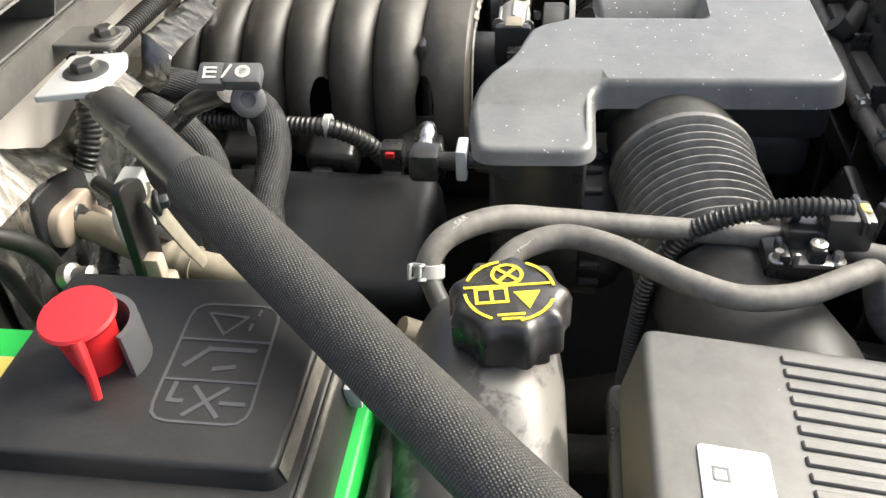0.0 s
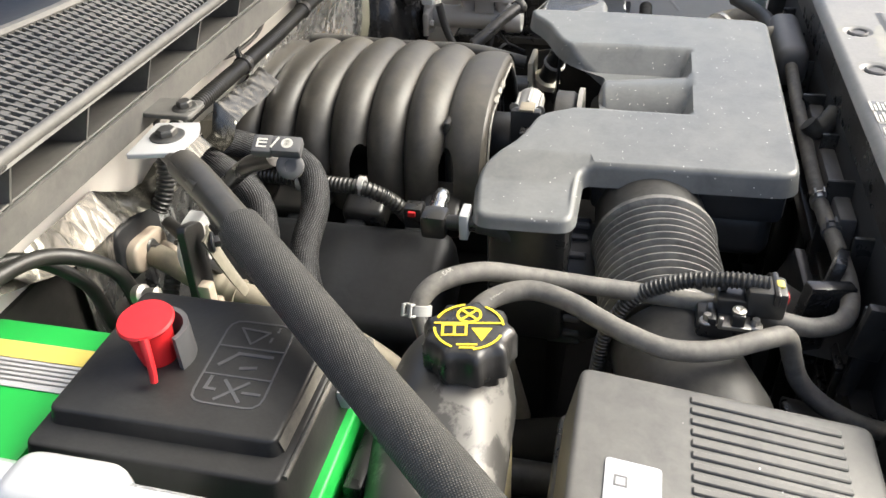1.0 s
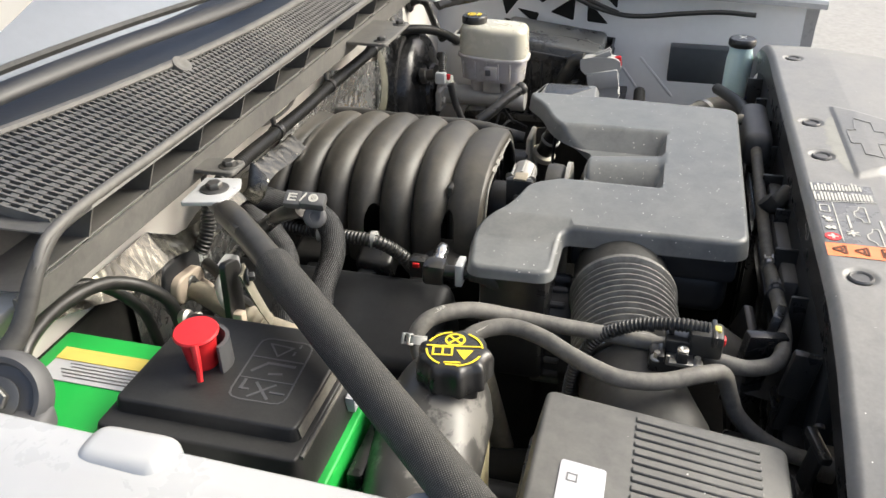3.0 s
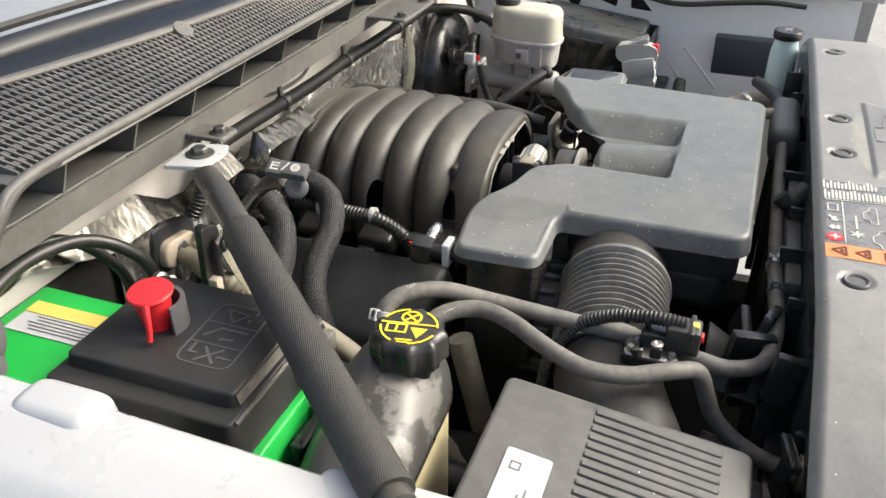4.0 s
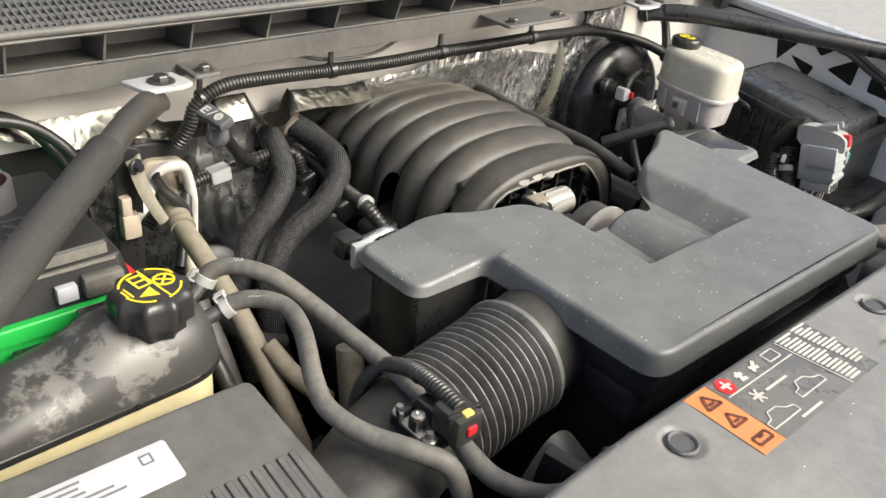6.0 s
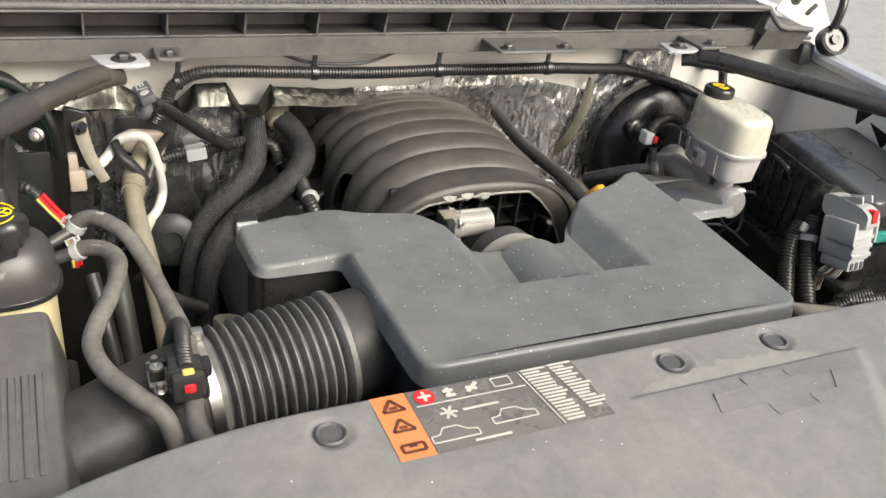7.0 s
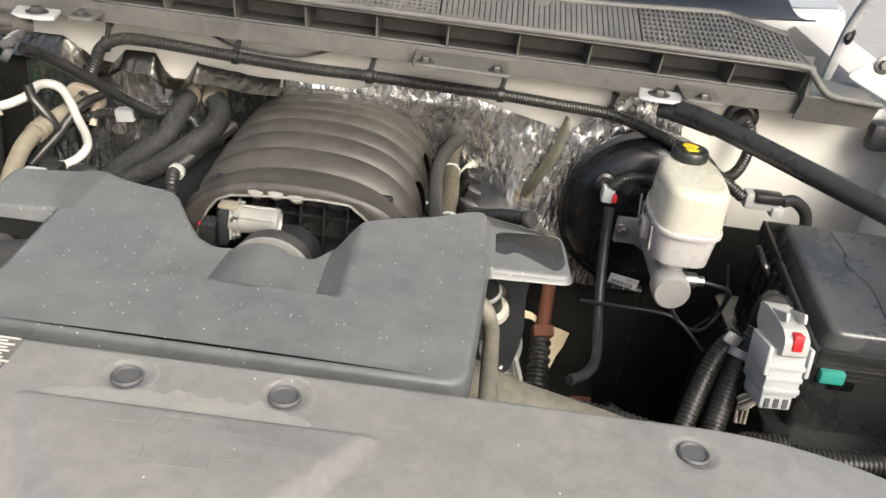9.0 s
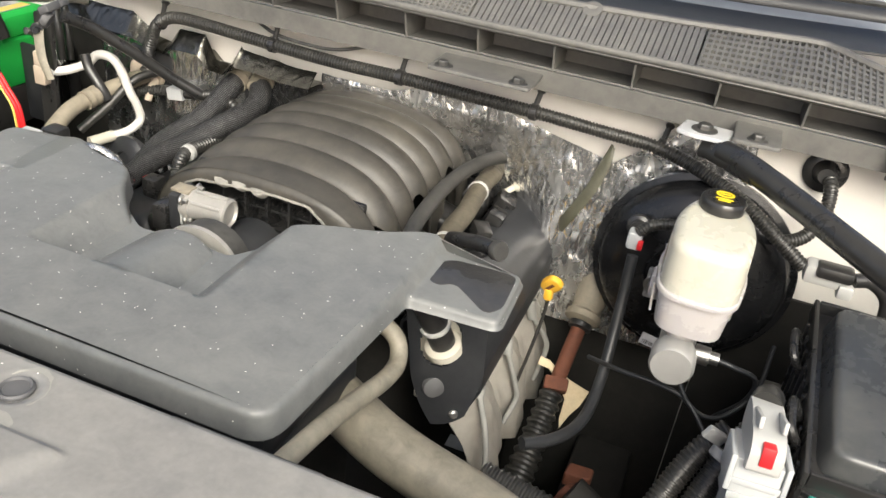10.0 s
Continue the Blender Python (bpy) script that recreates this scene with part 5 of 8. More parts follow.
def front_cover(u, v):
    u = 0.5 + (u - 0.5) * (1 - 0.5 * max(0, (v - 0.55) / 0.45) ** 2)
    a = V((0.216, -0.318, 1.03)).lerp(V((0.306, -0.262, 0.990)), u)
    b = V((0.240, -0.306, 0.838)).lerp(V((0.318, -0.276, 0.872)), u)
    p = a.lerp(b, v)
    return p + V((0.62, -0.78, 0.0)) * 0.010 * math.sin(math.pi * u) * (1 - 0.3 * v) + V((0, 0, -0.012 * math.sin(math.pi * u) * v))


bm = bmesh.new()
sheet(bm, 36, 50, front_cover)
gone = [f for f in bm.faces if ((f.calc_center_median() - hole).xy.length / 0.026) ** 2 + ((f.calc_center_median().z - hole.z - 0.012) / 0.036) ** 2 < 1]
bmesh.ops.delete(bm, geom=gone, context='FACES')
bmesh.ops.recalc_face_normals(bm, faces=bm.faces)
bmesh.ops.solidify(bm, geom=bm.faces[:], thickness=0.004)
part("front_cover", bm, M_BLACKDULL, eng, "matt black cover with an open filler hole", 50)
bm = bmesh.new()
box(bm, (0.222, -0.268, 0.84), (0.292, -0.258, 1.0), 0.004)
part("head_face", bm, M_BEIGE, eng, "pale cast face inside the hole")
bm = bmesh.new()
lathe(bm, front_cover(0.30, 0.66), (0.6, -0.78, 0.15), [(0.015, -0.004), (0.014, 0.003), (0.010, 0.005), (0.0, 0.006)], 24)
part("cover_boss", bm, M_GUARD, eng, "round boss on the cover")
bm = bmesh.new()
lathe(bm, front_cover(0.62, 0.92), (0.6, -0.78, 0.15), [(0.006, -0.004), (0.006, 0.003), (0.004, 0.005), (0.0, 0.005)], 16)
part("cover_screw", bm, M_STEEL, eng, "bright cover screw")
for k in range(4):
    bm = bmesh.new()
    lathe(bm, (-0.225, -0.17 + 0.085 * k, 0.93), (-0.3, 0, 1), [(0.015, 0), (0.015, 0.012), (0.011, 0.016), (0.0, 0.017)], 16)
    part("cover_stud", bm, M_BLACKDULL, eng)

# ---- intake manifold ----
man = thing("intake_manifold", (-0.02, -0.03, 0.95), "moulded dark plastic intake manifold with arched runners", "manifold")
Y0, Y1 = -0.25, 0.195
CREASE = (-0.272, -0.197, -0.142, -0.089, -0.036, 0.017, 0.070, 0.123, 0.195)


def arch(u, v):
    """u across the arch, v from front to back."""
    a = math.pi * (u * 1.06 - 0.03)
    y = Y0 + (Y1 - Y0) * v
    i = max(0, min(len(CREASE) - 2, sum(y >= q for q in CREASE) - 1))
    w = max(0.0, min(1.0, (y - CREASE[i]) / (CREASE[i + 1] - CREASE[i])))
    scallop = max(0.0, math.sin(math.pi * w)) ** 0.55
    if i == 0 and w < 0.5:
        scallop = 0.75 + 0.25 * scallop
    deep = 0.085 + 0.040 * abs(math.cos(a)) ** 0.7
    k = 1.0 - deep * (1 - scallop)
    c, s = math.cos(a), math.sin(a)
    ex = 0.8
    x = -0.022 - 0.170 * k * math.copysign(abs(c) ** ex, c)
    top = 1.080 + 0.026 * math.sin(math.pi * min(1, 0.1 + v * 0.95))
    z = 0.955 + (top - 0.955) * k * max(0, s) ** 0.72
    if s < 0:
        z = 0.955 + 0.2 * s
    return V((x, y, z))


def port_gap(p):
    """True inside the drop-shaped gaps between the runners' feet."""
    for side, ys in ((-1, (-0.204, -0.081, 0.035)), (1, (-0.197, -0.078, 0.035, 0.147))):
        if (p.x + 0.022) * side > 0.09:
            for y in ys:
                if 0.968 < p.z and abs(p.y - y) < 0.0115 * math.sqrt(max(0.0, 1 - (max(0.0, p.z - 1.0) / 0.034) ** 2)):
                    return True
    return False


bm = bmesh.new()
sheet(bm, 300, 420, arch)
bmesh.ops.delete(bm, geom=[f for f in bm.faces if port_gap(f.calc_center_median())], context='FACES')
part("plenum", bm, M_MANIFOLD, man, "arched ribbed plenum")
LIP = [(-0.176, 0.955), (-0.145, 1.034), (-0.132, 1.052), (-0.112, 1.062), (-0.055, 1.068), (0.005, 1.071), (0.050, 1.069), (0.072, 1.052), (0.096, 1.026), (0.131, 0.955)]


def lip(u):
    k = u * (len(LIP) - 1)
    i = min(int(k), len(LIP) - 2)
    return V((LIP[i][0] + (LIP[i + 1][0] - LIP[i][0]) * (k - i), Y0 - 0.004, LIP[i][1] + (LIP[i + 1][1] - LIP[i][1]) * (k - i)))


bm = bmesh.new()
sheet(bm, 54, 4, lambda u, v: (arch(0.02 + 0.96 * u, 0.012).lerp(lip(u), v) + V((0, -0.004 * math.sin(math.pi * v), 0.002 * math.sin(math.pi * v)))), 0.003)
part("nose", bm, M_MANIFOLD, man, "smooth rounded nose", 60)
# the highlight along the lip's edge is painted by this pale colour
bm = bmesh.new()
tube(bm, [lip(i / 27) + V((0, -0.002, 0)) for i in range(28)], 0.0019, 8, steps=2)
part("front_lip", bm, M_BOSS, man, "thin lip coloured pale for its edge highlight")
bm = bmesh.new()
box(bm, (-0.150, -0.205, 0.93), (0.105, -0.195, 1.064), 0.004)
web = part("front_web", bm, M_BLACK, man, "black ribbed front web")
for k in range(7):
    bm = bmesh.new()
    box(bm, (-0.12 + 0.033 * k, -0.240, 0.94), (-0.117 + 0.033 * k, -0.204, 1.058 - 0.02 * (abs(k - 3) > 2)))
    part("web_rib", bm, M_BLACK, web)
for k in range(3):
    bm = bmesh.new()
    box(bm, (-0.13, -0.232, 0.975 + 0.028 * k), (0.09, -0.204, 0.978 + 0.028 * k))
    part("web_rib", bm, M_BLACK, web)
for k, x in enumerate((-0.079, -0.052, -0.024)):
    bm = bmesh.new()
    lathe(bm, (x, -0.2535, (1.0755, 1.0775, 1.0755)[k]), (0, -0.80, 0.60), [(0.0125, -0.014), (0.0125, -0.004), (0.0110, -0.0015), (0.0, -0.0005)], 24)
    part("boss", bm, M_BOSS, man, "dusty round boss")
for s in (-1, 1):
    for k in range(4):
        y = -0.20 + 0.105 * k
        bm = bmesh.new()
        box(bm, (-0.02 + s * 0.13, y - 0.03, 0.93), (-0.02 + s * 0.205, y + 0.03, 0.972), 0.010, turned((-0.02 + s * 0.17, y, 0.95), 0, s * 18, 0), 3)
        part("port_foot", bm, M_BLACK, man)
bm = bmesh.new()
pm = frame_at((0.132, 0.105, 1.012), (0, 1, 0), (-0.55, 0, 0.83))
for lo, hi in (((-0.016, 0.011), (0.016, 0.016)), ((-0.016, -0.016), (0.016, -0.011)), ((-0.016, -0.012), (-0.012, 0.012)), ((0.012, -0.012), (0.016, 0.012))):
    box(bm, (*lo, -0.03), (*hi, 0.012), 0.001, pm)
part("square_port", bm, M_RUBBER, man, "open square port")

# throttle body with its pale motor
thr = thing("throttle_body", (-0.03, -0.29, 1.0), "throttle body with a pale motor housing", "throttle body")
bm = bmesh.new()
lathe(bm, (-0.03, -0.245, 0.978), (0, -1, 0), [(0.045, 0), (0.045, 0.05), (0.042, 0.055), (0.042, 0.09)], 32)
part("bore", bm, M_BLACKDULL, thr)
bm = bmesh.new()
lathe(bm, (-0.105, -0.300, 1.052), (1, 0.02, 0), [(0.010, 0), (0.0195, 0.002), (0.0205, 0.018), (0.0185, 0.020), (0.0185, 0.056), (0.0195, 0.058), (0.0195, 0.068), (0.0165, 0.070), (0.0150, 0.066), (0.0, 0.066)], 28)
mo = part("motor", bm, M_MOTOR, thr, "pale motor housing")
for a in (20, 75, 130):
    bm = bmesh.new()
    q = V((0, math.sin(math.radians(a - 75)) * 0.0195, math.cos(math.radians(a - 75)) * 0.0195))
    tube(bm, [V((-0.084, -0.300, 1.052)) + q, V((-0.040, -0.299, 1.052)) + q], 0.0022, 8, smooth=False)
    part("cast_rib", bm, M_MOTOR, mo)
for p in ((-0.094, -0.318, 1.064), (-0.094, -0.283, 1.066), (-0.093, -0.312, 1.033)):
    bolt(mo, p, (1, 0, 0), 0.004, mat=M_STEEL, name="screw")
bm = bmesh.new()
box(bm, (-0.112, -0.322, 1.02), (-0.098, -0.280, 1.070), 0.004)
part("gear_cover", bm, M_BLACKDULL, thr)
bm = bmesh.new()
box(bm, (-0.0975, -0.318, 1.028), (-0.0945, -0.284, 1.068), 0.001)
part("cover_plate", bm, M_CONN, thr, "pale cover plate")
bm = bmesh.new()
box(bm, (-0.114, -0.312, 1.0695), (-0.088, -0.292, 1.0735), 0.001)
part("clip_strip", bm, M_TAN, thr, "tan metal clip")
bm = bmesh.new()
box(bm, (-0.136, -0.325, 1.015), (-0.114, -0.295, 1.050), 0.004)
pl = part("plug", bm, M_BLACK, thr)
bm = bmesh.new()
box(bm, (-0.141, -0.312, 1.038), (-0.135, -0.304, 1.044), 0.001)
part("lock_tab", bm, M_RED, pl, "small red lock tab")

# ---- air resonator cover ----
M_WET = material("oily_plastic", (0.022, 0.022, 0.023), 0.22, vary=0.2, dust=0.1)
res = thing("air_resonator_cover", (0, -0.45, 1.0), "large dusty grey plastic air resonator cover", "engine cover")
OUT = rounded([(-0.390, -0.285, 0.018), (-0.290, -0.270, 0.03), (-0.235, -0.308, 0.03), (-0.160, -0.325, 0.02), (-0.135, -0.372, 0.02), (-0.092, -0.402, 0.012), (-0.03, -0.394, 0.03),
               (0.030, -0.402, 0.012), (0.062, -0.350, 0.03), (0.100, -0.322, 0.03), (0.17, -0.296, 0.03), (0.215, -0.262, 0.02), (0.340, -0.272, 0.012), (0.345, -0.378, 0.012), (0.240, -0.384, 0.010),
               (0.222, -0.634, 0.028), (-0.275, -0.630, 0.028), (-0.283, -0.390, 0.014), (-0.386, -0.390, 0.02)], 0.02, 6)


def crown(x, y):
    z = 0.005 * (1 - min(1, ((x + 0.03) / 0.3) ** 2))
    if x < -0.26 and y > -0.40:
        z -= 0.012 * min(1, (-0.26 - x) / 0.05)
    if x > 0.232:
        z -= 0.016 * min(1, (x - 0.232) / 0.012)
    # scooped recess with a round hump over the throttle neck
    if -0.140 < x < 0.079 and y > -0.515:
        left, right = (x + 0.140) / 0.05, (0.079 - x) / 0.05
        wall = -0.046 * min(1, max(0, min(left, right)))
        wall = max(wall, -0.9 * (y + 0.515) * 3)
        r = 0.066
        dx = abs(x + 0.030)
        hump = math.sqrt(max(0, r * r - dx * dx)) - r - 0.004 - 0.10 * (y + 0.515) if dx < r else -1
        hump = max(hump, -0.9 * (y + 0.515) * 3 - 0.002)
        z += min(0, max(wall, hump)) if dx < r else wall
    return z


bm = bmesh.new()
slab(bm, OUT, 1.064, 1.0905, 0.007, level=crown, steps=4, flare=0.003, cell=0.0062)
part("shell", bm, M_COVER, res, "", 50)
bm = bmesh.new()
lathe(bm, (-0.032, -0.345, 1.012), (0, -1, 0), [(0.047, -0.012), (0.051, -0.01), (0.051, 0.012), (0.046, 0.02)], 36)
part("neck_collar", bm, M_RUBBER, res, "dusty rubber neck collar")
bm = bmesh.new()
lathe(bm, (-0.032, -0.372, 1.012), (0, -1, 0), [(0.052, -0.007), (0.0565, -0.0065), (0.0565, 0.0), (0.052, 0.0005)], 44)
part("neck_band", bm, M_MOTOR, res, "pale metal neck band")
# lower shell
bm = bmesh.new()
box(bm, (-0.262, -0.615, 0.965), (0.212, -0.42, 1.030), 0.02, None, 4)
part("lower_shell", bm, M_BLACKDULL, res)
bm = bmesh.new()
box(bm, (-0.266, -0.622, 1.02), (-0.15, -0.40, 1.068), 0.01)
part("left_wall", bm, M_BLACKDULL, res)
bm = bmesh.new()
slab(bm, rounded([(0.240, -0.305), (0.256, -0.284), (0.300, -0.280), (0.335, -0.280), (0.339, -0.350), (0.326, -0.370), (0.302, -0.350), (0.276, -0.330), (0.262, -0.345), (0.246, -0.338)], 0.012, 4), 1.0742, 1.0752, 0.0003)
part("wet_stain", bm, M_WET, res, "dark oily stain")
bm = bmesh.new()
box(bm, (0.09, -0.622, 1.02), (0.214, -0.40, 1.068), 0.01)
part("right_wall", bm, M_BLACKDULL, res)
bm = bmesh.new()
box(bm, (-0.16, -0.624, 1.02), (0.10, -0.525, 1.068), 0.01)
part("front_wall", bm, M_BLACKDULL, res)
bm = bmesh.new()
box(bm, (-0.378, -0.385, 0.90), (-0.262, -0.295, 1.066), 0.01)
part("side_chamber", bm, M_BLACK, res, "black side chamber")

# ---- alternator ----
alt = thing("alternator", (-0.29, -0.42, 0.92), "dark alternator with slotted housing", "alternator")
bm = bmesh.new()
lathe(bm, (-0.29, -0.35, 0.93), (0, -1, 0), [(0.05, 0), (0.072, 0.01), (0.074, 0.06), (0.066, 0.075), (0.05, 0.08), (0.035, 0.08), (0.035, 0.10), (0.0, 0.10)], 36)
part("housing", bm, M_BLACKDULL, alt)
for k in range(18):
    a = k * math.tau / 18
    bm = bmesh.new()
    box(bm, (0.070, -0.004, -0.02), (0.079, 0.004, 0.02), 0.002, Matrix.Translation((-0.29, -0.385, 0.93)) @ pose(0, 0, 0, 90, 0, 0) @ pose(0, 0, 0, 0, 0, math.degrees(a)), 1)
    part("fin", bm, M_GUARD, alt)

# ---- crankcase breather pipe ----
pcv = thing("breather_pipe", (-0.33, -0.235, 1.03), "foil covered breather pipe with quick connector", "pipe")
bm = bmesh.new()
tube(bm, [(-0.270, -0.205, 0.99), (-0.278, -0.218, 1.025), (-0.298, -0.228, 1.042), (-0.33, -0.229, 1.040), (-0.362, -0.234, 1.036)], 0.0088, 14)
part("foil_pipe", bm, M_OLDFOIL, pcv, "shiny foil covered pipe")
bm = bmesh.new()
box(bm, (-0.382, -0.250, 1.034), (-0.352, -0.220, 1.064), 0.006)
tube(bm, [(-0.367, -0.235, 1.05), (-0.372, -0.29, 1.055)], 0.009, 14, smooth=False)
part("quick_connector", bm, M_BLACK, pcv)
bm = bmesh.new()
box(bm, (-0.385, -0.276, 1.04), (-0.357, -0.266, 1.072), 0.002)
part("clip", bm, M_CONNGREY, pcv, "pale grey clip")
bm = bmesh.new()
tube(bm, [(-0.372, -0.285, 1.055), (-0.372, -0.31, 1.05), (-0.36, -0.335, 1.02)], 0.0105, 14)
part("hose_wall", bm, M_RUBBER, pcv)

# fuel rail wiring along the passenger bank
rail = thing("injector_wiring", (-0.24, -0.05, 1.0), "ribbed black wiring along the manifold foot", "wiring")
bm = bmesh.new()
tube(bm, [(-0.215, 0.12, 1.0), (-0.225, 0.04, 1.005), (-0.238, -0.05, 1.008), (-0.243, -0.11, 1.008), (-0.234, -0.145, 0.985), (-0.222, -0.16, 0.955)], 0.0095, 12, rib=0.0014, pitch=0.006)
part("conduit", bm, M_LOOM, rail)
for y in (-0.02, -0.105):
    bm = bmesh.new()
    lathe(bm, (-0.240, y, 1.0095), (0, 1, 0), [(0.0125, -0.004), (0.0132, -0.0035), (0.0132, 0.0035), (0.0125, 0.004)], 20)
    part("tape_band", bm, M_CONN, rail, "white tape band")
bm = bmesh.new()
box(bm, (-0.262, -0.19, 0.965), (-0.238, -0.165, 0.995), 0.003)
pg = part("plug", bm, M_BLACK, rail)
bm = bmesh.new()
box(bm, (-0.266, -0.182, 0.985), (-0.26, -0.172, 0.992), 0.001)
part("lock_tab", bm, M_RED, pg, "small red lock tab")

# ---- foil heat shield on the firewall ----
shield = thing("heat_shield", (0, 0.12, 0.9), "crinkled silver foil heat shield on the firewall", "heat shield")


def foil(x0, x1, ztop, zbot, seedv, lean=0.0):
    def f(u, v):
        x = x0 + (x1 - x0) * u
        zt = ztop(x)
        z = zbot + (zt - zbot) * v
        p = V((x * 18 + z * 7 + seedv, z * 15 - x * 5, 1.3))
        crease = abs(noise.noise(p)) + 0.6 * abs(noise.noise(p * 2.3)) + 0.35 * abs(noise.noise(p * 5.1))
        return V((x, firewall_y(x, z) - 0.014 - lean * (zt - z) - 0.0032 * crease + 0.006 * noise.noise(p * 0.3), z))
    return f


def lip_top(x):
    """Height of the upper edge of the foil faced lip."""
    z = 1.133 - 0.05 * max(0, -0.66 - x)
    if x > -0.495:
        z = 1.133 - 0.030 * min(1, (x + 0.495) / 0.05)
    if x > -0.405:
        z = 1.103 + 0.029 * min(1, (x + 0.405) / 0.025)
    if -0.330 < x < -0.258:
        z = 1.094 + 0.038 * min(1, max(0, abs(x + 0.294) - 0.014) / 0.022)
    if x > -0.258:
        z = 1.124 - 0.008 * min(1, (x + 0.258) / 0.1)
    return z


def lip_y(x):
    return 0.098 - 0.026 * min(1, max(0, (x + 0.46) / 0.08))


def lip_point(u, v):
    x = -0.82 + 0.70 * u
    zt = lip_top(x)
    drop = 0.030 + 0.006 * max(0, min(1, (-0.42 - x) / 0.05)) - (1.133 - zt) * 0.5
    drop *= max(0.15, min(1.0, (x + 0.70) / 0.13))
    wave = 0.0022 * noise.noise(V((x * 16, v * 1.5, 3.0))) + 0.0006 * noise.noise(V((x * 60, v * 5.0, 8.0)))
    k = min(1, v / 0.82)
    back = max(0, (v - 0.82) / 0.18)
    return V((x, lip_y(x) - 0.026 * k * max(0.2, min(1.0, (x + 0.70) / 0.13)) + 0.05 * back + wave, zt - drop * k - 0.004 * back + wave))


def top_right(x):
    if x < 0.12:
        return 1.11 + 0.03 * max(0, x / 0.12)
    if x < 0.37:
        return 1.14 - 0.055 * (x - 0.12) / 0.25
    return 1.085 + 0.075 * min(1, (x - 0.37) / 0.09)


# lip in a darker foil colour with still darker blotches
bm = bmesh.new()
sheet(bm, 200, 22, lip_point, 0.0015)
part("foil_lip", bm, M_LIP, shield, "dark khaki foil lip", 60)
# left half in the duller foil, whose colour holds both dirt and shade
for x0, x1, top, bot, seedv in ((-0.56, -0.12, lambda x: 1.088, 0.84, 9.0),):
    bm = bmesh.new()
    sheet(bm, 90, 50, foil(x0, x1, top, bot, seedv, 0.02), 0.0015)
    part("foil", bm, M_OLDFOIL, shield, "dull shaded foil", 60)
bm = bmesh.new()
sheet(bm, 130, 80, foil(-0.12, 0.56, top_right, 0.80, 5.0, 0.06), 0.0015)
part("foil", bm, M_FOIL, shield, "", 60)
bm = bmesh.new()
STRAP = spline([(0.365, 0.086, 1.112), (0.362, 0.078, 1.090), (0.348, 0.068, 1.04), (0.325, 0.07, 0.99), (0.300, 0.10, 0.93)], 6)
sheet(bm, len(STRAP) - 1, 4, lambda u, v: STRAP[round(u * (len(STRAP) - 1))] + V((0.72, -0.45, -0.30)) * (v - 0.5) * min(0.021, 0.010 + 0.04 * u) + V((0, -0.003 * math.sin(math.pi * v), 0)), 0.003)
solo("ground_strap", bm, M_STRAP, (0.364, 0.1, 1.098), "flat braided ground strap", "strap")

# ---- harness along the firewall ----
har = thing("firewall_harness", (0, 0.06, 1.14), "ribbed black wiring conduit clipped under the cowl", "conduit")
HP = [(-0.440, 0.064, 1.078), (-0.433, 0.058, 1.092), (-0.424, 0.055, 1.110), (-0.412, 0.055, 1.136), (-0.375, 0.052, 1.156), (-0.31, 0.052, 1.157), (-0.19, 0.058, 1.149), (-0.08, 0.06, 1.145), (0.03, 0.06, 1.146), (0.14, 0.058, 1.145), (0.245, 0.056, 1.145),
      (0.34, 0.065, 1.138), (0.43, 0.075, 1.130), (0.50, 0.055, 1.118), (0.56, 0.025, 1.102), (0.61, 0.0, 1.078), (0.655, -0.015, 1.052)]
bm = bmesh.new()
tube(bm, HP, 0.0088, 12, rib=0.0016, pitch=0.005)
part("conduit", bm, M_LOOM, har)
for x, y, z in ((-0.192, 0.058, 1.149), (0.029, 0.06, 1.146), (0.245, 0.056, 1.145), (0.432, 0.082, 1.13), (-0.405, 0.057, 1.142)):
    bm = bmesh.new()
    lathe(bm, (x - 0.006, y, z), (1, 0, 0), [(0.0105, 0), (0.0125, 0.001), (0.0125, 0.011), (0.0105, 0.012)], 16)
    tube(bm, [(x, y + 0.004, z + 0.008), (x + 0.004, y + 0.008, z + 0.030)], 0.0042, 8, smooth=False)
    lathe(bm, (x + 0.004, y + 0.008, z + 0.028), (0.1, 0.1, 1), [(0.006, 0), (0.007, 0.003), (0.005, 0.006)], 10)
    part("clip", bm, M_BLACK, har, "black tree clip")
bm = bmesh.new()
tube(bm, [(-0.24, 0.085, 1.172), (-0.19, 0.075, 1.160), (-0.10, 0.075, 1.158), (-0.03, 0.088, 1.175)], 0.0028, 8)
solo("thin_cable", bm, M_RUBBER, (-0.24, 0.085, 1.172), "thin dusty grey cable", "cable")

# ---- brake booster, master cylinder, reservoir ----
boo = thing("brake_booster", (0.52, 0.08, 0.965), "gloss black round brake booster on the firewall", "brake booster")
bm = bmesh.new()
lathe(bm, (0.52, 0.12, 0.965), (0, -1, 0.06), [(0.08, -0.05), (0.128, 0.0), (0.137, 0.012), (0.138, 0.055), (0.146, 0.057), (0.146, 0.064), (0.137, 0.067), (0.133, 0.080), (0.126, 0.090), (0.112, 0.098), (0.095, 0.104), (0.075, 0.109), (0.064, 0.112), (0.060, 0.119), (0.04, 0.121), (0.0, 0.121)], 96)
part("shell", bm, M_BOOSTER, boo)
bm = bmesh.new()
lathe(bm, (0.435, 0.012, 1.035), (0, -1, 0.2), [(0.017, 0), (0.017, 0.012), (0.012, 0.014), (0.012, 0.03)], 20)
v = part("vacuum_valve", bm, M_BLACK, boo)
bm = bmesh.new()
box(bm, (0.426, -0.043, 1.022), (0.446, -0.02, 1.048), 0.004)
pg = part("plug", bm, M_CONNGREY, boo, "grey plug with a red tab")
bm = bmesh.new()
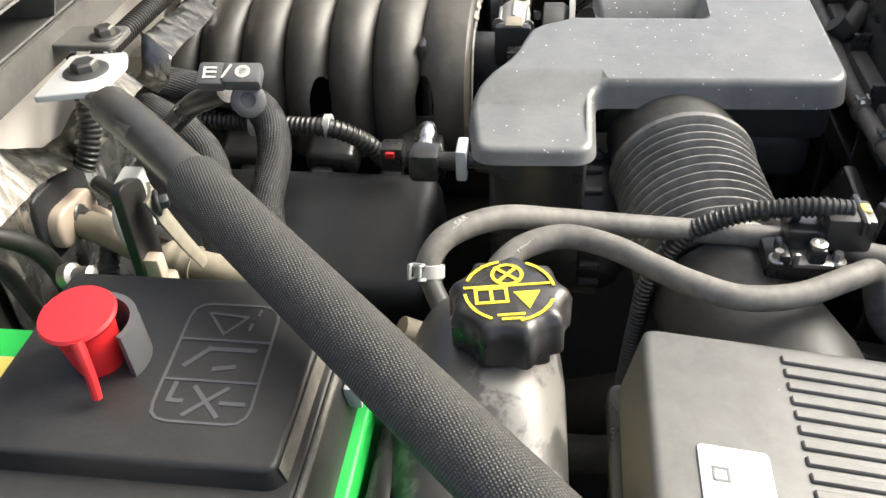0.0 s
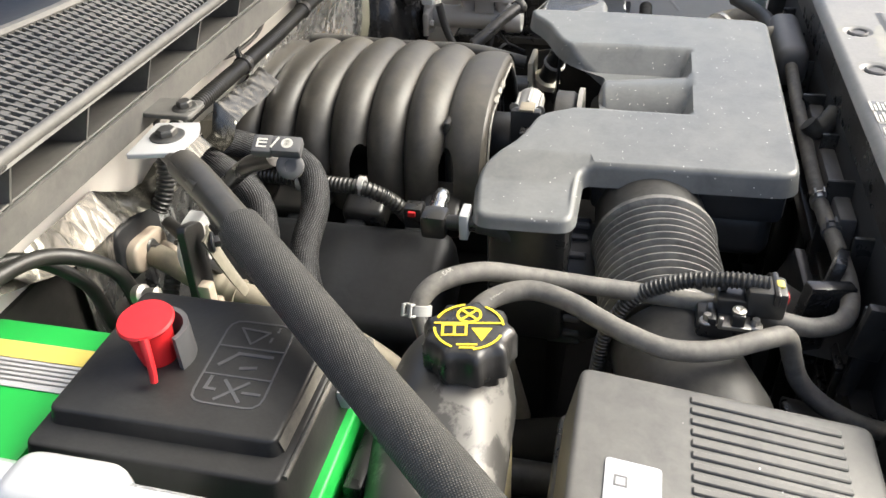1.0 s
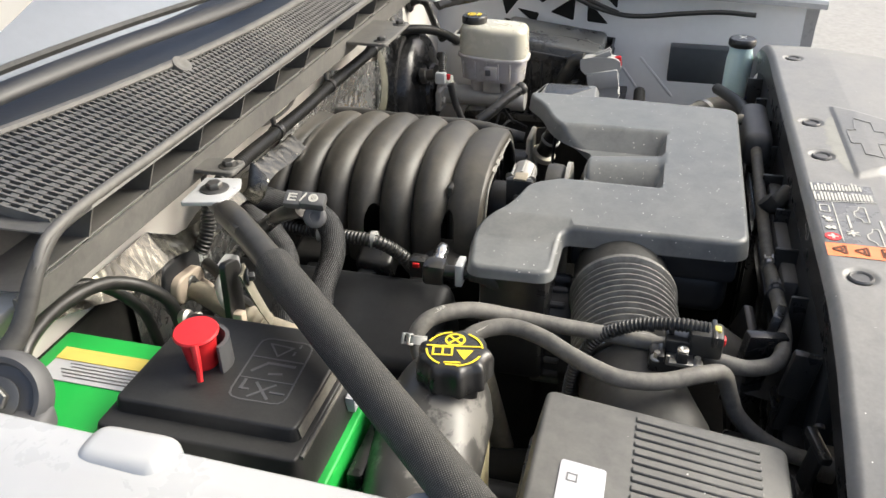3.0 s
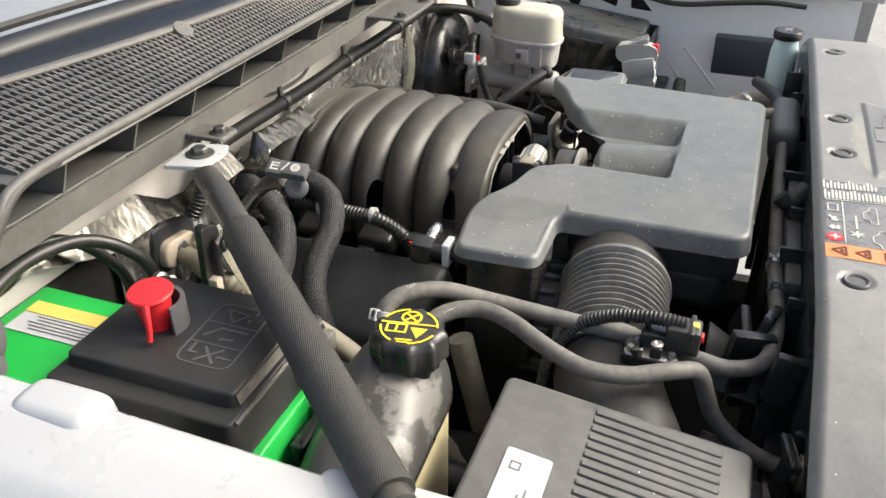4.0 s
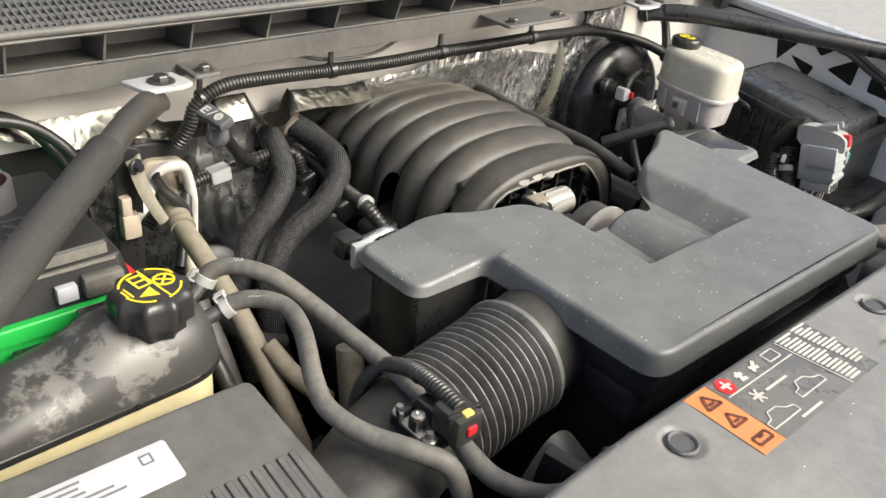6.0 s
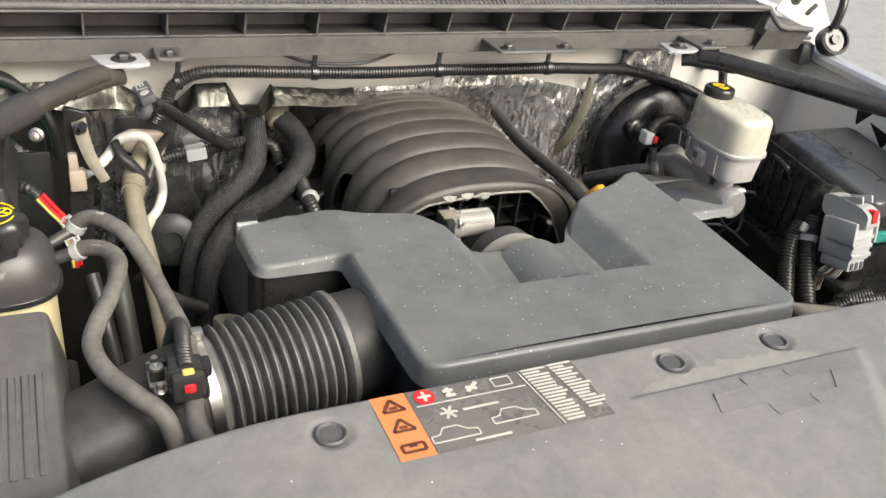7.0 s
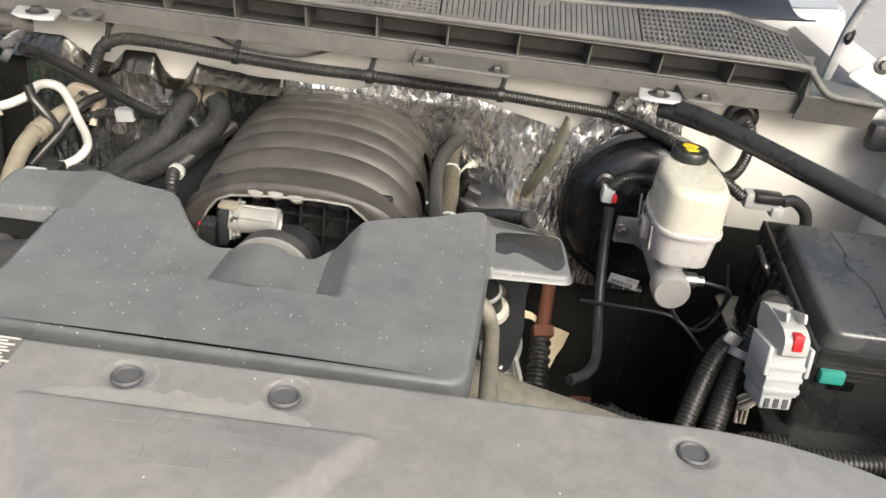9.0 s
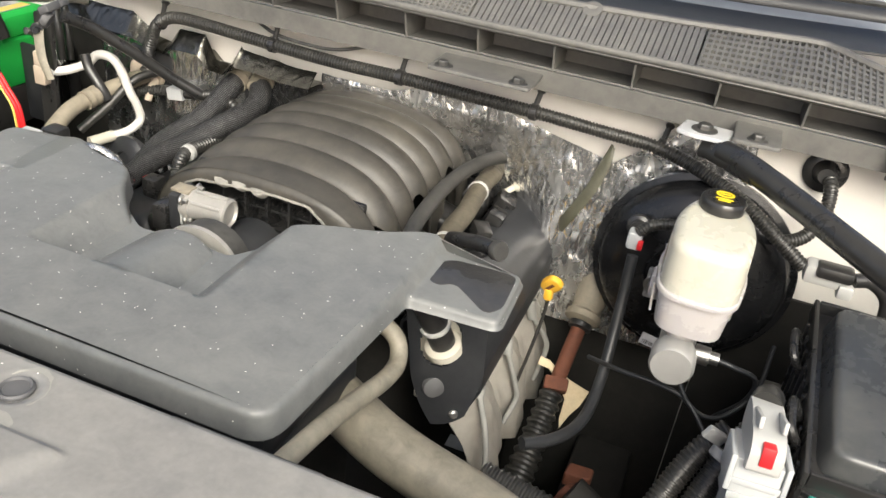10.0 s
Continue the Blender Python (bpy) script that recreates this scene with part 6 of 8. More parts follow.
box(bm, (0.442, -0.050, 1.028), (0.449, -0.04, 1.040), 0.001)
part("lock_tab", bm, M_RED, pg, "small red lock tab")
bm = bmesh.new()
tube(bm, [(0.438, -0.035, 1.046), (0.456, -0.030, 1.062), (0.490, -0.022, 1.066), (0.53, -0.005, 1.05)], 0.0075, 12, rib=0.0012, pitch=0.0046)
part("plug_conduit", bm, M_LOOM, boo, "ribbed black conduit")
bm = bmesh.new()
m = frame_at((0.505, 0.0, 0.858), (1, 0, -0.18), (0.15, 0.15, 1))
box(bm, (-0.026, -0.009, -0.001), (0.026, 0.009, 0.001), m=m)
lb = part("label", bm, M_STICKER, boo, "white barcode label")
bm = bmesh.new()
for k in range(16):
    box(bm, (-0.022 + 0.0026 * k, -0.0075, 0.001), (-0.0212 + 0.0026 * k + 0.0006 * (k % 3), -0.0005, 0.0014), m=m)
part("barcode", bm, M_BLACK, boo, "black barcode bars")
bm = text_mesh("AADL", 0.008, m @ pose(0.013, 0.0045, 0.0012))
part("print", bm, M_BLACK, boo, "black printed code")
bm = bmesh.new()
tube(bm, [(0.440, -0.052, 1.02), (0.442, -0.065, 0.97), (0.445, -0.095, 0.905), (0.446, -0.135, 0.862), (0.443, -0.190, 0.845), (0.432, -0.240, 0.850), (0.412, -0.285, 0.862), (0.385, -0.315, 0.870)], 0.0078, 12)
solo("vacuum_hose", bm, M_BLACKDULL, (0.44, -0.05, 1.02), "matt black hose hanging from the booster", "hose")

mc = thing("master_cylinder", (0.527, -0.12, 0.965), "pale cast master cylinder with white reservoir", "master cylinder")
bm = bmesh.new()
lathe(bm, (0.527, -0.005, 0.967), (0, -1, 0), [(0.035, 0), (0.035, 0.012), (0.023, 0.016), (0.023, 0.165), (0.028, 0.168), (0.028, 0.195), (0.025, 0.2), (0.0, 0.2)], 32)
part("cylinder", bm, M_CAST, mc)
bm = bmesh.new()
slab(bm, rounded([(0.465, -0.022), (0.59, -0.022), (0.59, -0.010), (0.465, -0.010)], 0.004), 0.945, 0.990, 0.004)
fl = part("flange", bm, M_CAST, mc)
for x in (0.476, 0.578):
    bolt(fl, (x, -0.022, 0.967), (0, -1, 0), 0.008, mat=M_STEEL, name="nut")
bm = bmesh.new()
lathe(bm, (0.55, -0.165, 0.972), (1, 0, 0), [(0.012, 0), (0.012, 0.018), (0.008, 0.019), (0.008, 0.03)], 12)
part("line_nut", bm, M_STEEL, mc)
bm = bmesh.new()
RES = rounded([(0.487, -0.205, 0.034), (0.576, -0.205, 0.034), (0.582, -0.110, 0.03), (0.564, -0.055, 0.022), (0.500, -0.055, 0.022), (0.480, -0.110, 0.03)], 0.02, 5)
MID = V((0.531, -0.125))
slab(bm, [p - (p - MID).normalized() * 0.001 for p in RES], 1.066, 1.134, 0.014, steps=6, level=lambda x, y: 0.03 * (y + 0.1), flare=0.002)
part("reservoir_top", bm, M_CREAM, mc, "cream translucent reservoir top")
bm = bmesh.new()
slab(bm, [p + (p - MID).normalized() * 0.0045 for p in RES], 1.063, 1.0705, 0.003, level=lambda x, y: 0.03 * (y + 0.1))
part("reservoir_seam", bm, M_MILK, mc)
bm = bmesh.new()
slab(bm, [p - (p - MID).normalized() * 0.001 for p in RES], 1.014, 1.066, 0.002, level=lambda x, y: 0.03 * (y + 0.1), flare=-0.005)
lathe(bm, (0.527, -0.165, 0.975), (0, 0, 1), [(0.016, 0), (0.018, 0.045)], 20)
lathe(bm, (0.527, -0.095, 0.975), (0, 0, 1), [(0.016, 0), (0.018, 0.045)], 20)
part("reservoir_bottom", bm, M_MILK, mc, "milky translucent reservoir bottom")
for k in range(5):
    bm = bmesh.new()
    y = -0.175 + 0.026 * k
    tube(bm, [(0.4835, y, 1.022 + 0.03 * (y + 0.1)), (0.4800, y, 1.060 + 0.03 * (y + 0.1))], 0.0016, 6, smooth=False)
    part("moulded_rib", bm, M_MILK, mc)
bm = bmesh.new()
box(bm, (0.500, -0.150, 0.985), (0.508, -0.112, 1.016), 0.002)
part("mounting_web", bm, M_CAST, mc, "cast mounting web")
bm = bmesh.new()
box(bm, (0.474, -0.148, 1.022), (0.486, -0.118, 1.052), 0.003)
ls = part("sensor_tab", bm, M_MILK, mc, "milky moulded tab")
bm = bmesh.new()
box(bm, (0.4725, -0.134, 1.033), (0.4745, -0.122, 1.046), 0.001)
part("slot", bm, M_GUARD, ls, "dark slot")
bm = bmesh.new()
lathe(bm, (0.531, -0.084, 1.125), (0, 0, 1), [(0.026, 0), (0.023, 0.006), (0.022, 0.012)], 28)
part("neck", bm, M_CREAM, mc)
bm = bmesh.new()
lathe(bm, (0.531, -0.084, 1.134), (0, 0, 1), [(0.026, 0), (0.0275, 0.002), (0.0275, 0.013), (0.025, 0.016), (0.0, 0.017)], 48, 12, 0.02)
cp = part("reservoir_cap", bm, M_BLACK, mc, "black cap with yellow print")
circ = [(0.531 + 0.010 * math.cos(a * math.tau / 14), -0.078 + 0.0075 * math.sin(a * math.tau / 14)) for a in range(14)]
part("cap_print", strokes(ring_lines(circ) + [((0.526, -0.078), (0.536, -0.078)), ((0.522, -0.093), (0.540, -0.093)), ((0.525, -0.098), (0.537, -0.098))], 1.1512, 0.003, 0.0005), M_YELLOW, cp, "yellow symbols")
for pts in ([(0.57, -0.165, 0.972), (0.60, -0.165, 0.968), (0.63, -0.15, 0.95), (0.63, -0.13, 0.90), (0.60, -0.12, 0.85)],
            [(0.53, -0.15, 0.945), (0.56, -0.17, 0.90), (0.60, -0.165, 0.885), (0.64, -0.12, 0.91), (0.65, -0.06, 0.95)],
            [(0.42, -0.10, 0.87), (0.47, -0.15, 0.90), (0.52, -0.16, 0.905), (0.56, -0.17, 0.90), (0.60, -0.2, 0.87)]):
    bm = bmesh.new()
    tube(bm, pts, 0.0032, 10)
    solo("brake_line", bm, M_BLACKDULL, pts[0], "thin black brake line", "pipe", "brake lines")

# ---- fuse box ----
stand = thing("fuse_box_stand", (0.78, -0.22, 0.45), "near-black ribbed stand under the fuse box", "stand")
bm = bmesh.new()
box(bm, (0.65, -0.40, 0.45), (0.94, -0.03, 0.88), 0.01)
part("column", bm, M_DARK, stand)
bm = bmesh.new()
slab(bm, rounded([(0.645, -0.415), (0.94, -0.415), (0.94, -0.04), (0.645, -0.04)], 0.02), 0.868, 0.884, 0.004)
part("shelf", bm, M_BLACK, stand, "black shelf")
for k in range(6):
    bm = bmesh.new()
    box(bm, (0.665 + 0.045 * k, -0.412, 0.70), (0.671 + 0.045 * k, -0.398, 0.866), 0.002)
    part("rib", bm, M_BLACK, stand)
fuse = thing("fuse_box", (0.78, -0.22, 0.90), "black fuse box with a smooth raised lid", "fuse box")
FT = lambda x, y: 0.12 * (y + 0.1)
bm = bmesh.new()
slab(bm, rounded([(0.672, -0.372), (0.905, -0.372), (0.905, -0.080), (0.672, -0.080)], 0.012), 0.88, 1.030, 0.003, level=FT)
part("case", bm, M_BLACK, fuse)
FM = frame_at((0.788, -0.226, 1.030 + FT(0, -0.226)), (1, 0, 0), (0, 1, 0.12))
for lo, hi in (((-0.117, -0.147), (-0.111, 0.147)), ((0.111, -0.147), (0.117, 0.147)), ((-0.1105, -0.147), (0.1105, -0.141)), ((-0.1105, 0.141), (0.1105, 0.147))):
    bm = bmesh.new()
    box(bm, (*lo, -0.01), (*hi, 0.016), 0.002, FM)
    part("rim", bm, M_BLACK, fuse, "raised black rim")
bm = bmesh.new()
slab(bm, rounded([(-0.096, -0.126), (0.098, -0.126), (0.098, 0.126), (-0.096, 0.126)], 0.022), -0.004, 0.032, 0.009, steps=4, flare=0.007)
bmesh.ops.transform(bm, matrix=FM, verts=bm.verts)
lid = part("lid", bm, M_FUSELID, fuse, "smooth slate lid")
bm = bmesh.new()
tube(bm, [FM @ V(q) for q in ((-0.028, 0.110, 0.0322), (-0.022, 0.06, 0.0322), (-0.030, 0.03, 0.0322), (-0.010, -0.02, 0.0322), (-0.012, -0.09, 0.0322))], 0.0018, 6)
part("crease", bm, M_FUSELID, lid)
for k in range(6):
    bm = bmesh.new()
    box(bm, (-0.112, -0.1505, -0.012 - 0.0085 * k), (0.112, -0.1465, -0.008 - 0.0085 * k), 0.001, FM)
    part("front_rib", bm, M_BLACK, fuse)
for k in range(10):
    bm = bmesh.new()
    box(bm, (0.668, -0.35 + 0.026 * k, 0.90), (0.673, -0.342 + 0.026 * k, 1.0 + 0.003 * k), 0.001)
    part("side_rib", bm, M_BLACK, fuse)
for y in (-0.30, -0.16):
    bm = bmesh.new()
    tube(bm, [(0.668, y - 0.02, 1.0), (0.655, y - 0.02, 1.022), (0.655, y + 0.02, 1.028), (0.668, y + 0.02, 1.005)], 0.005, 8)
    part("latch", bm, M_BLACK, fuse)
bm = bmesh.new()
box(bm, (0.70, -0.372, 0.952), (0.74, -0.366, 0.972), 0.002)
part("tag", bm, material("teal_tag", (0.02, 0.32, 0.22), 0.5), fuse, "teal tag")
bm = bmesh.new()
box(bm, (0.80, -0.370, 0.975), (0.86, -0.3662, 0.99))
part("label", bm, M_STICKER, fuse, "white label")

bm = bmesh.new()
box(bm, (0.684, -0.384, 0.970), (0.716, -0.3715, 0.988), 0.002)
part("side_connector", bm, M_TEAL, fuse, "small teal connector")

con = thing("harness_connector", (0.63, -0.36, 0.94), "white and grey wiring connector with a red lock", "connector")
m = frame_at((0.628, -0.370, 0.980), (1, 0.06, 0), (0, 0.98, -0.20))
bm = bmesh.new()
box(bm, (-0.0235, -0.032, -0.030), (0.0235, 0.034, 0.036), 0.003, m)
box(bm, (-0.0205, -0.028, -0.050), (0.0205, 0.028, -0.028), 0.003, m)
part("housing", bm, M_CONNGREY, con, "grey housing")
for x in (-0.0265, 0.0265):
    bm = bmesh.new()
    box(bm, (x - 0.003, -0.036, 0.000), (x + 0.003, 0.020, 0.040), 0.002, m)
    part("side_rail", bm, M_CONNGREY, con, "grey side rail")
for k in range(3):
    bm = bmesh.new()
    box(bm, (-0.024, -0.0345, -0.024 + 0.016 * k), (0.024, -0.030, -0.017 + 0.016 * k), 0.001, m)
    part("housing_rib", bm, M_CONNGREY, con)
for x in (-0.012, 0.0, 0.012):
    bm = bmesh.new()
    box(bm, (x - 0.0035, -0.0295, -0.047), (x + 0.0035, -0.0275, -0.034), 0.0005, m, 1)
    part("slot", bm, M_GUARD, con)
bm = bmesh.new()
slab(bm, rounded([(0.046, 0.046), (0.044, 0.072), (0.020, 0.073), (-0.030, 0.064), (-0.044, 0.054), (-0.044, 0.030), (0.036, 0.034)], 0.006, 4), -0.0165, 0.0165, 0.003)
for v in bm.verts:
    v.co = m @ V((v.co.z, v.co.x, v.co.y))
bmesh.ops.recalc_face_normals(bm, faces=bm.faces)
tp = part("lever", bm, M_CONN, con, "white lever")
for x in (-0.0115, 0.0115):
    bm = bmesh.new()
    box(bm, (x - 0.0022, -0.042, 0.060), (x + 0.0022, 0.004, 0.0725), 0.001, m @ pose(0, 0, 0.002, -13, 0, 0))
    part("lever_ridge", bm, M_CONN, tp)
bm = bmesh.new()
box(bm, (-0.0065, -0.0465, 0.040), (0.0065, -0.030, 0.0615), 0.0015, m)
part("lock_tab", bm, M_RED, con, "red lock tab")
bm = bmesh.new()
tube(bm, [m @ V((0, 0.036, 0.066)), m @ V((0.004, 0.056, 0.066)), m @ V((0.006, 0.070, 0.048)), (0.640, -0.270, 0.97), (0.640, -0.262, 0.90)], 0.0165, 14)
part("boot", bm, M_LOOM, con, "black cable boot")
random.seed(4)
for k, c in enumerate((M_TAN, M_CONNGREY, M_TAN, M_RUST, M_BEIGE, M_GUARD, M_TAN, M_BEIGE)):
    bm = bmesh.new()
    p0 = m @ V((-0.019 + 0.002 * k, -0.020 + 0.005 * k, -0.046))
    tube(bm, [p0, p0 + V((-0.016 - 0.001 * k, 0.0, -0.016)), (0.604 + 0.002 * k, -0.365 + 0.004 * (k % 3), 0.905), (0.610 + 0.002 * k, -0.36, 0.87)], 0.0017, 6)
    part("wire", bm, c, con)

for pts, r in (([(0.655, -0.43, 0.90), (0.60, -0.425, 0.89), (0.70, -0.45, 0.90), (0.80, -0.45, 0.91)], 0.013),
               ([(0.625, -0.30, 0.985), (0.605, -0.32, 0.94), (0.58, -0.37, 0.88), (0.56, -0.43, 0.82)], 0.014),
               ([(0.605, -0.29, 0.97), (0.575, -0.31, 0.93), (0.545, -0.36, 0.87), (0.52, -0.42, 0.80)], 0.013),
               ([(0.60, -0.44, 0.90), (0.56, -0.43, 0.88), (0.53, -0.40, 0.84)], 0.010)):
    bm = bmesh.new()
    tube(bm, pts, r, 12, rib=0.0016, pitch=0.006)
    solo("wiring_conduit", bm, M_LOOM, pts[0], "ribbed black wiring conduit", "conduit", "driver side conduits")
bm = bmesh.new()
lathe(bm, (0.606, -0.315, 0.952), (-0.3, -0.4, -0.8), [(0.016, -0.006), (0.017, -0.005), (0.017, 0.005), (0.016, 0.006)], 18)
box(bm, (0.576, -0.318, 0.966), (0.602, -0.310, 0.982), 0.002, turned((0.590, -0.314, 0.974), 0, 30, 20))
solo("white_tape_tie", bm, M_CONN, (0.612, -0.312, 0.958), "white tape tie round the conduits", "tape")

# white clip connector and grommet behind the fuse box
clip = thing("white_clip_connector", (0.675, -0.02, 1.04), "white plastic clip with black plug", "connector")
bm = bmesh.new()
box(bm, (0.655, -0.03, 1.038), (0.71, 0.0, 1.066), 0.006)
box(bm, (0.70, -0.035, 1.03), (0.72, -0.01, 1.05), 0.004)
part("shell", bm, M_CONN, clip, "white shell")
bm = bmesh.new()
box(bm, (0.668, -0.036, 1.052), (0.715, -0.008, 1.070), 0.006)
tube(bm, [(0.715, -0.02, 1.055), (0.74, -0.01, 1.055), (0.765, -0.01, 1.035), (0.77, -0.02, 1.0)], 0.010, 12)
part("plug", bm, M_BLACK, clip, "black plug and lead")
gro = thing("grommet", (0.653, 0.104, 1.145), "black rubber grommet in the white firewall", "grommet")
bm = bmesh.new()
lathe(bm, (0.653, 0.104, 1.145), (0, -1, 0.1), [(0.028, 0), (0.030, 0.004), (0.026, 0.008), (0.018, 0.009), (0.013, 0.02), (0.011, 0.03)], 30)
part("ring", bm, M_BLACK, gro)
bm = bmesh.new()
tube(bm, [(0.653, 0.095, 1.145), (0.662, 0.065, 1.138), (0.664, 0.05, 1.105), (0.648, 0.03, 1.075), (0.62, 0.012, 1.066)], 0.0085, 12, rib=0.0014, pitch=0.005)
part("conduit", bm, M_LOOM, gro)

# ---- steering shaft ----
stg = thing("steering_shaft", (0.38, 0.0, 0.75), "rusty steering shaft with tan boot and black bellows", "shaft")
bm = bmesh.new()
lathe(bm, (0.394, 0.13, 0.905), (-0.08, -0.75, -0.62), [(0.05, 0), (0.036, 0.02), (0.028, 0.06), (0.024, 0.10), (0.029, 0.105), (0.029, 0.115), (0.02, 0.12)], 28)
part("boot", bm, M_TAN, stg, "tan rubber boot")
bm = bmesh.new()
tube(bm, [(0.386, 0.05, 0.838), (0.381, 0.0, 0.796), (0.377, -0.05, 0.755)], 0.0120, 16, smooth=False)
part("shaft", bm, M_RUST, stg, "rusty steel shaft")
bm = bmesh.new()
lathe(bm, (0.387, 0.056, 0.843), (-0.08, -0.75, -0.62), [(0.018, -0.005), (0.018, 0.032), (0.012, 0.035)], 20)
part("seal", bm, M_BLACK, stg)
bm = bmesh.new()
box(bm, (0.359, -0.053, 0.746), (0.396, -0.032, 0.772), 0.003, turned((0.377, -0.045, 0.757), 40, 0, 10))
part("yoke", bm, M_RUST, stg)
bm = bmesh.new()
tube(bm, [(0.376, -0.055, 0.752), (0.373, -0.11, 0.712), (0.368, -0.18, 0.66)], 0.0145, 18, rib=0.004, pitch=0.016, taper=0.021)
part("bellows", bm, M_LOOM, stg, "black ribbed bellows")
M_CARD = material("stained_card", (0.50, 0.40, 0.25), 0.8, vary=0.25, dust=0.4, dust_colour=(0.62, 0.56, 0.42), patch=25)
bm = bmesh.new()
slab(bm, [V(p) for p in ((-0.037, 0.052), (-0.022, 0.048), (0.0, 0.032), (0.019, 0.024), (0.047, 0.013), (0.037, -0.012), (0.024, -0.029), (0.012, -0.052), (0.009, -0.038), (0.012, -0.006), (-0.004, 0.018), (-0.021, 0.035), (-0.039, 0.039))][::-1], -0.001, 0.001, 0.0003)
m = frame_at((0.383, -0.036, 0.738), (1, 0.1, 0.05), (0, 0.5, 0.87))
for v in bm.verts:
    v.co = m @ V((v.co.x, v.co.y, v.co.z + 0.004 * math.sin(v.co.x * 90) + 0.003 * math.sin(v.co.y * 70)))
bmesh.ops.recalc_face_normals(bm, faces=bm.faces)
solo("card_scrap", bm, M_CARD, (0.383, -0.036, 0.738), "torn stained cardboard scrap caught behind the shaft", "scrap")
bm = bmesh.new()
slab(bm, rounded([(0.430, -0.150), (0.470, -0.145), (0.472, -0.120), (0.434, -0.122)], 0.006, 4), 0.670, 0.692, 0.003)
solo("frame_bracket", bm, M_RUST, (0.437, -0.133, 0.69), "rusty steel bracket on the frame rail", "bracket")
fl = thing("column_flange", (0.36, 0.125, 0.91), "black bolted flange beside the booster", "flange")
bm = bmesh.new()
tube(bm, [(0.362, 0.10, 0.93), (0.350, 0.095, 0.90), (0.352, 0.09, 0.865), (0.366, 0.09, 0.85)], 0.007, 10)
box(bm, (0.34, 0.105, 0.85), (0.42, 0.122, 0.94), 0.01)
part("plate", bm, M_BLACK, fl)
bolt(fl, (0.366, 0.103, 0.918), (0, -1, 0.2), 0.008, mat=M_STEEL, name="nut")

# ---- driver side of the engine ----
M_GREYLEAD = material("grey_silicone", (0.22, 0.22, 0.21), 0.5, vary=0.15, dust=0.3)
dip = thing("dipstick", (0.338, -0.029, 0.88), "amber yellow dipstick handle on a thin tube", "dipstick")
bm = bmesh.new()
q = frame_at((0.338, -0.045, 0.932), (0.55, -0.35, 0.75), (-0.75, -0.2, 0.55))
slab(bm, rounded([(-0.020, -0.012), (0.015, -0.014), (0.021, 0.002), (0.013, 0.013), (-0.014, 0.012)], 0.009, 5), -0.005, 0.005, 0.003)
bmesh.ops.transform(bm, matrix=q, verts=bm.verts)
box(bm, (0.330, -0.050, 0.905), (0.344, -0.036, 0.925), 0.005)
part("handle", bm, M_DIP, dip, "amber paddle handle")
bm = bmesh.new()
box(bm, (-0.009, -0.003, 0.0035), (0.010, 0.003, 0.0052), 0.001, q)
part("handle_slot", bm, M_RUST, dip, "dark slot in the handle")
bm = bmesh.new()
tube(bm, [(0.337, -0.03, 0.91), (0.335, -0.05, 0.86), (0.325, -0.09, 0.78), (0.31, -0.12, 0.70)], 0.0026, 8)
part("tube", bm, M_DARK, dip)
M_SHIELD = material("pale_dented_shield", (0.36, 0.345, 0.315), 0.42, metal=0.3, vary=0.3, dust=0.5, dust_colour=(0.28, 0.25, 0.20), grain=40, bump=0.3, patch=12)
exm = thing("exhaust_shield", (0.32, -0.15, 0.66), "pale dented exhaust heat shield", "heat shield")
bm = bmesh.new()


def shield_point(u, v):
    lump = 0.5 + 0.5 * math.cos(u * math.tau)
    x = 0.280 + 0.058 * math.sin(min(1.0, v * 1.25) * 1.7) - 0.026 * lump ** 3 + noise.noise(V((u * 3, v * 3, 2))) * 0.010 + noise.noise(V((u * 9, v * 7, 5))) * 0.006
    return V((x, u, 0.875 - 0.23 * v + 0.02 * noise.noise(V((u * 2, 1.0, v)))))


for y0, y1, z1 in ((-0.275, -0.150, 1.0), (-0.152, -0.030, 0.85), (-0.032, 0.090, 0.9)):
    bm = bmesh.new()
    sheet(bm, 22, 22, lambda u, v: V((shield_point(u, v * z1).x + 0.004 * (y0 + 0.2), y0 + (y1 - y0) * u + 0.02 * v, shield_point(u, v * z1).z)), 0.002)
    part("shell", bm, M_SHIELD, exm)
for path in ([(0.300, -0.228, 0.885), (0.305, -0.240, 0.862), (0.325, -0.255, 0.815), (0.335, -0.265, 0.77), (0.333, -0.27, 0.73)],
             [(0.302, -0.120, 0.885), (0.309, -0.128, 0.860), (0.328, -0.121, 0.80), (0.334, -0.118, 0.77), (0.325, -0.140, 0.735)],
             [(0.305, 0.0, 0.868), (0.312, -0.004, 0.845), (0.335, 0.015, 0.80), (0.342, 0.02, 0.77), (0.335, 0.0, 0.72)]):
    w = thing("spark_plug_lead", path[0], "grey spark plug lead", "lead", "spark plug leads")
    bm = bmesh.new()
    tube(bm, path, 0.0042, 10)
    part("cable", bm, M_GREYLEAD, w)
    bm = bmesh.new()
    tube(bm, [path[0], V(path[0]).lerp(V(path[1]), 1.3)], 0.0088, 12, smooth=False, taper=0.007)
    part("boot", bm, M_GREYLEAD, w)
flr = thing("oil_filler", (0.235, -0.265, 0.94), "black oil filler neck with white band", "filler")
bm = bmesh.new()
tube(bm, [(0.238, -0.322, 1.04), (0.251, -0.302, 0.992), (0.264, -0.284, 0.945)], 0.0165, 20)
part("neck", bm, M_BLACK, flr)
bm = bmesh.new()
lathe(bm, (0.2515, -0.3015, 0.990), (0.25, 0.36, -0.9), [(0.018, -0.003), (0.0195, -0.002), (0.0195, 0.002), (0.018, 0.003)], 20)
part("band", bm, M_CONN, flr, "white band")
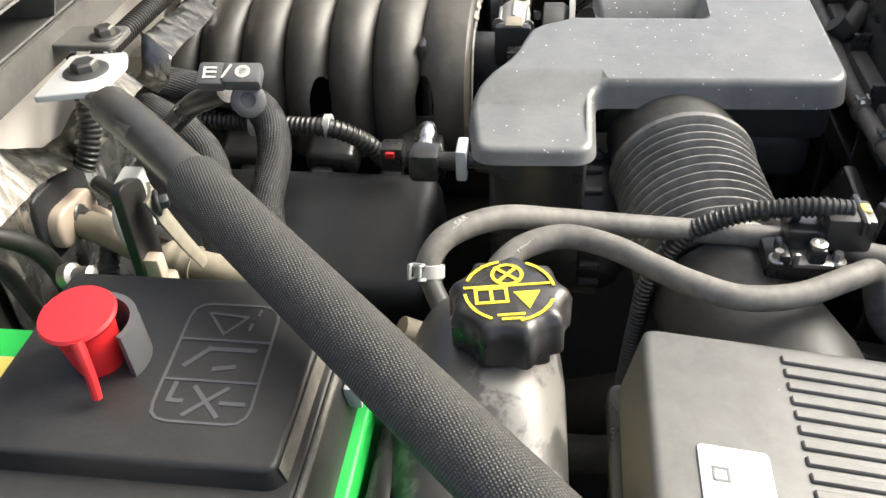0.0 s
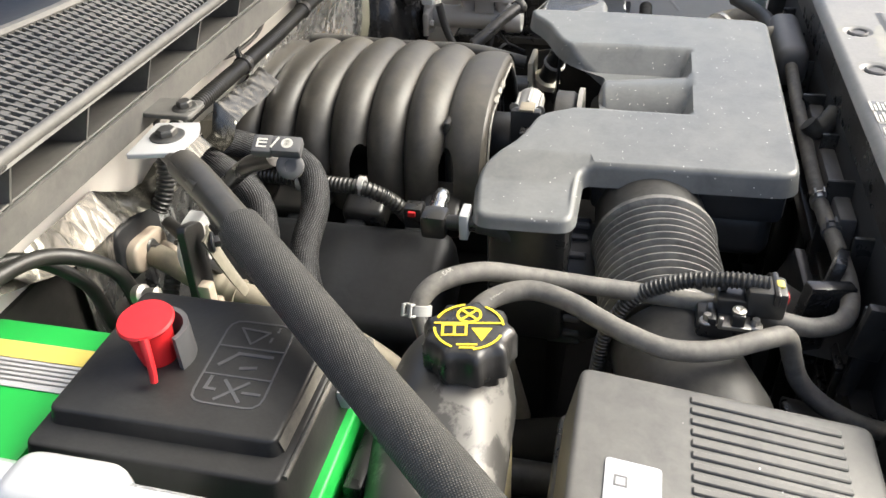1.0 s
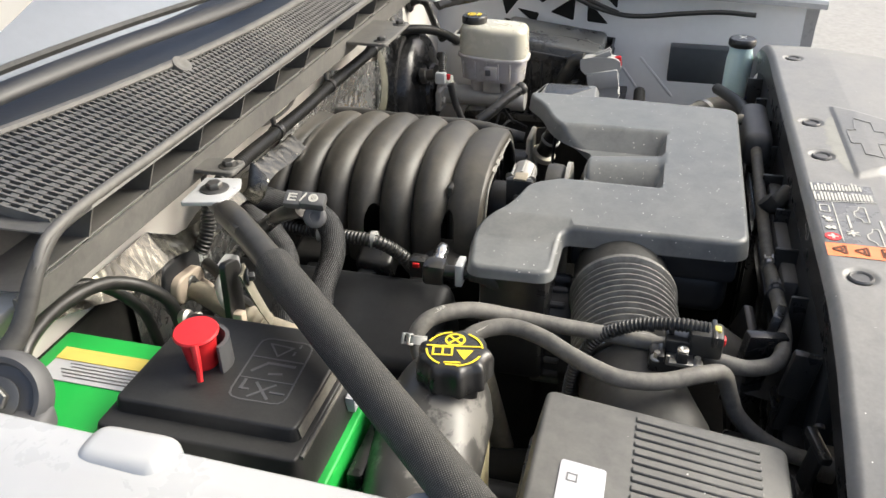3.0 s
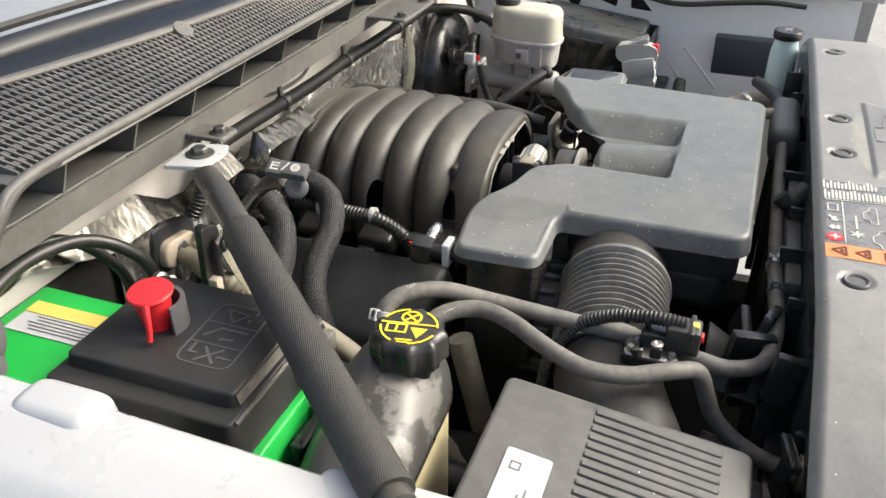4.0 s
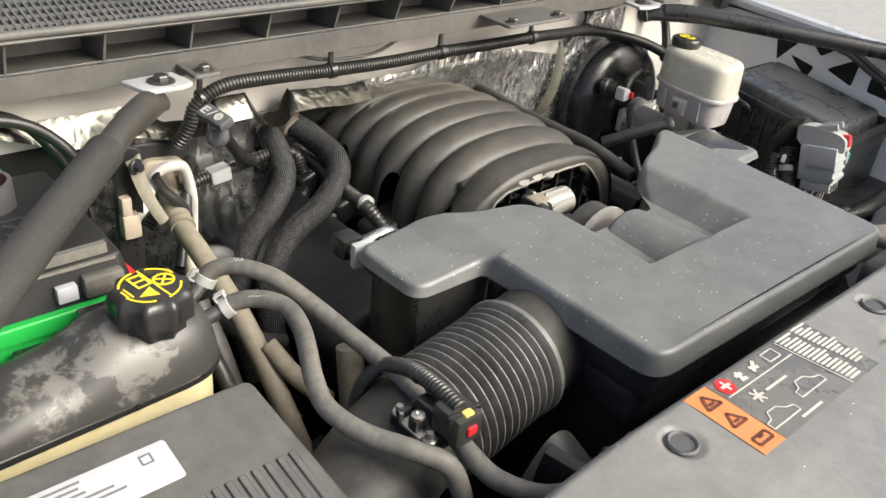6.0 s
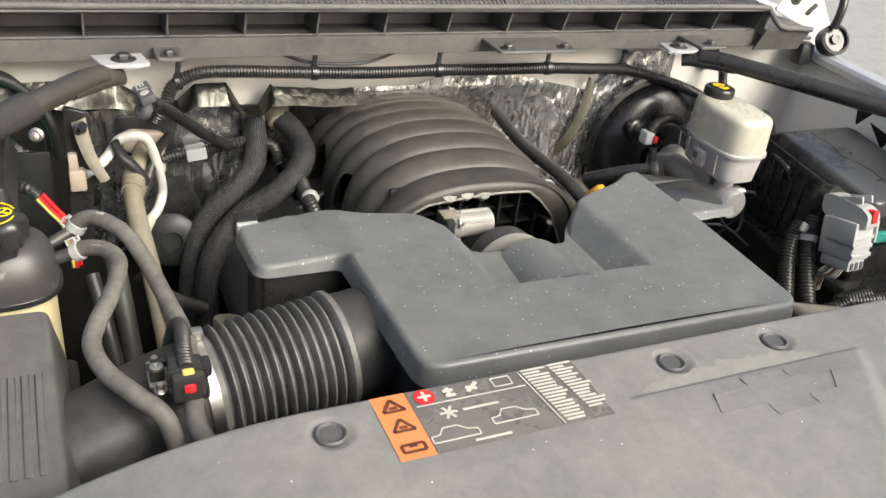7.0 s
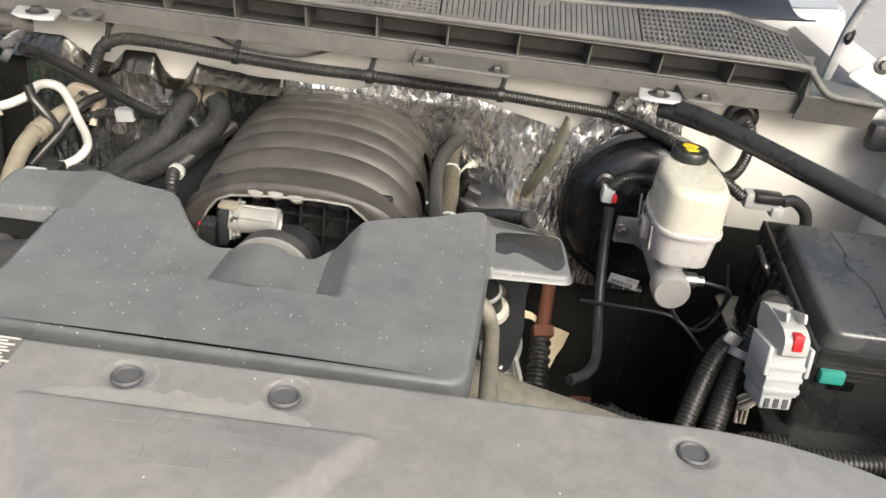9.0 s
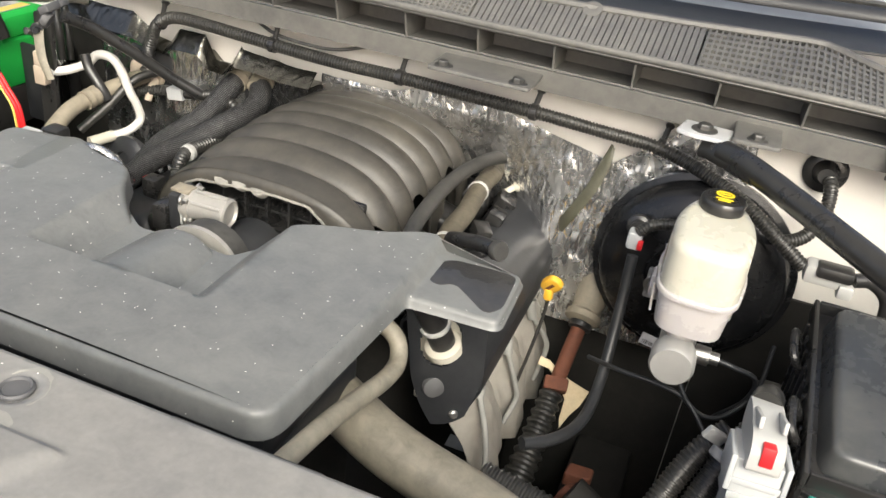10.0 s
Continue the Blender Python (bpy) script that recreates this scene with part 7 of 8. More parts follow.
bm = bmesh.new()
lathe(bm, (0.2600, -0.2900, 0.960), (0.25, 0.36, -0.9), [(0.02, 0), (0.024, 0.003), (0.024, 0.014), (0.02, 0.016)], 20)
part("collar", bm, M_BEIGE, flr, "pale collar")
bm = bmesh.new()
tube(bm, [(0.215, -0.165, 1.030), (0.232, -0.185, 1.044), (0.265, -0.210, 1.062), (0.300, -0.236, 1.075)], 0.0105, 14)
tc = thing("cover_tube", (0.215, -0.165, 1.03), "black rubber tube beside the cover tab", "hose")
part("hose_wall", bm, M_BLACK, tc)
bm = bmesh.new()
lathe(bm, (0.296, -0.233, 1.0735), (0.8, -0.6, 0.35), [(0.0115, -0.006), (0.0128, -0.004), (0.0128, 0.004), (0.0115, 0.006)], 18)
part("end_ring", bm, M_RUBBER, tc)
# fuel pipes beside the manifold
fp = thing("vacuum_pipe", (0.16, -0.1, 1.0), "bent black rubber pipe beside the manifold", "pipe")
bm = bmesh.new()
tube(bm, [(0.222, 0.19, 0.985), (0.208, 0.165, 1.015), (0.188, 0.11, 1.036), (0.168, 0.03, 1.043), (0.160, -0.04, 1.043), (0.161, -0.11, 1.043), (0.166, -0.18, 1.04), (0.176, -0.26, 1.02)], 0.0108, 14)
part("pipe_wall", bm, M_RUBBER, fp)
bm = bmesh.new()
wl2 = thing("wrapped_loom", (0.18, 0.05, 0.99), "sandy tape-wrapped wiring loom with white bands", "wiring")
tube(bm, [(0.188, 0.20, 0.975), (0.180, 0.165, 0.988), (0.178, 0.11, 0.996), (0.181, 0.05, 0.998), (0.184, -0.01, 0.990), (0.182, -0.07, 0.985), (0.190, -0.13, 0.98), (0.195, -0.20, 0.975)], 0.0155, 14)
part("loom_wall", bm, M_TAPE, wl2)
for at in ((0.1795, 0.165, 0.988), (0.181, 0.052, 0.998), (0.186, -0.10, 0.983)):
    bm = bmesh.new()
    lathe(bm, at, (0.03, -1, 0.05), [(0.0155, -0.003), (0.0172, -0.002), (0.0172, 0.002), (0.0155, 0.003)], 18)
    part("tape_band", bm, M_CONN, wl2, "white tape band")
for k, (x, y, z) in enumerate(((0.222, 0.03, 0.975), (0.215, -0.02, 0.972), (0.228, -0.07, 0.970), (0.218, 0.09, 0.975))):
    bm = bmesh.new()
    box(bm, (x - 0.013, y - 0.016, z - 0.015), (x + 0.013, y + 0.016, z + 0.010), 0.004, turned((x, y, z), 10 * k, 20 - 12 * k, 35 * k))
    part("plug", bm, M_BLACK, wl2, "black injector plug")
bm = bmesh.new()
tube(bm, [(0.196, 0.115, 0.962), (0.212, 0.14, 0.974), (0.236, 0.172, 0.984)], 0.0055, 12)
solo("fuel_rail_pipe", bm, M_BEIGE, (0.196, 0.115, 0.962), "pale metal fuel pipe stub", "pipe")
bm = bmesh.new()
tube(bm, [(0.15, 0.165, 1.05), (0.185, 0.165, 1.05), (0.205, 0.175, 1.02), (0.20, 0.185, 0.97)], 0.022, 12)
solo("rear_loom", bm, M_DARK, (0.15, 0.165, 1.05), "dull black wrapped wiring bundle", "wiring")

# front hoses on the driver side
bm = bmesh.new()
tube(bm, [(0.205, -0.400, 1.045), (0.226, -0.398, 1.040), (0.244, -0.404, 1.030), (0.253, -0.422, 1.017), (0.253, -0.455, 1.018), (0.250, -0.510, 1.033), (0.247, -0.570, 1.050), (0.244, -0.650, 1.066)], 0.0098, 14)
bh = thing("bypass_hose", (0.215, -0.31, 0.985), "sandy rubber hose under the cover edge", "hose")
part("hose_wall", bm, M_KHAKI, bh)
rh = thing("upper_radiator_hose", (0.4, -0.48, 0.95), "thick dusty upper radiator hose", "hose")
bm = bmesh.new()
tube(bm, [(0.12, -0.40, 0.965), (0.20, -0.45, 0.965), (0.28, -0.478, 0.950), (0.40, -0.50, 0.935), (0.52, -0.545, 0.93), (0.60, -0.60, 0.94), (0.63, -0.67, 0.95)], 0.031, 24)
part("hose_wall", bm, M_KHAKI, rh)
for at, ax in (((0.60, -0.60, 0.94), (0.7, -0.7, 0.1)),):
    bm = bmesh.new()
    lathe(bm, at, ax, [(0.0305, -0.006), (0.0325, -0.005), (0.0325, 0.005), (0.0305, 0.006)], 28)
    part("clamp", bm, M_STEEL, rh, "steel hose clamp")
bm = bmesh.new()
tube(bm, [(0.365, -0.43, 0.905), (0.44, -0.44, 0.90), (0.50, -0.46, 0.90)], 0.021, 18, rib=0.002, pitch=0.008)
solo("lower_conduit", bm, M_LOOM, (0.365, -0.43, 0.905), "large ribbed black conduit", "conduit")
# dark clutter deep in the bay
for pts, r, mt, nm, lb in (([(0.44, -0.20, 0.70), (0.52, -0.24, 0.69), (0.60, -0.22, 0.70)], 0.022, M_RUST, "rusty_bracket", "rusty steel bracket deep in the bay"),
                           ([(0.40, -0.33, 0.72), (0.48, -0.36, 0.71), (0.58, -0.34, 0.72)], 0.02, M_RUST, "rusty_bracket", "rusty steel bracket deep in the bay"),
                           ([(0.45, -0.28, 0.78), (0.55, -0.30, 0.74), (0.64, -0.24, 0.72)], 0.03, M_DARK, "dark_pipe", "near-black pipe deep in the bay"),
                           ([(-0.46, -0.30, 0.80), (-0.42, -0.40, 0.78), (-0.40, -0.52, 0.80)], 0.03, M_DARK, "dark_pipe", "near-black pipe deep in the bay"),
                           ([(-0.56, -0.20, 0.84), (-0.52, -0.30, 0.82), (-0.50, -0.42, 0.80)], 0.02, M_RUBBER, "dark_pipe", "dusty dark pipe deep in the bay")):
    bm = bmesh.new()
    tube(bm, pts, r, 12)
    solo(nm, bm, mt, pts[0], lb, "bracket" if mt is M_RUST else "pipe")

# ---- washer bottle and wing details ----
wb = thing("washer_bottle", (0.70, -0.665, 0.93), "pale blue washer filler bottle with black cap", "bottle")
bm = bmesh.new()
lathe(bm, (0.70, -0.665, 0.90), (0, 0, 1), [(0.028, 0), (0.03, 0.02), (0.029, 0.14), (0.024, 0.165), (0.024, 0.172)], 28)
part("neck", bm, M_BLUE, wb)
bm = bmesh.new()
lathe(bm, (0.70, -0.665, 1.070), (0, 0, 1), [(0.028, 0), (0.030, 0.003), (0.030, 0.014), (0.027, 0.018), (0.0, 0.019)], 30)
cp = part("cap", bm, M_BLACK, wb, "black cap")
part("cap_print", strokes([((0.69, -0.672), (0.71, -0.658)), ((0.69, -0.658), (0.71, -0.672))], 1.0892, 0.003, 0.0005), M_CONNGREY, cp, "grey fan symbol")
bm = bmesh.new()
box(bm, (0.900, -0.655, 0.905), (0.925, -0.512, 1.008), 0.004, turned((0.915, -0.57, 0.96), 0, -14, 0))
solo("wing_plug_panel", bm, material("slate_plastic", (0.085, 0.095, 0.105), 0.4, vary=0.15), (0.915, -0.57, 0.92), "dark square panel in the grey inner wing", "panel")
for pts in ([(0.88, -0.16, 1.125), (0.88, -0.242, 1.122), (0.88, -0.314, 1.095), (0.88, -0.38, 1.079), (0.88, -0.439, 1.078), (0.88, -0.527, 1.089), (0.87, -0.62, 1.10), (0.86, -0.70, 1.10)], [(0.885, -0.25, 1.13), (0.882, -0.325, 1.10), (0.88, -0.375, 1.082)]):
    bm = bmesh.new()
    tube(bm, pts, 0.006, 10)
    solo("wing_cable", bm, M_LOOM, pts[0], "black cable along the inner wing", "cable", "wing cables")

# ---- radiator cover panel ----
rad = thing("radiator_cover", (0, -0.8, 1.05), "bleached grey plastic radiator cover panel with four push pins", "cover panel")
PINS = [(-0.404, -0.732), (-0.064, -0.731), (0.067, -0.731), (0.408, -0.735)]


def back_edge(x):
    return -0.694 - 0.03 * max(0, abs(x) - 0.6)


def rad_z(x, y):
    z = 1.136 - 0.9 * max(0, abs(x) - 0.41) ** 2 - 0.10 * max(0, -0.80 - y)
    d = y - back_edge(x)
    z -= 0.012 * max(0, 1 + d / 0.012) ** 2 if d > -0.012 else 0
    # emblem wedge, which narrows and rises towards the front
    run = -0.766 - y
    half = 0.146 - 0.53 * max(0, run) - abs(x - 0.006)
    if run > 0 and half > 0:
        z += (0.004 + 0.085 * run) * min(1, half / (0.012 + 0.17 * run)) * min(1, run / 0.004)
    for px, py in PINS:
        r = math.hypot(x - px, y - py)
        if r < 0.020:
            z -= 0.0035 * min(1, max(0, (0.0195 - r) / 0.005))
    return z


bm = bmesh.new()
NX, NY = 420, 130


def rad_point(u, v):
    x = -0.78 + 1.56 * u
    y0 = back_edge(x)
    y = y0 + (-1.02 - y0) * v ** 1.25
    return V((x, y, rad_z(x, y)))


sheet(bm, NX, NY, rad_point)
shell = part("panel", bm, M_FRONT, rad, "", 50)
bm = bmesh.new()
sheet(bm, 80, 3, lambda u, v: V((-0.78 + 1.56 * u, back_edge(-0.78 + 1.56 * u) - 0.001 - 0.004 * v, rad_z(-0.78 + 1.56 * u, back_edge(-0.78 + 1.56 * u)) - 0.05 * v)))
part("back_lip", bm, M_BLACK, rad)
for px, py in PINS:
    bm = bmesh.new()
    z = rad_z(px, py)
    lathe(bm, (px, py, z - 0.002), (0, 0, 1), [(0.0135, 0), (0.0135, 0.0045), (0.0120, 0.0062), (0.0105, 0.0055), (0.0098, 0.004), (0.0, 0.0044)], 32)
    part("push_pin", bm, M_GUARD, rad, "round charcoal push pin")
# raised cross-shaped emblem outline on the wedge
em = [(-0.070, -0.813), (-0.018, -0.813), (-0.018, -0.829), (0.032, -0.829), (0.032, -0.816), (0.066, -0.816), (0.082, -0.793), (0.034, -0.788), (0.034, -0.777), (-0.018, -0.777), (-0.018, -0.790), (-0.060, -0.790)]
EMBLEM = ring_lines([(x - 0.002, y) for x, y in em])


def flat_on(x0, y0, x1, y1, lift):
    b = bmesh.new()
    nx = max(1, round((x1 - x0) / 0.008))
    sheet(b, nx, 4, lambda u, v: V((x0 + (x1 - x0) * u, y0 + (y1 - y0) * v, rad_z(x0 + (x1 - x0) * u, y0 + (y1 - y0) * v) + lift)))
    return b


LAB = material("charcoal_label", (0.072, 0.072, 0.073), 0.26, dust=0.4, bump=0.0, coat=0.4)
part("warning_label", flat_on(-0.330, -0.780, -0.162, -0.705, 0.0005), LAB, rad, "dark charcoal label")
part("orange_label", flat_on(-0.362, -0.780, -0.331, -0.703, 0.0008), M_ORANGE, rad, "orange warning label")


def on_panel(lines, w, lift=0.0011, h=0.0003):
    b = bmesh.new()
    for i, ((x0, y0), (x1, y1)) in enumerate(lines):
        d = V((x1 - x0, y1 - y0))
        lift += 0.00004 * (1 if i % 2 else -1) + 0.000004
        box(b, (-d.length / 2, -w / 2, 0), (d.length / 2, w / 2, h), m=Matrix.Translation(((x0 + x1) / 2, (y0 + y1) / 2, rad_z((x0 + x1) / 2, (y0 + y1) / 2) + lift)) @ pose(0, 0, 0, 0, 0, math.degrees(math.atan2(d.y, d.x))))
    return b


for ln in EMBLEM:
    part("emblem_bar", on_panel([ln], 0.0030, 0.0, 0.0009), M_FRONT, rad)
# dried mud behind the wedge and round the middle pins
M_MUD = material("dried_mud_film", (0.215, 0.213, 0.195), 0.6, vary=0.25, dust=0.6, dust_colour=(0.27, 0.265, 0.235), patch=30)
bm = bmesh.new()
sheet(bm, 90, 8, lambda u, v: (lambda x: (lambda y: V((x, y, rad_z(x, y) + 0.0003)))(-0.7655 + v * (0.004 + 0.026 * max(0.0, math.sin(math.pi * u)) ** 0.6 * (0.55 + 0.9 * abs(noise.noise(V((x * 26, 4.0, 0)))) + 0.4 * noise.noise(V((x * 90, 2.0, 0)))))))(-0.120 + 0.215 * u))
part("mud_film", bm, M_MUD, rad, "pale dried mud film")
for px, py in PINS[1:3]:
    bm = bmesh.new()
    sheet(bm, 30, 2, lambda u, v: (lambda x, y: V((x, y, rad_z(x, y) + 0.0003)))(px + 0.004 + (0.0205 + 0.006 * v * abs(noise.noise(V((u * 5, px * 40, 0.3))))) * math.cos(2.6 - 3.2 * u), py + (0.0205 + 0.010 * v * abs(noise.noise(V((u * 6, px * 40, 1.3))))) * math.sin(2.6 - 3.2 * u)))
    part("mud_film", bm, M_MUD, rad, "pale dried mud ring")
# orange label symbols
lines = []
for yc in (-0.718, -0.742, -0.764):
    lines += ring_lines([(-0.356, yc - 0.006), (-0.337, yc - 0.006), (-0.3465, yc + 0.008)]) if yc > -0.75 else ring_lines([(-0.356, yc - 0.008), (-0.337, yc - 0.008), (-0.337, yc), (-0.356, yc)])
    lines += [((-0.350, yc - 0.002), (-0.343, yc - 0.002))]
for ln in lines:
    part("orange_symbol", on_panel([ln], 0.003), M_RUST, rad, "dark red warning symbol stroke")
bm = bmesh.new()
lathe(bm, (-0.316, -0.714, rad_z(-0.316, -0.714) + 0.0006), (0, 0, 1), [(0.0095, 0), (0.0095, 0.0006), (0.0, 0.0006)], 28)
part("red_symbol", bm, M_RED, rad, "red round symbol")
part("red_symbol_bar", on_panel([((-0.322, -0.714), (-0.310, -0.714)), ((-0.316, -0.720), (-0.316, -0.708))], 0.003, 0.0014), M_WHITEPRINT, rad, "white cross bars")
sym = [((-0.298, -0.712), (-0.288, -0.712)), ((-0.297, -0.718), (-0.288, -0.718)), ((-0.293, -0.708), (-0.293, -0.720)), ((-0.276, -0.718), (-0.264, -0.708)), ((-0.276, -0.712), (-0.266, -0.716))]
part("label_symbol", on_panel(sym, 0.0038), M_WHITEPRINT, rad, "white symbols")
sy = ring_lines([(-0.250, -0.719), (-0.232, -0.719), (-0.232, -0.708), (-0.250, -0.708)])
sy += [((-0.327, -0.7245), (-0.222, -0.7245)), ((-0.221, -0.706), (-0.212, -0.779))]
part("label_outline", on_panel(sy, 0.0014), M_WHITEPRINT, rad, "white outlines")
snow = [((-0.303 + 0.008 * math.cos(a), -0.738 + 0.008 * math.sin(a)), (-0.303 - 0.008 * math.cos(a), -0.738 - 0.008 * math.sin(a))) for a in (0, math.pi / 3, 2 * math.pi / 3)]
part("snowflake_symbol", on_panel(snow, 0.0026), M_WHITEPRINT, rad, "white snowflake symbol")
car = []
for cx, cy in ((-0.308, -0.762), (-0.250, -0.755)):
    car += ring_lines([(cx - 0.021, cy - 0.007), (cx + 0.021, cy - 0.007), (cx + 0.021, cy), (cx + 0.012, cy + 0.002), (cx + 0.005, cy + 0.008), (cx - 0.008, cy + 0.008), (cx - 0.013, cy + 0.001), (cx - 0.021, cy)])
part("vehicle_outline", on_panel(car, 0.0014), M_WHITEPRINT, rad, "white vehicle outlines")
random.seed(2)
rows = [((-0.290, -0.738), (-0.256, -0.738)), ((-0.295, -0.775), (-0.262, -0.775))]
for k in range(17):
    y = -0.706 - 0.0043 * k
    xx = -0.218 + 0.0006 * k
    rows.append(((xx, y), (xx + random.uniform(0.017, 0.026), y)))
    if k < 15:
        rows.append(((xx + 0.029, y + 0.001), (xx + random.uniform(0.043, 0.054), y + 0.001)))
for ln in rows:
    part("print_bar", on_panel([ln], 0.0025), M_WHITEPRINT, rad)

# ---- fan shroud and front clutter ----
for cx, cy, cz, w, d, h, rz, ry in ((-0.42, -0.645, 1.03, 0.016, 0.05, 0.05, 20, 0), (-0.37, -0.66, 1.02, 0.05, 0.012, 0.07, -15, 12), (-0.33, -0.64, 0.98, 0.08, 0.014, 0.05, 10, -20),
                                  (-0.50, -0.64, 0.955, 0.03, 0.06, 0.012, 0, 15), (-0.57, -0.69, 1.03, 0.05, 0.012, 0.010, 12, 0), (-0.47, -0.68, 1.04, 0.012, 0.03, 0.06, 0, 0)):
    bm = bmesh.new()
    box(bm, (cx - w / 2, cy - d / 2, cz - h / 2), (cx + w / 2, cy + d / 2, cz + h / 2), 0.003, turned((cx, cy, cz), 8, ry, rz))
    box(bm, (cx - w * 0.3, cy - d * 0.3, cz - h / 2 - 0.05), (cx + w * 0.2, cy + d * 0.2, cz - h / 2 + 0.004), 0.002, turned((cx, cy, cz), 8, ry, rz))
    solo("shroud_bracket", bm, M_BLACK, (cx, cy, cz), "shiny black plastic bracket beside the shroud", "bracket", "shroud brackets")
shr = thing("fan_shroud", (0, -0.66, 0.7), "black fan shroud behind the radiator cover", "fan shroud")
bm = bmesh.new()
box(bm, (-0.50, -0.72, 0.5), (0.62, -0.700, 1.085), 0.004)
part("wall", bm, M_BLACKDULL, shr)
for k in range(9):
    bm = bmesh.new()
    x = -0.46 + 0.12 * k
    box(bm, (x, -0.701, 0.6), (x + 0.006, -0.670 - 0.01 * (k % 2), 1.06), 0.002)
    part("shroud_rib", bm, M_BLACK, shr)
for x0, x1, z in ((-0.27, -0.06, 1.040), (-0.045, 0.055, 1.046)):
    bm = bmesh.new()
    box(bm, (x0, -0.6995, z - 0.05), (x1, -0.6795, z), 0.004)
    part("top_ledge", bm, M_GUARD, shr, "charcoal ledge")
bm = bmesh.new()
box(bm, (-0.60, -0.70, 0.93), (0.60, -0.675, 0.96), 0.004)
part("shelf", bm, M_BLACK, shr)
bm = bmesh.new()
sheet(bm, 24, 6, lambda u, v: V((-0.43 + 0.10 * u, -0.60 - 0.10 * v, 0.98 + 0.05 * math.sin(u * math.pi) * (1 - v) - 0.02 * v)), 0.003)
part("guide_fin", bm, M_RUBBER, shr, "curved black air guide")
bm = bmesh.new()
tube(bm, [(-0.500, -0.706, 0.995), (-0.485, -0.708, 1.006), (-0.468, -0.710, 1.007), (-0.455, -0.710, 0.998)], 0.006, 10)
part("hook", bm, M_GUARD, shr, "charcoal hook")
for k, (cx, cy, cz) in enumerate(((-0.415, -0.668, 0.945), (-0.34, -0.66, 0.955))):
    bm = bmesh.new()
    for a0, a1 in (((-0.035, -0.03), (0.035, -0.024)), ((-0.035, 0.024), (0.035, 0.03)), ((-0.035, -0.0239), (-0.028, 0.0239)), ((0.028, -0.0239), (0.035, 0.0239))):
        box(bm, (cx + a0[0], cy - 0.004, cz + a0[1]), (cx + a1[0], cy + 0.004, cz + a1[1]), 0.001, None, 1)
    part("opening_frame", bm, M_BLACK, shr, "shiny black opening frame")
for pts in ([(0.60, -0.62, 1.0), (0.45, -0.66, 1.02), (0.30, -0.67, 1.03)], [(-0.05, -0.70, 1.07), (-0.07, -0.68, 1.05), (-0.07, -0.665, 1.06)]):
    bm = bmesh.new()
    tube(bm, pts, 0.012, 12)
    solo("shroud_hose", bm, M_RUBBER, pts[0], "dusty black hose beside the shroud", "hose", "shroud hoses")
bm = bmesh.new()
box(bm, (0.13, -0.692, 1.02), (0.30, -0.646, 1.082), 0.016, None, 4)
solo("shroud_latch_box", bm, M_GUARD, (0.21, -0.67, 1.02), "charcoal rounded plastic box on the shroud", "box")

# hinge end and cables beside the battery
hg = thing("hood_hinge_bracket", (-0.86, 0.0, 1.15), "black pressed hinge bracket with a large bolt", "hinge")
bm = bmesh.new()
lathe(bm, (-0.834, 0.022, 1.163), (-0.75, -0.25, 0.55), [(0.037, -0.020), (0.041, -0.012), (0.041, 0.004), (0.036, 0.010), (0.031, 0.008), (0.028, 0.002), (0.0, 0.002)], 40)
part("pivot", bm, M_GUARD, hg, "charcoal round pivot cup")
bm = bmesh.new()
slab(bm, rounded([(-0.88, -0.026), (-0.812, -0.022), (-0.800, 0.05), (-0.815, 0.13), (-0.88, 0.13)], 0.03, 6), 1.135, 1.155, 0.008, steps=4)
part("arm", bm, M_GUARD, hg, "charcoal pressed arm")
bolt(hg, (-0.838, 0.021, 1.166), (-0.75, -0.25, 0.55), 0.011)
for pts, r in (([(-0.80, 0.03, 1.13), (-0.77, 0.05, 1.16), (-0.70, 0.06, 1.165), (-0.63, 0.05, 1.15), (-0.59, 0.02, 1.11), (-0.58, 0.01, 1.05)], 0.0075),
               ([(-0.79, 0.05, 1.14), (-0.72, 0.085, 1.16), (-0.64, 0.08, 1.15), (-0.60, 0.05, 1.10), (-0.59, 0.04, 1.04)], 0.0065),
               ([(-0.42, 0.07, 1.05), (-0.445, 0.03, 1.04), (-0.47, -0.01, 1.0), (-0.50, -0.05, 0.96)], 0.0075)):
    bm = bmesh.new()
    tube(bm, pts, r, 12)
    solo("battery_cable", bm, M_LOOM, pts[0], "black cable beside the battery", "cable", "battery side cables")
cup = thing("foil_wrapped_fitting", (-0.66, 0.055, 1.04), "round fitting wrapped in crinkled foil behind the battery", "fitting")
bm = bmesh.new()
lathe(bm, (-0.660, 0.062, 1.040), (-0.55, -0.45, 0.70), [(0.030, -0.030), (0.029, -0.008), (0.026, 0.0), (0.018, 0.004), (0.014, 0.002), (0.0, 0.003)], 28, 5, 0.06)
part("shell", bm, M_OLDFOIL, cup, "dull crinkled foil")
bolt(cup, (-0.6615, 0.061, 1.042), (-0.55, -0.45, 0.70), 0.007, mat=M_BOLT)
bm = bmesh.new()
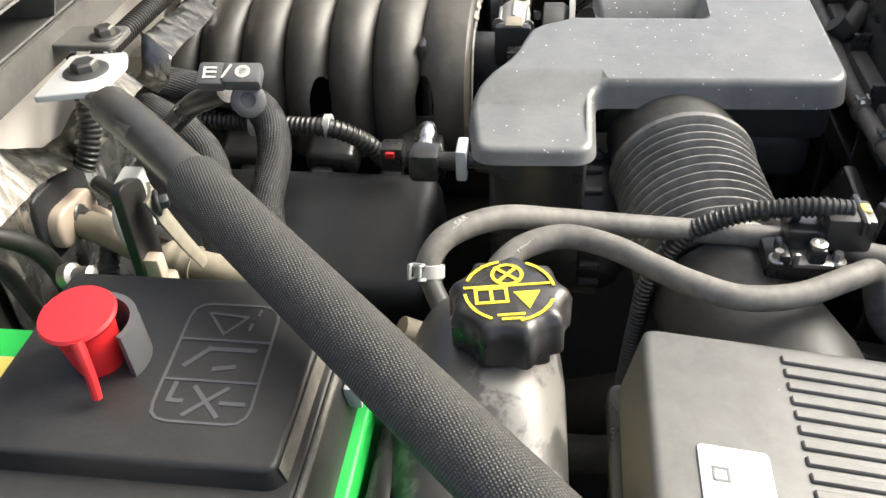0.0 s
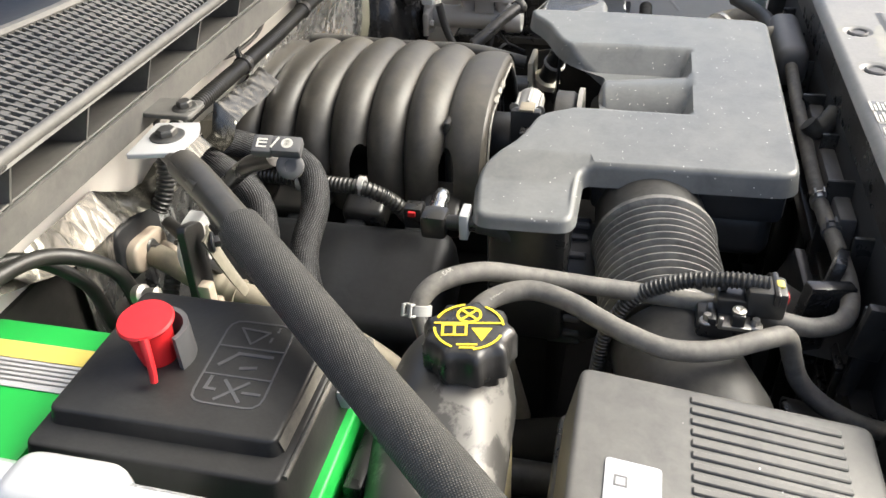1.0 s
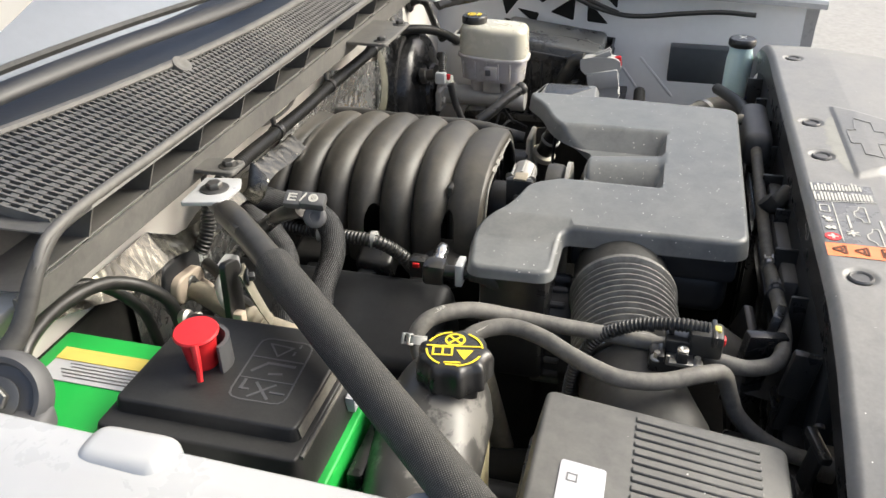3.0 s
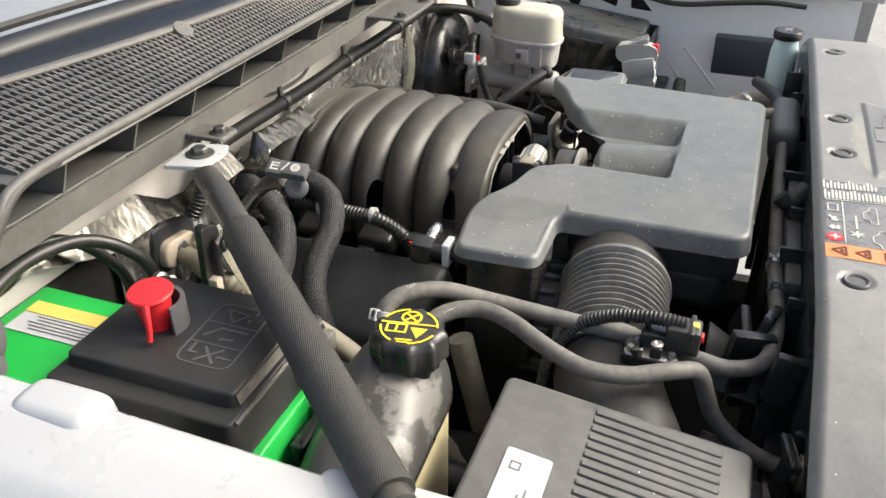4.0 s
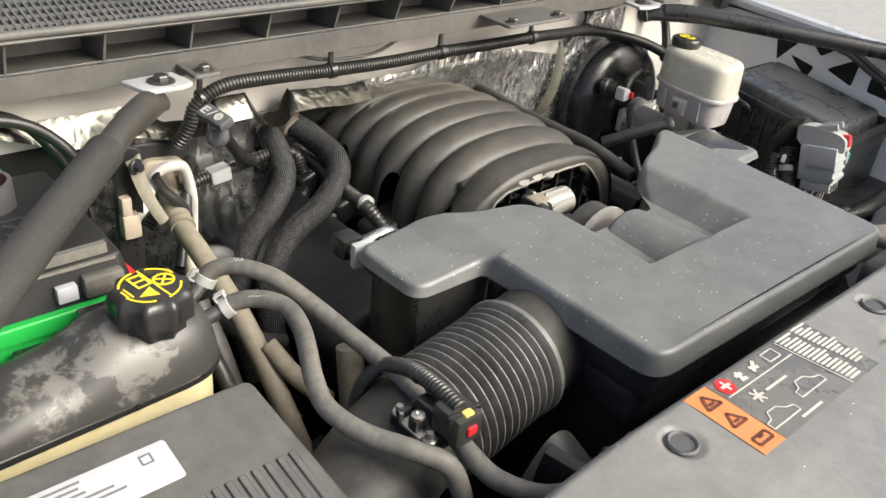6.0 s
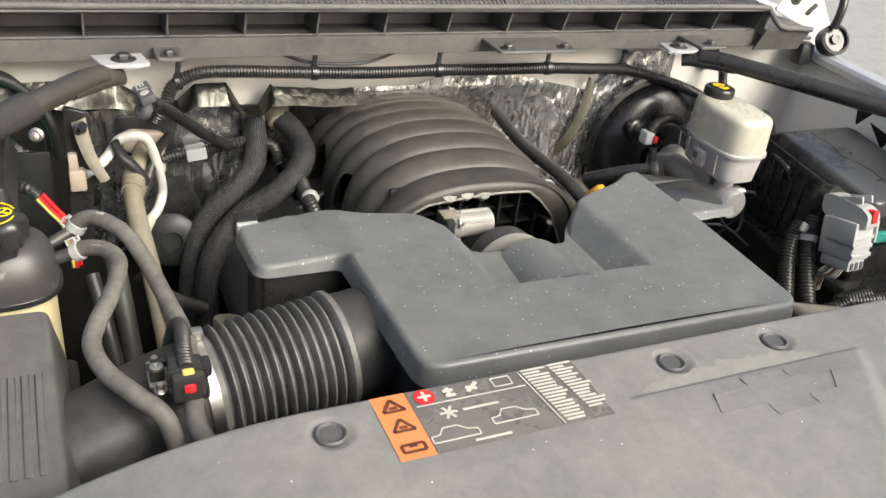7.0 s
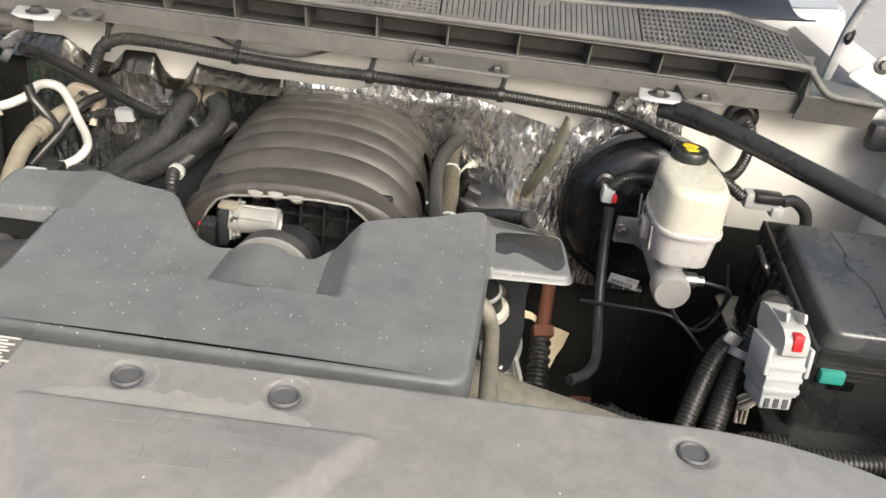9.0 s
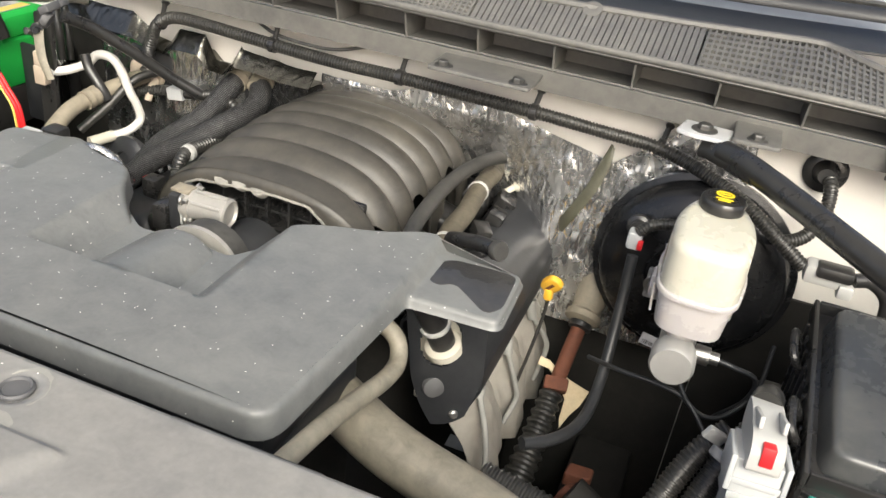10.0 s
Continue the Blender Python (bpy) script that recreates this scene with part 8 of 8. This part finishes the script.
tube(bm, [(-0.650, 0.075, 1.020), (-0.640, 0.092, 0.985), (-0.638, 0.096, 0.94)], 0.011, 12)
part("stem", bm, M_BLACK, cup, "black stem")
lead = thing("red_lead", (-0.60, -0.10, 1.0), "red battery lead coming out of a ribbed conduit", "lead")
bm = bmesh.new()
tube(bm, [(-0.640, -0.085, 1.055), (-0.625, -0.095, 1.058), (-0.612, -0.10, 1.046)], 0.0075, 12, rib=0.0012, pitch=0.0045)
part("conduit", bm, M_LOOM, lead, "ribbed black conduit")
for off, mt in (((0, 0, 0), M_RED), ((0.005, 0.002, 0.003), M_RED), ((-0.004, -0.004, 0.003), M_GOLD)):
    bm = bmesh.new()
    tube(bm, [V(q) + V(off) for q in ((-0.613, -0.10, 1.046), (-0.598, -0.10, 1.022), (-0.582, -0.10, 0.996), (-0.578, -0.10, 0.968), (-0.576, -0.10, 0.93))], 0.0036 if mt is M_RED else 0.002, 10)
    part("wire", bm, mt, lead)
# added black panel keeps the gap behind the battery dark
tw = bmesh.new()
box(tw, (-0.655, -0.006, 0.93), (-0.592, 0.002, 1.068), 0.003)
solo("dark_gap_panel", tw, M_BLACKDULL, (-0.62, 0.0, 0.93), "black panel added to darken the gap behind the battery cover", "tray")
# dusty pipes low between the tank and the engine
for pts, r, mt in (([(-0.405, -0.30, 0.95), (-0.41, -0.32, 0.88), (-0.41, -0.34, 0.80)], 0.017, M_KHAKI), ([(-0.47, -0.22, 0.93), (-0.455, -0.26, 0.90), (-0.42, -0.28, 0.86)], 0.012, M_TAN),
                   ([(-0.53, -0.16, 0.98), (-0.525, -0.20, 0.93), (-0.52, -0.24, 0.86)], 0.014, M_RUBBER), ([(-0.50, -0.14, 0.93), (-0.46, -0.16, 0.90), (-0.41, -0.16, 0.87)], 0.010, M_RUBBER),
                   ([(-0.56, -0.22, 0.99), (-0.55, -0.26, 0.94), (-0.54, -0.30, 0.87)], 0.010, M_LOOM)):
    bm = bmesh.new()
    tube(bm, pts, r, 12)
    solo("low_pipe", bm, mt, pts[0], "dusty pipe low beside the engine", "pipe", "low pipes")
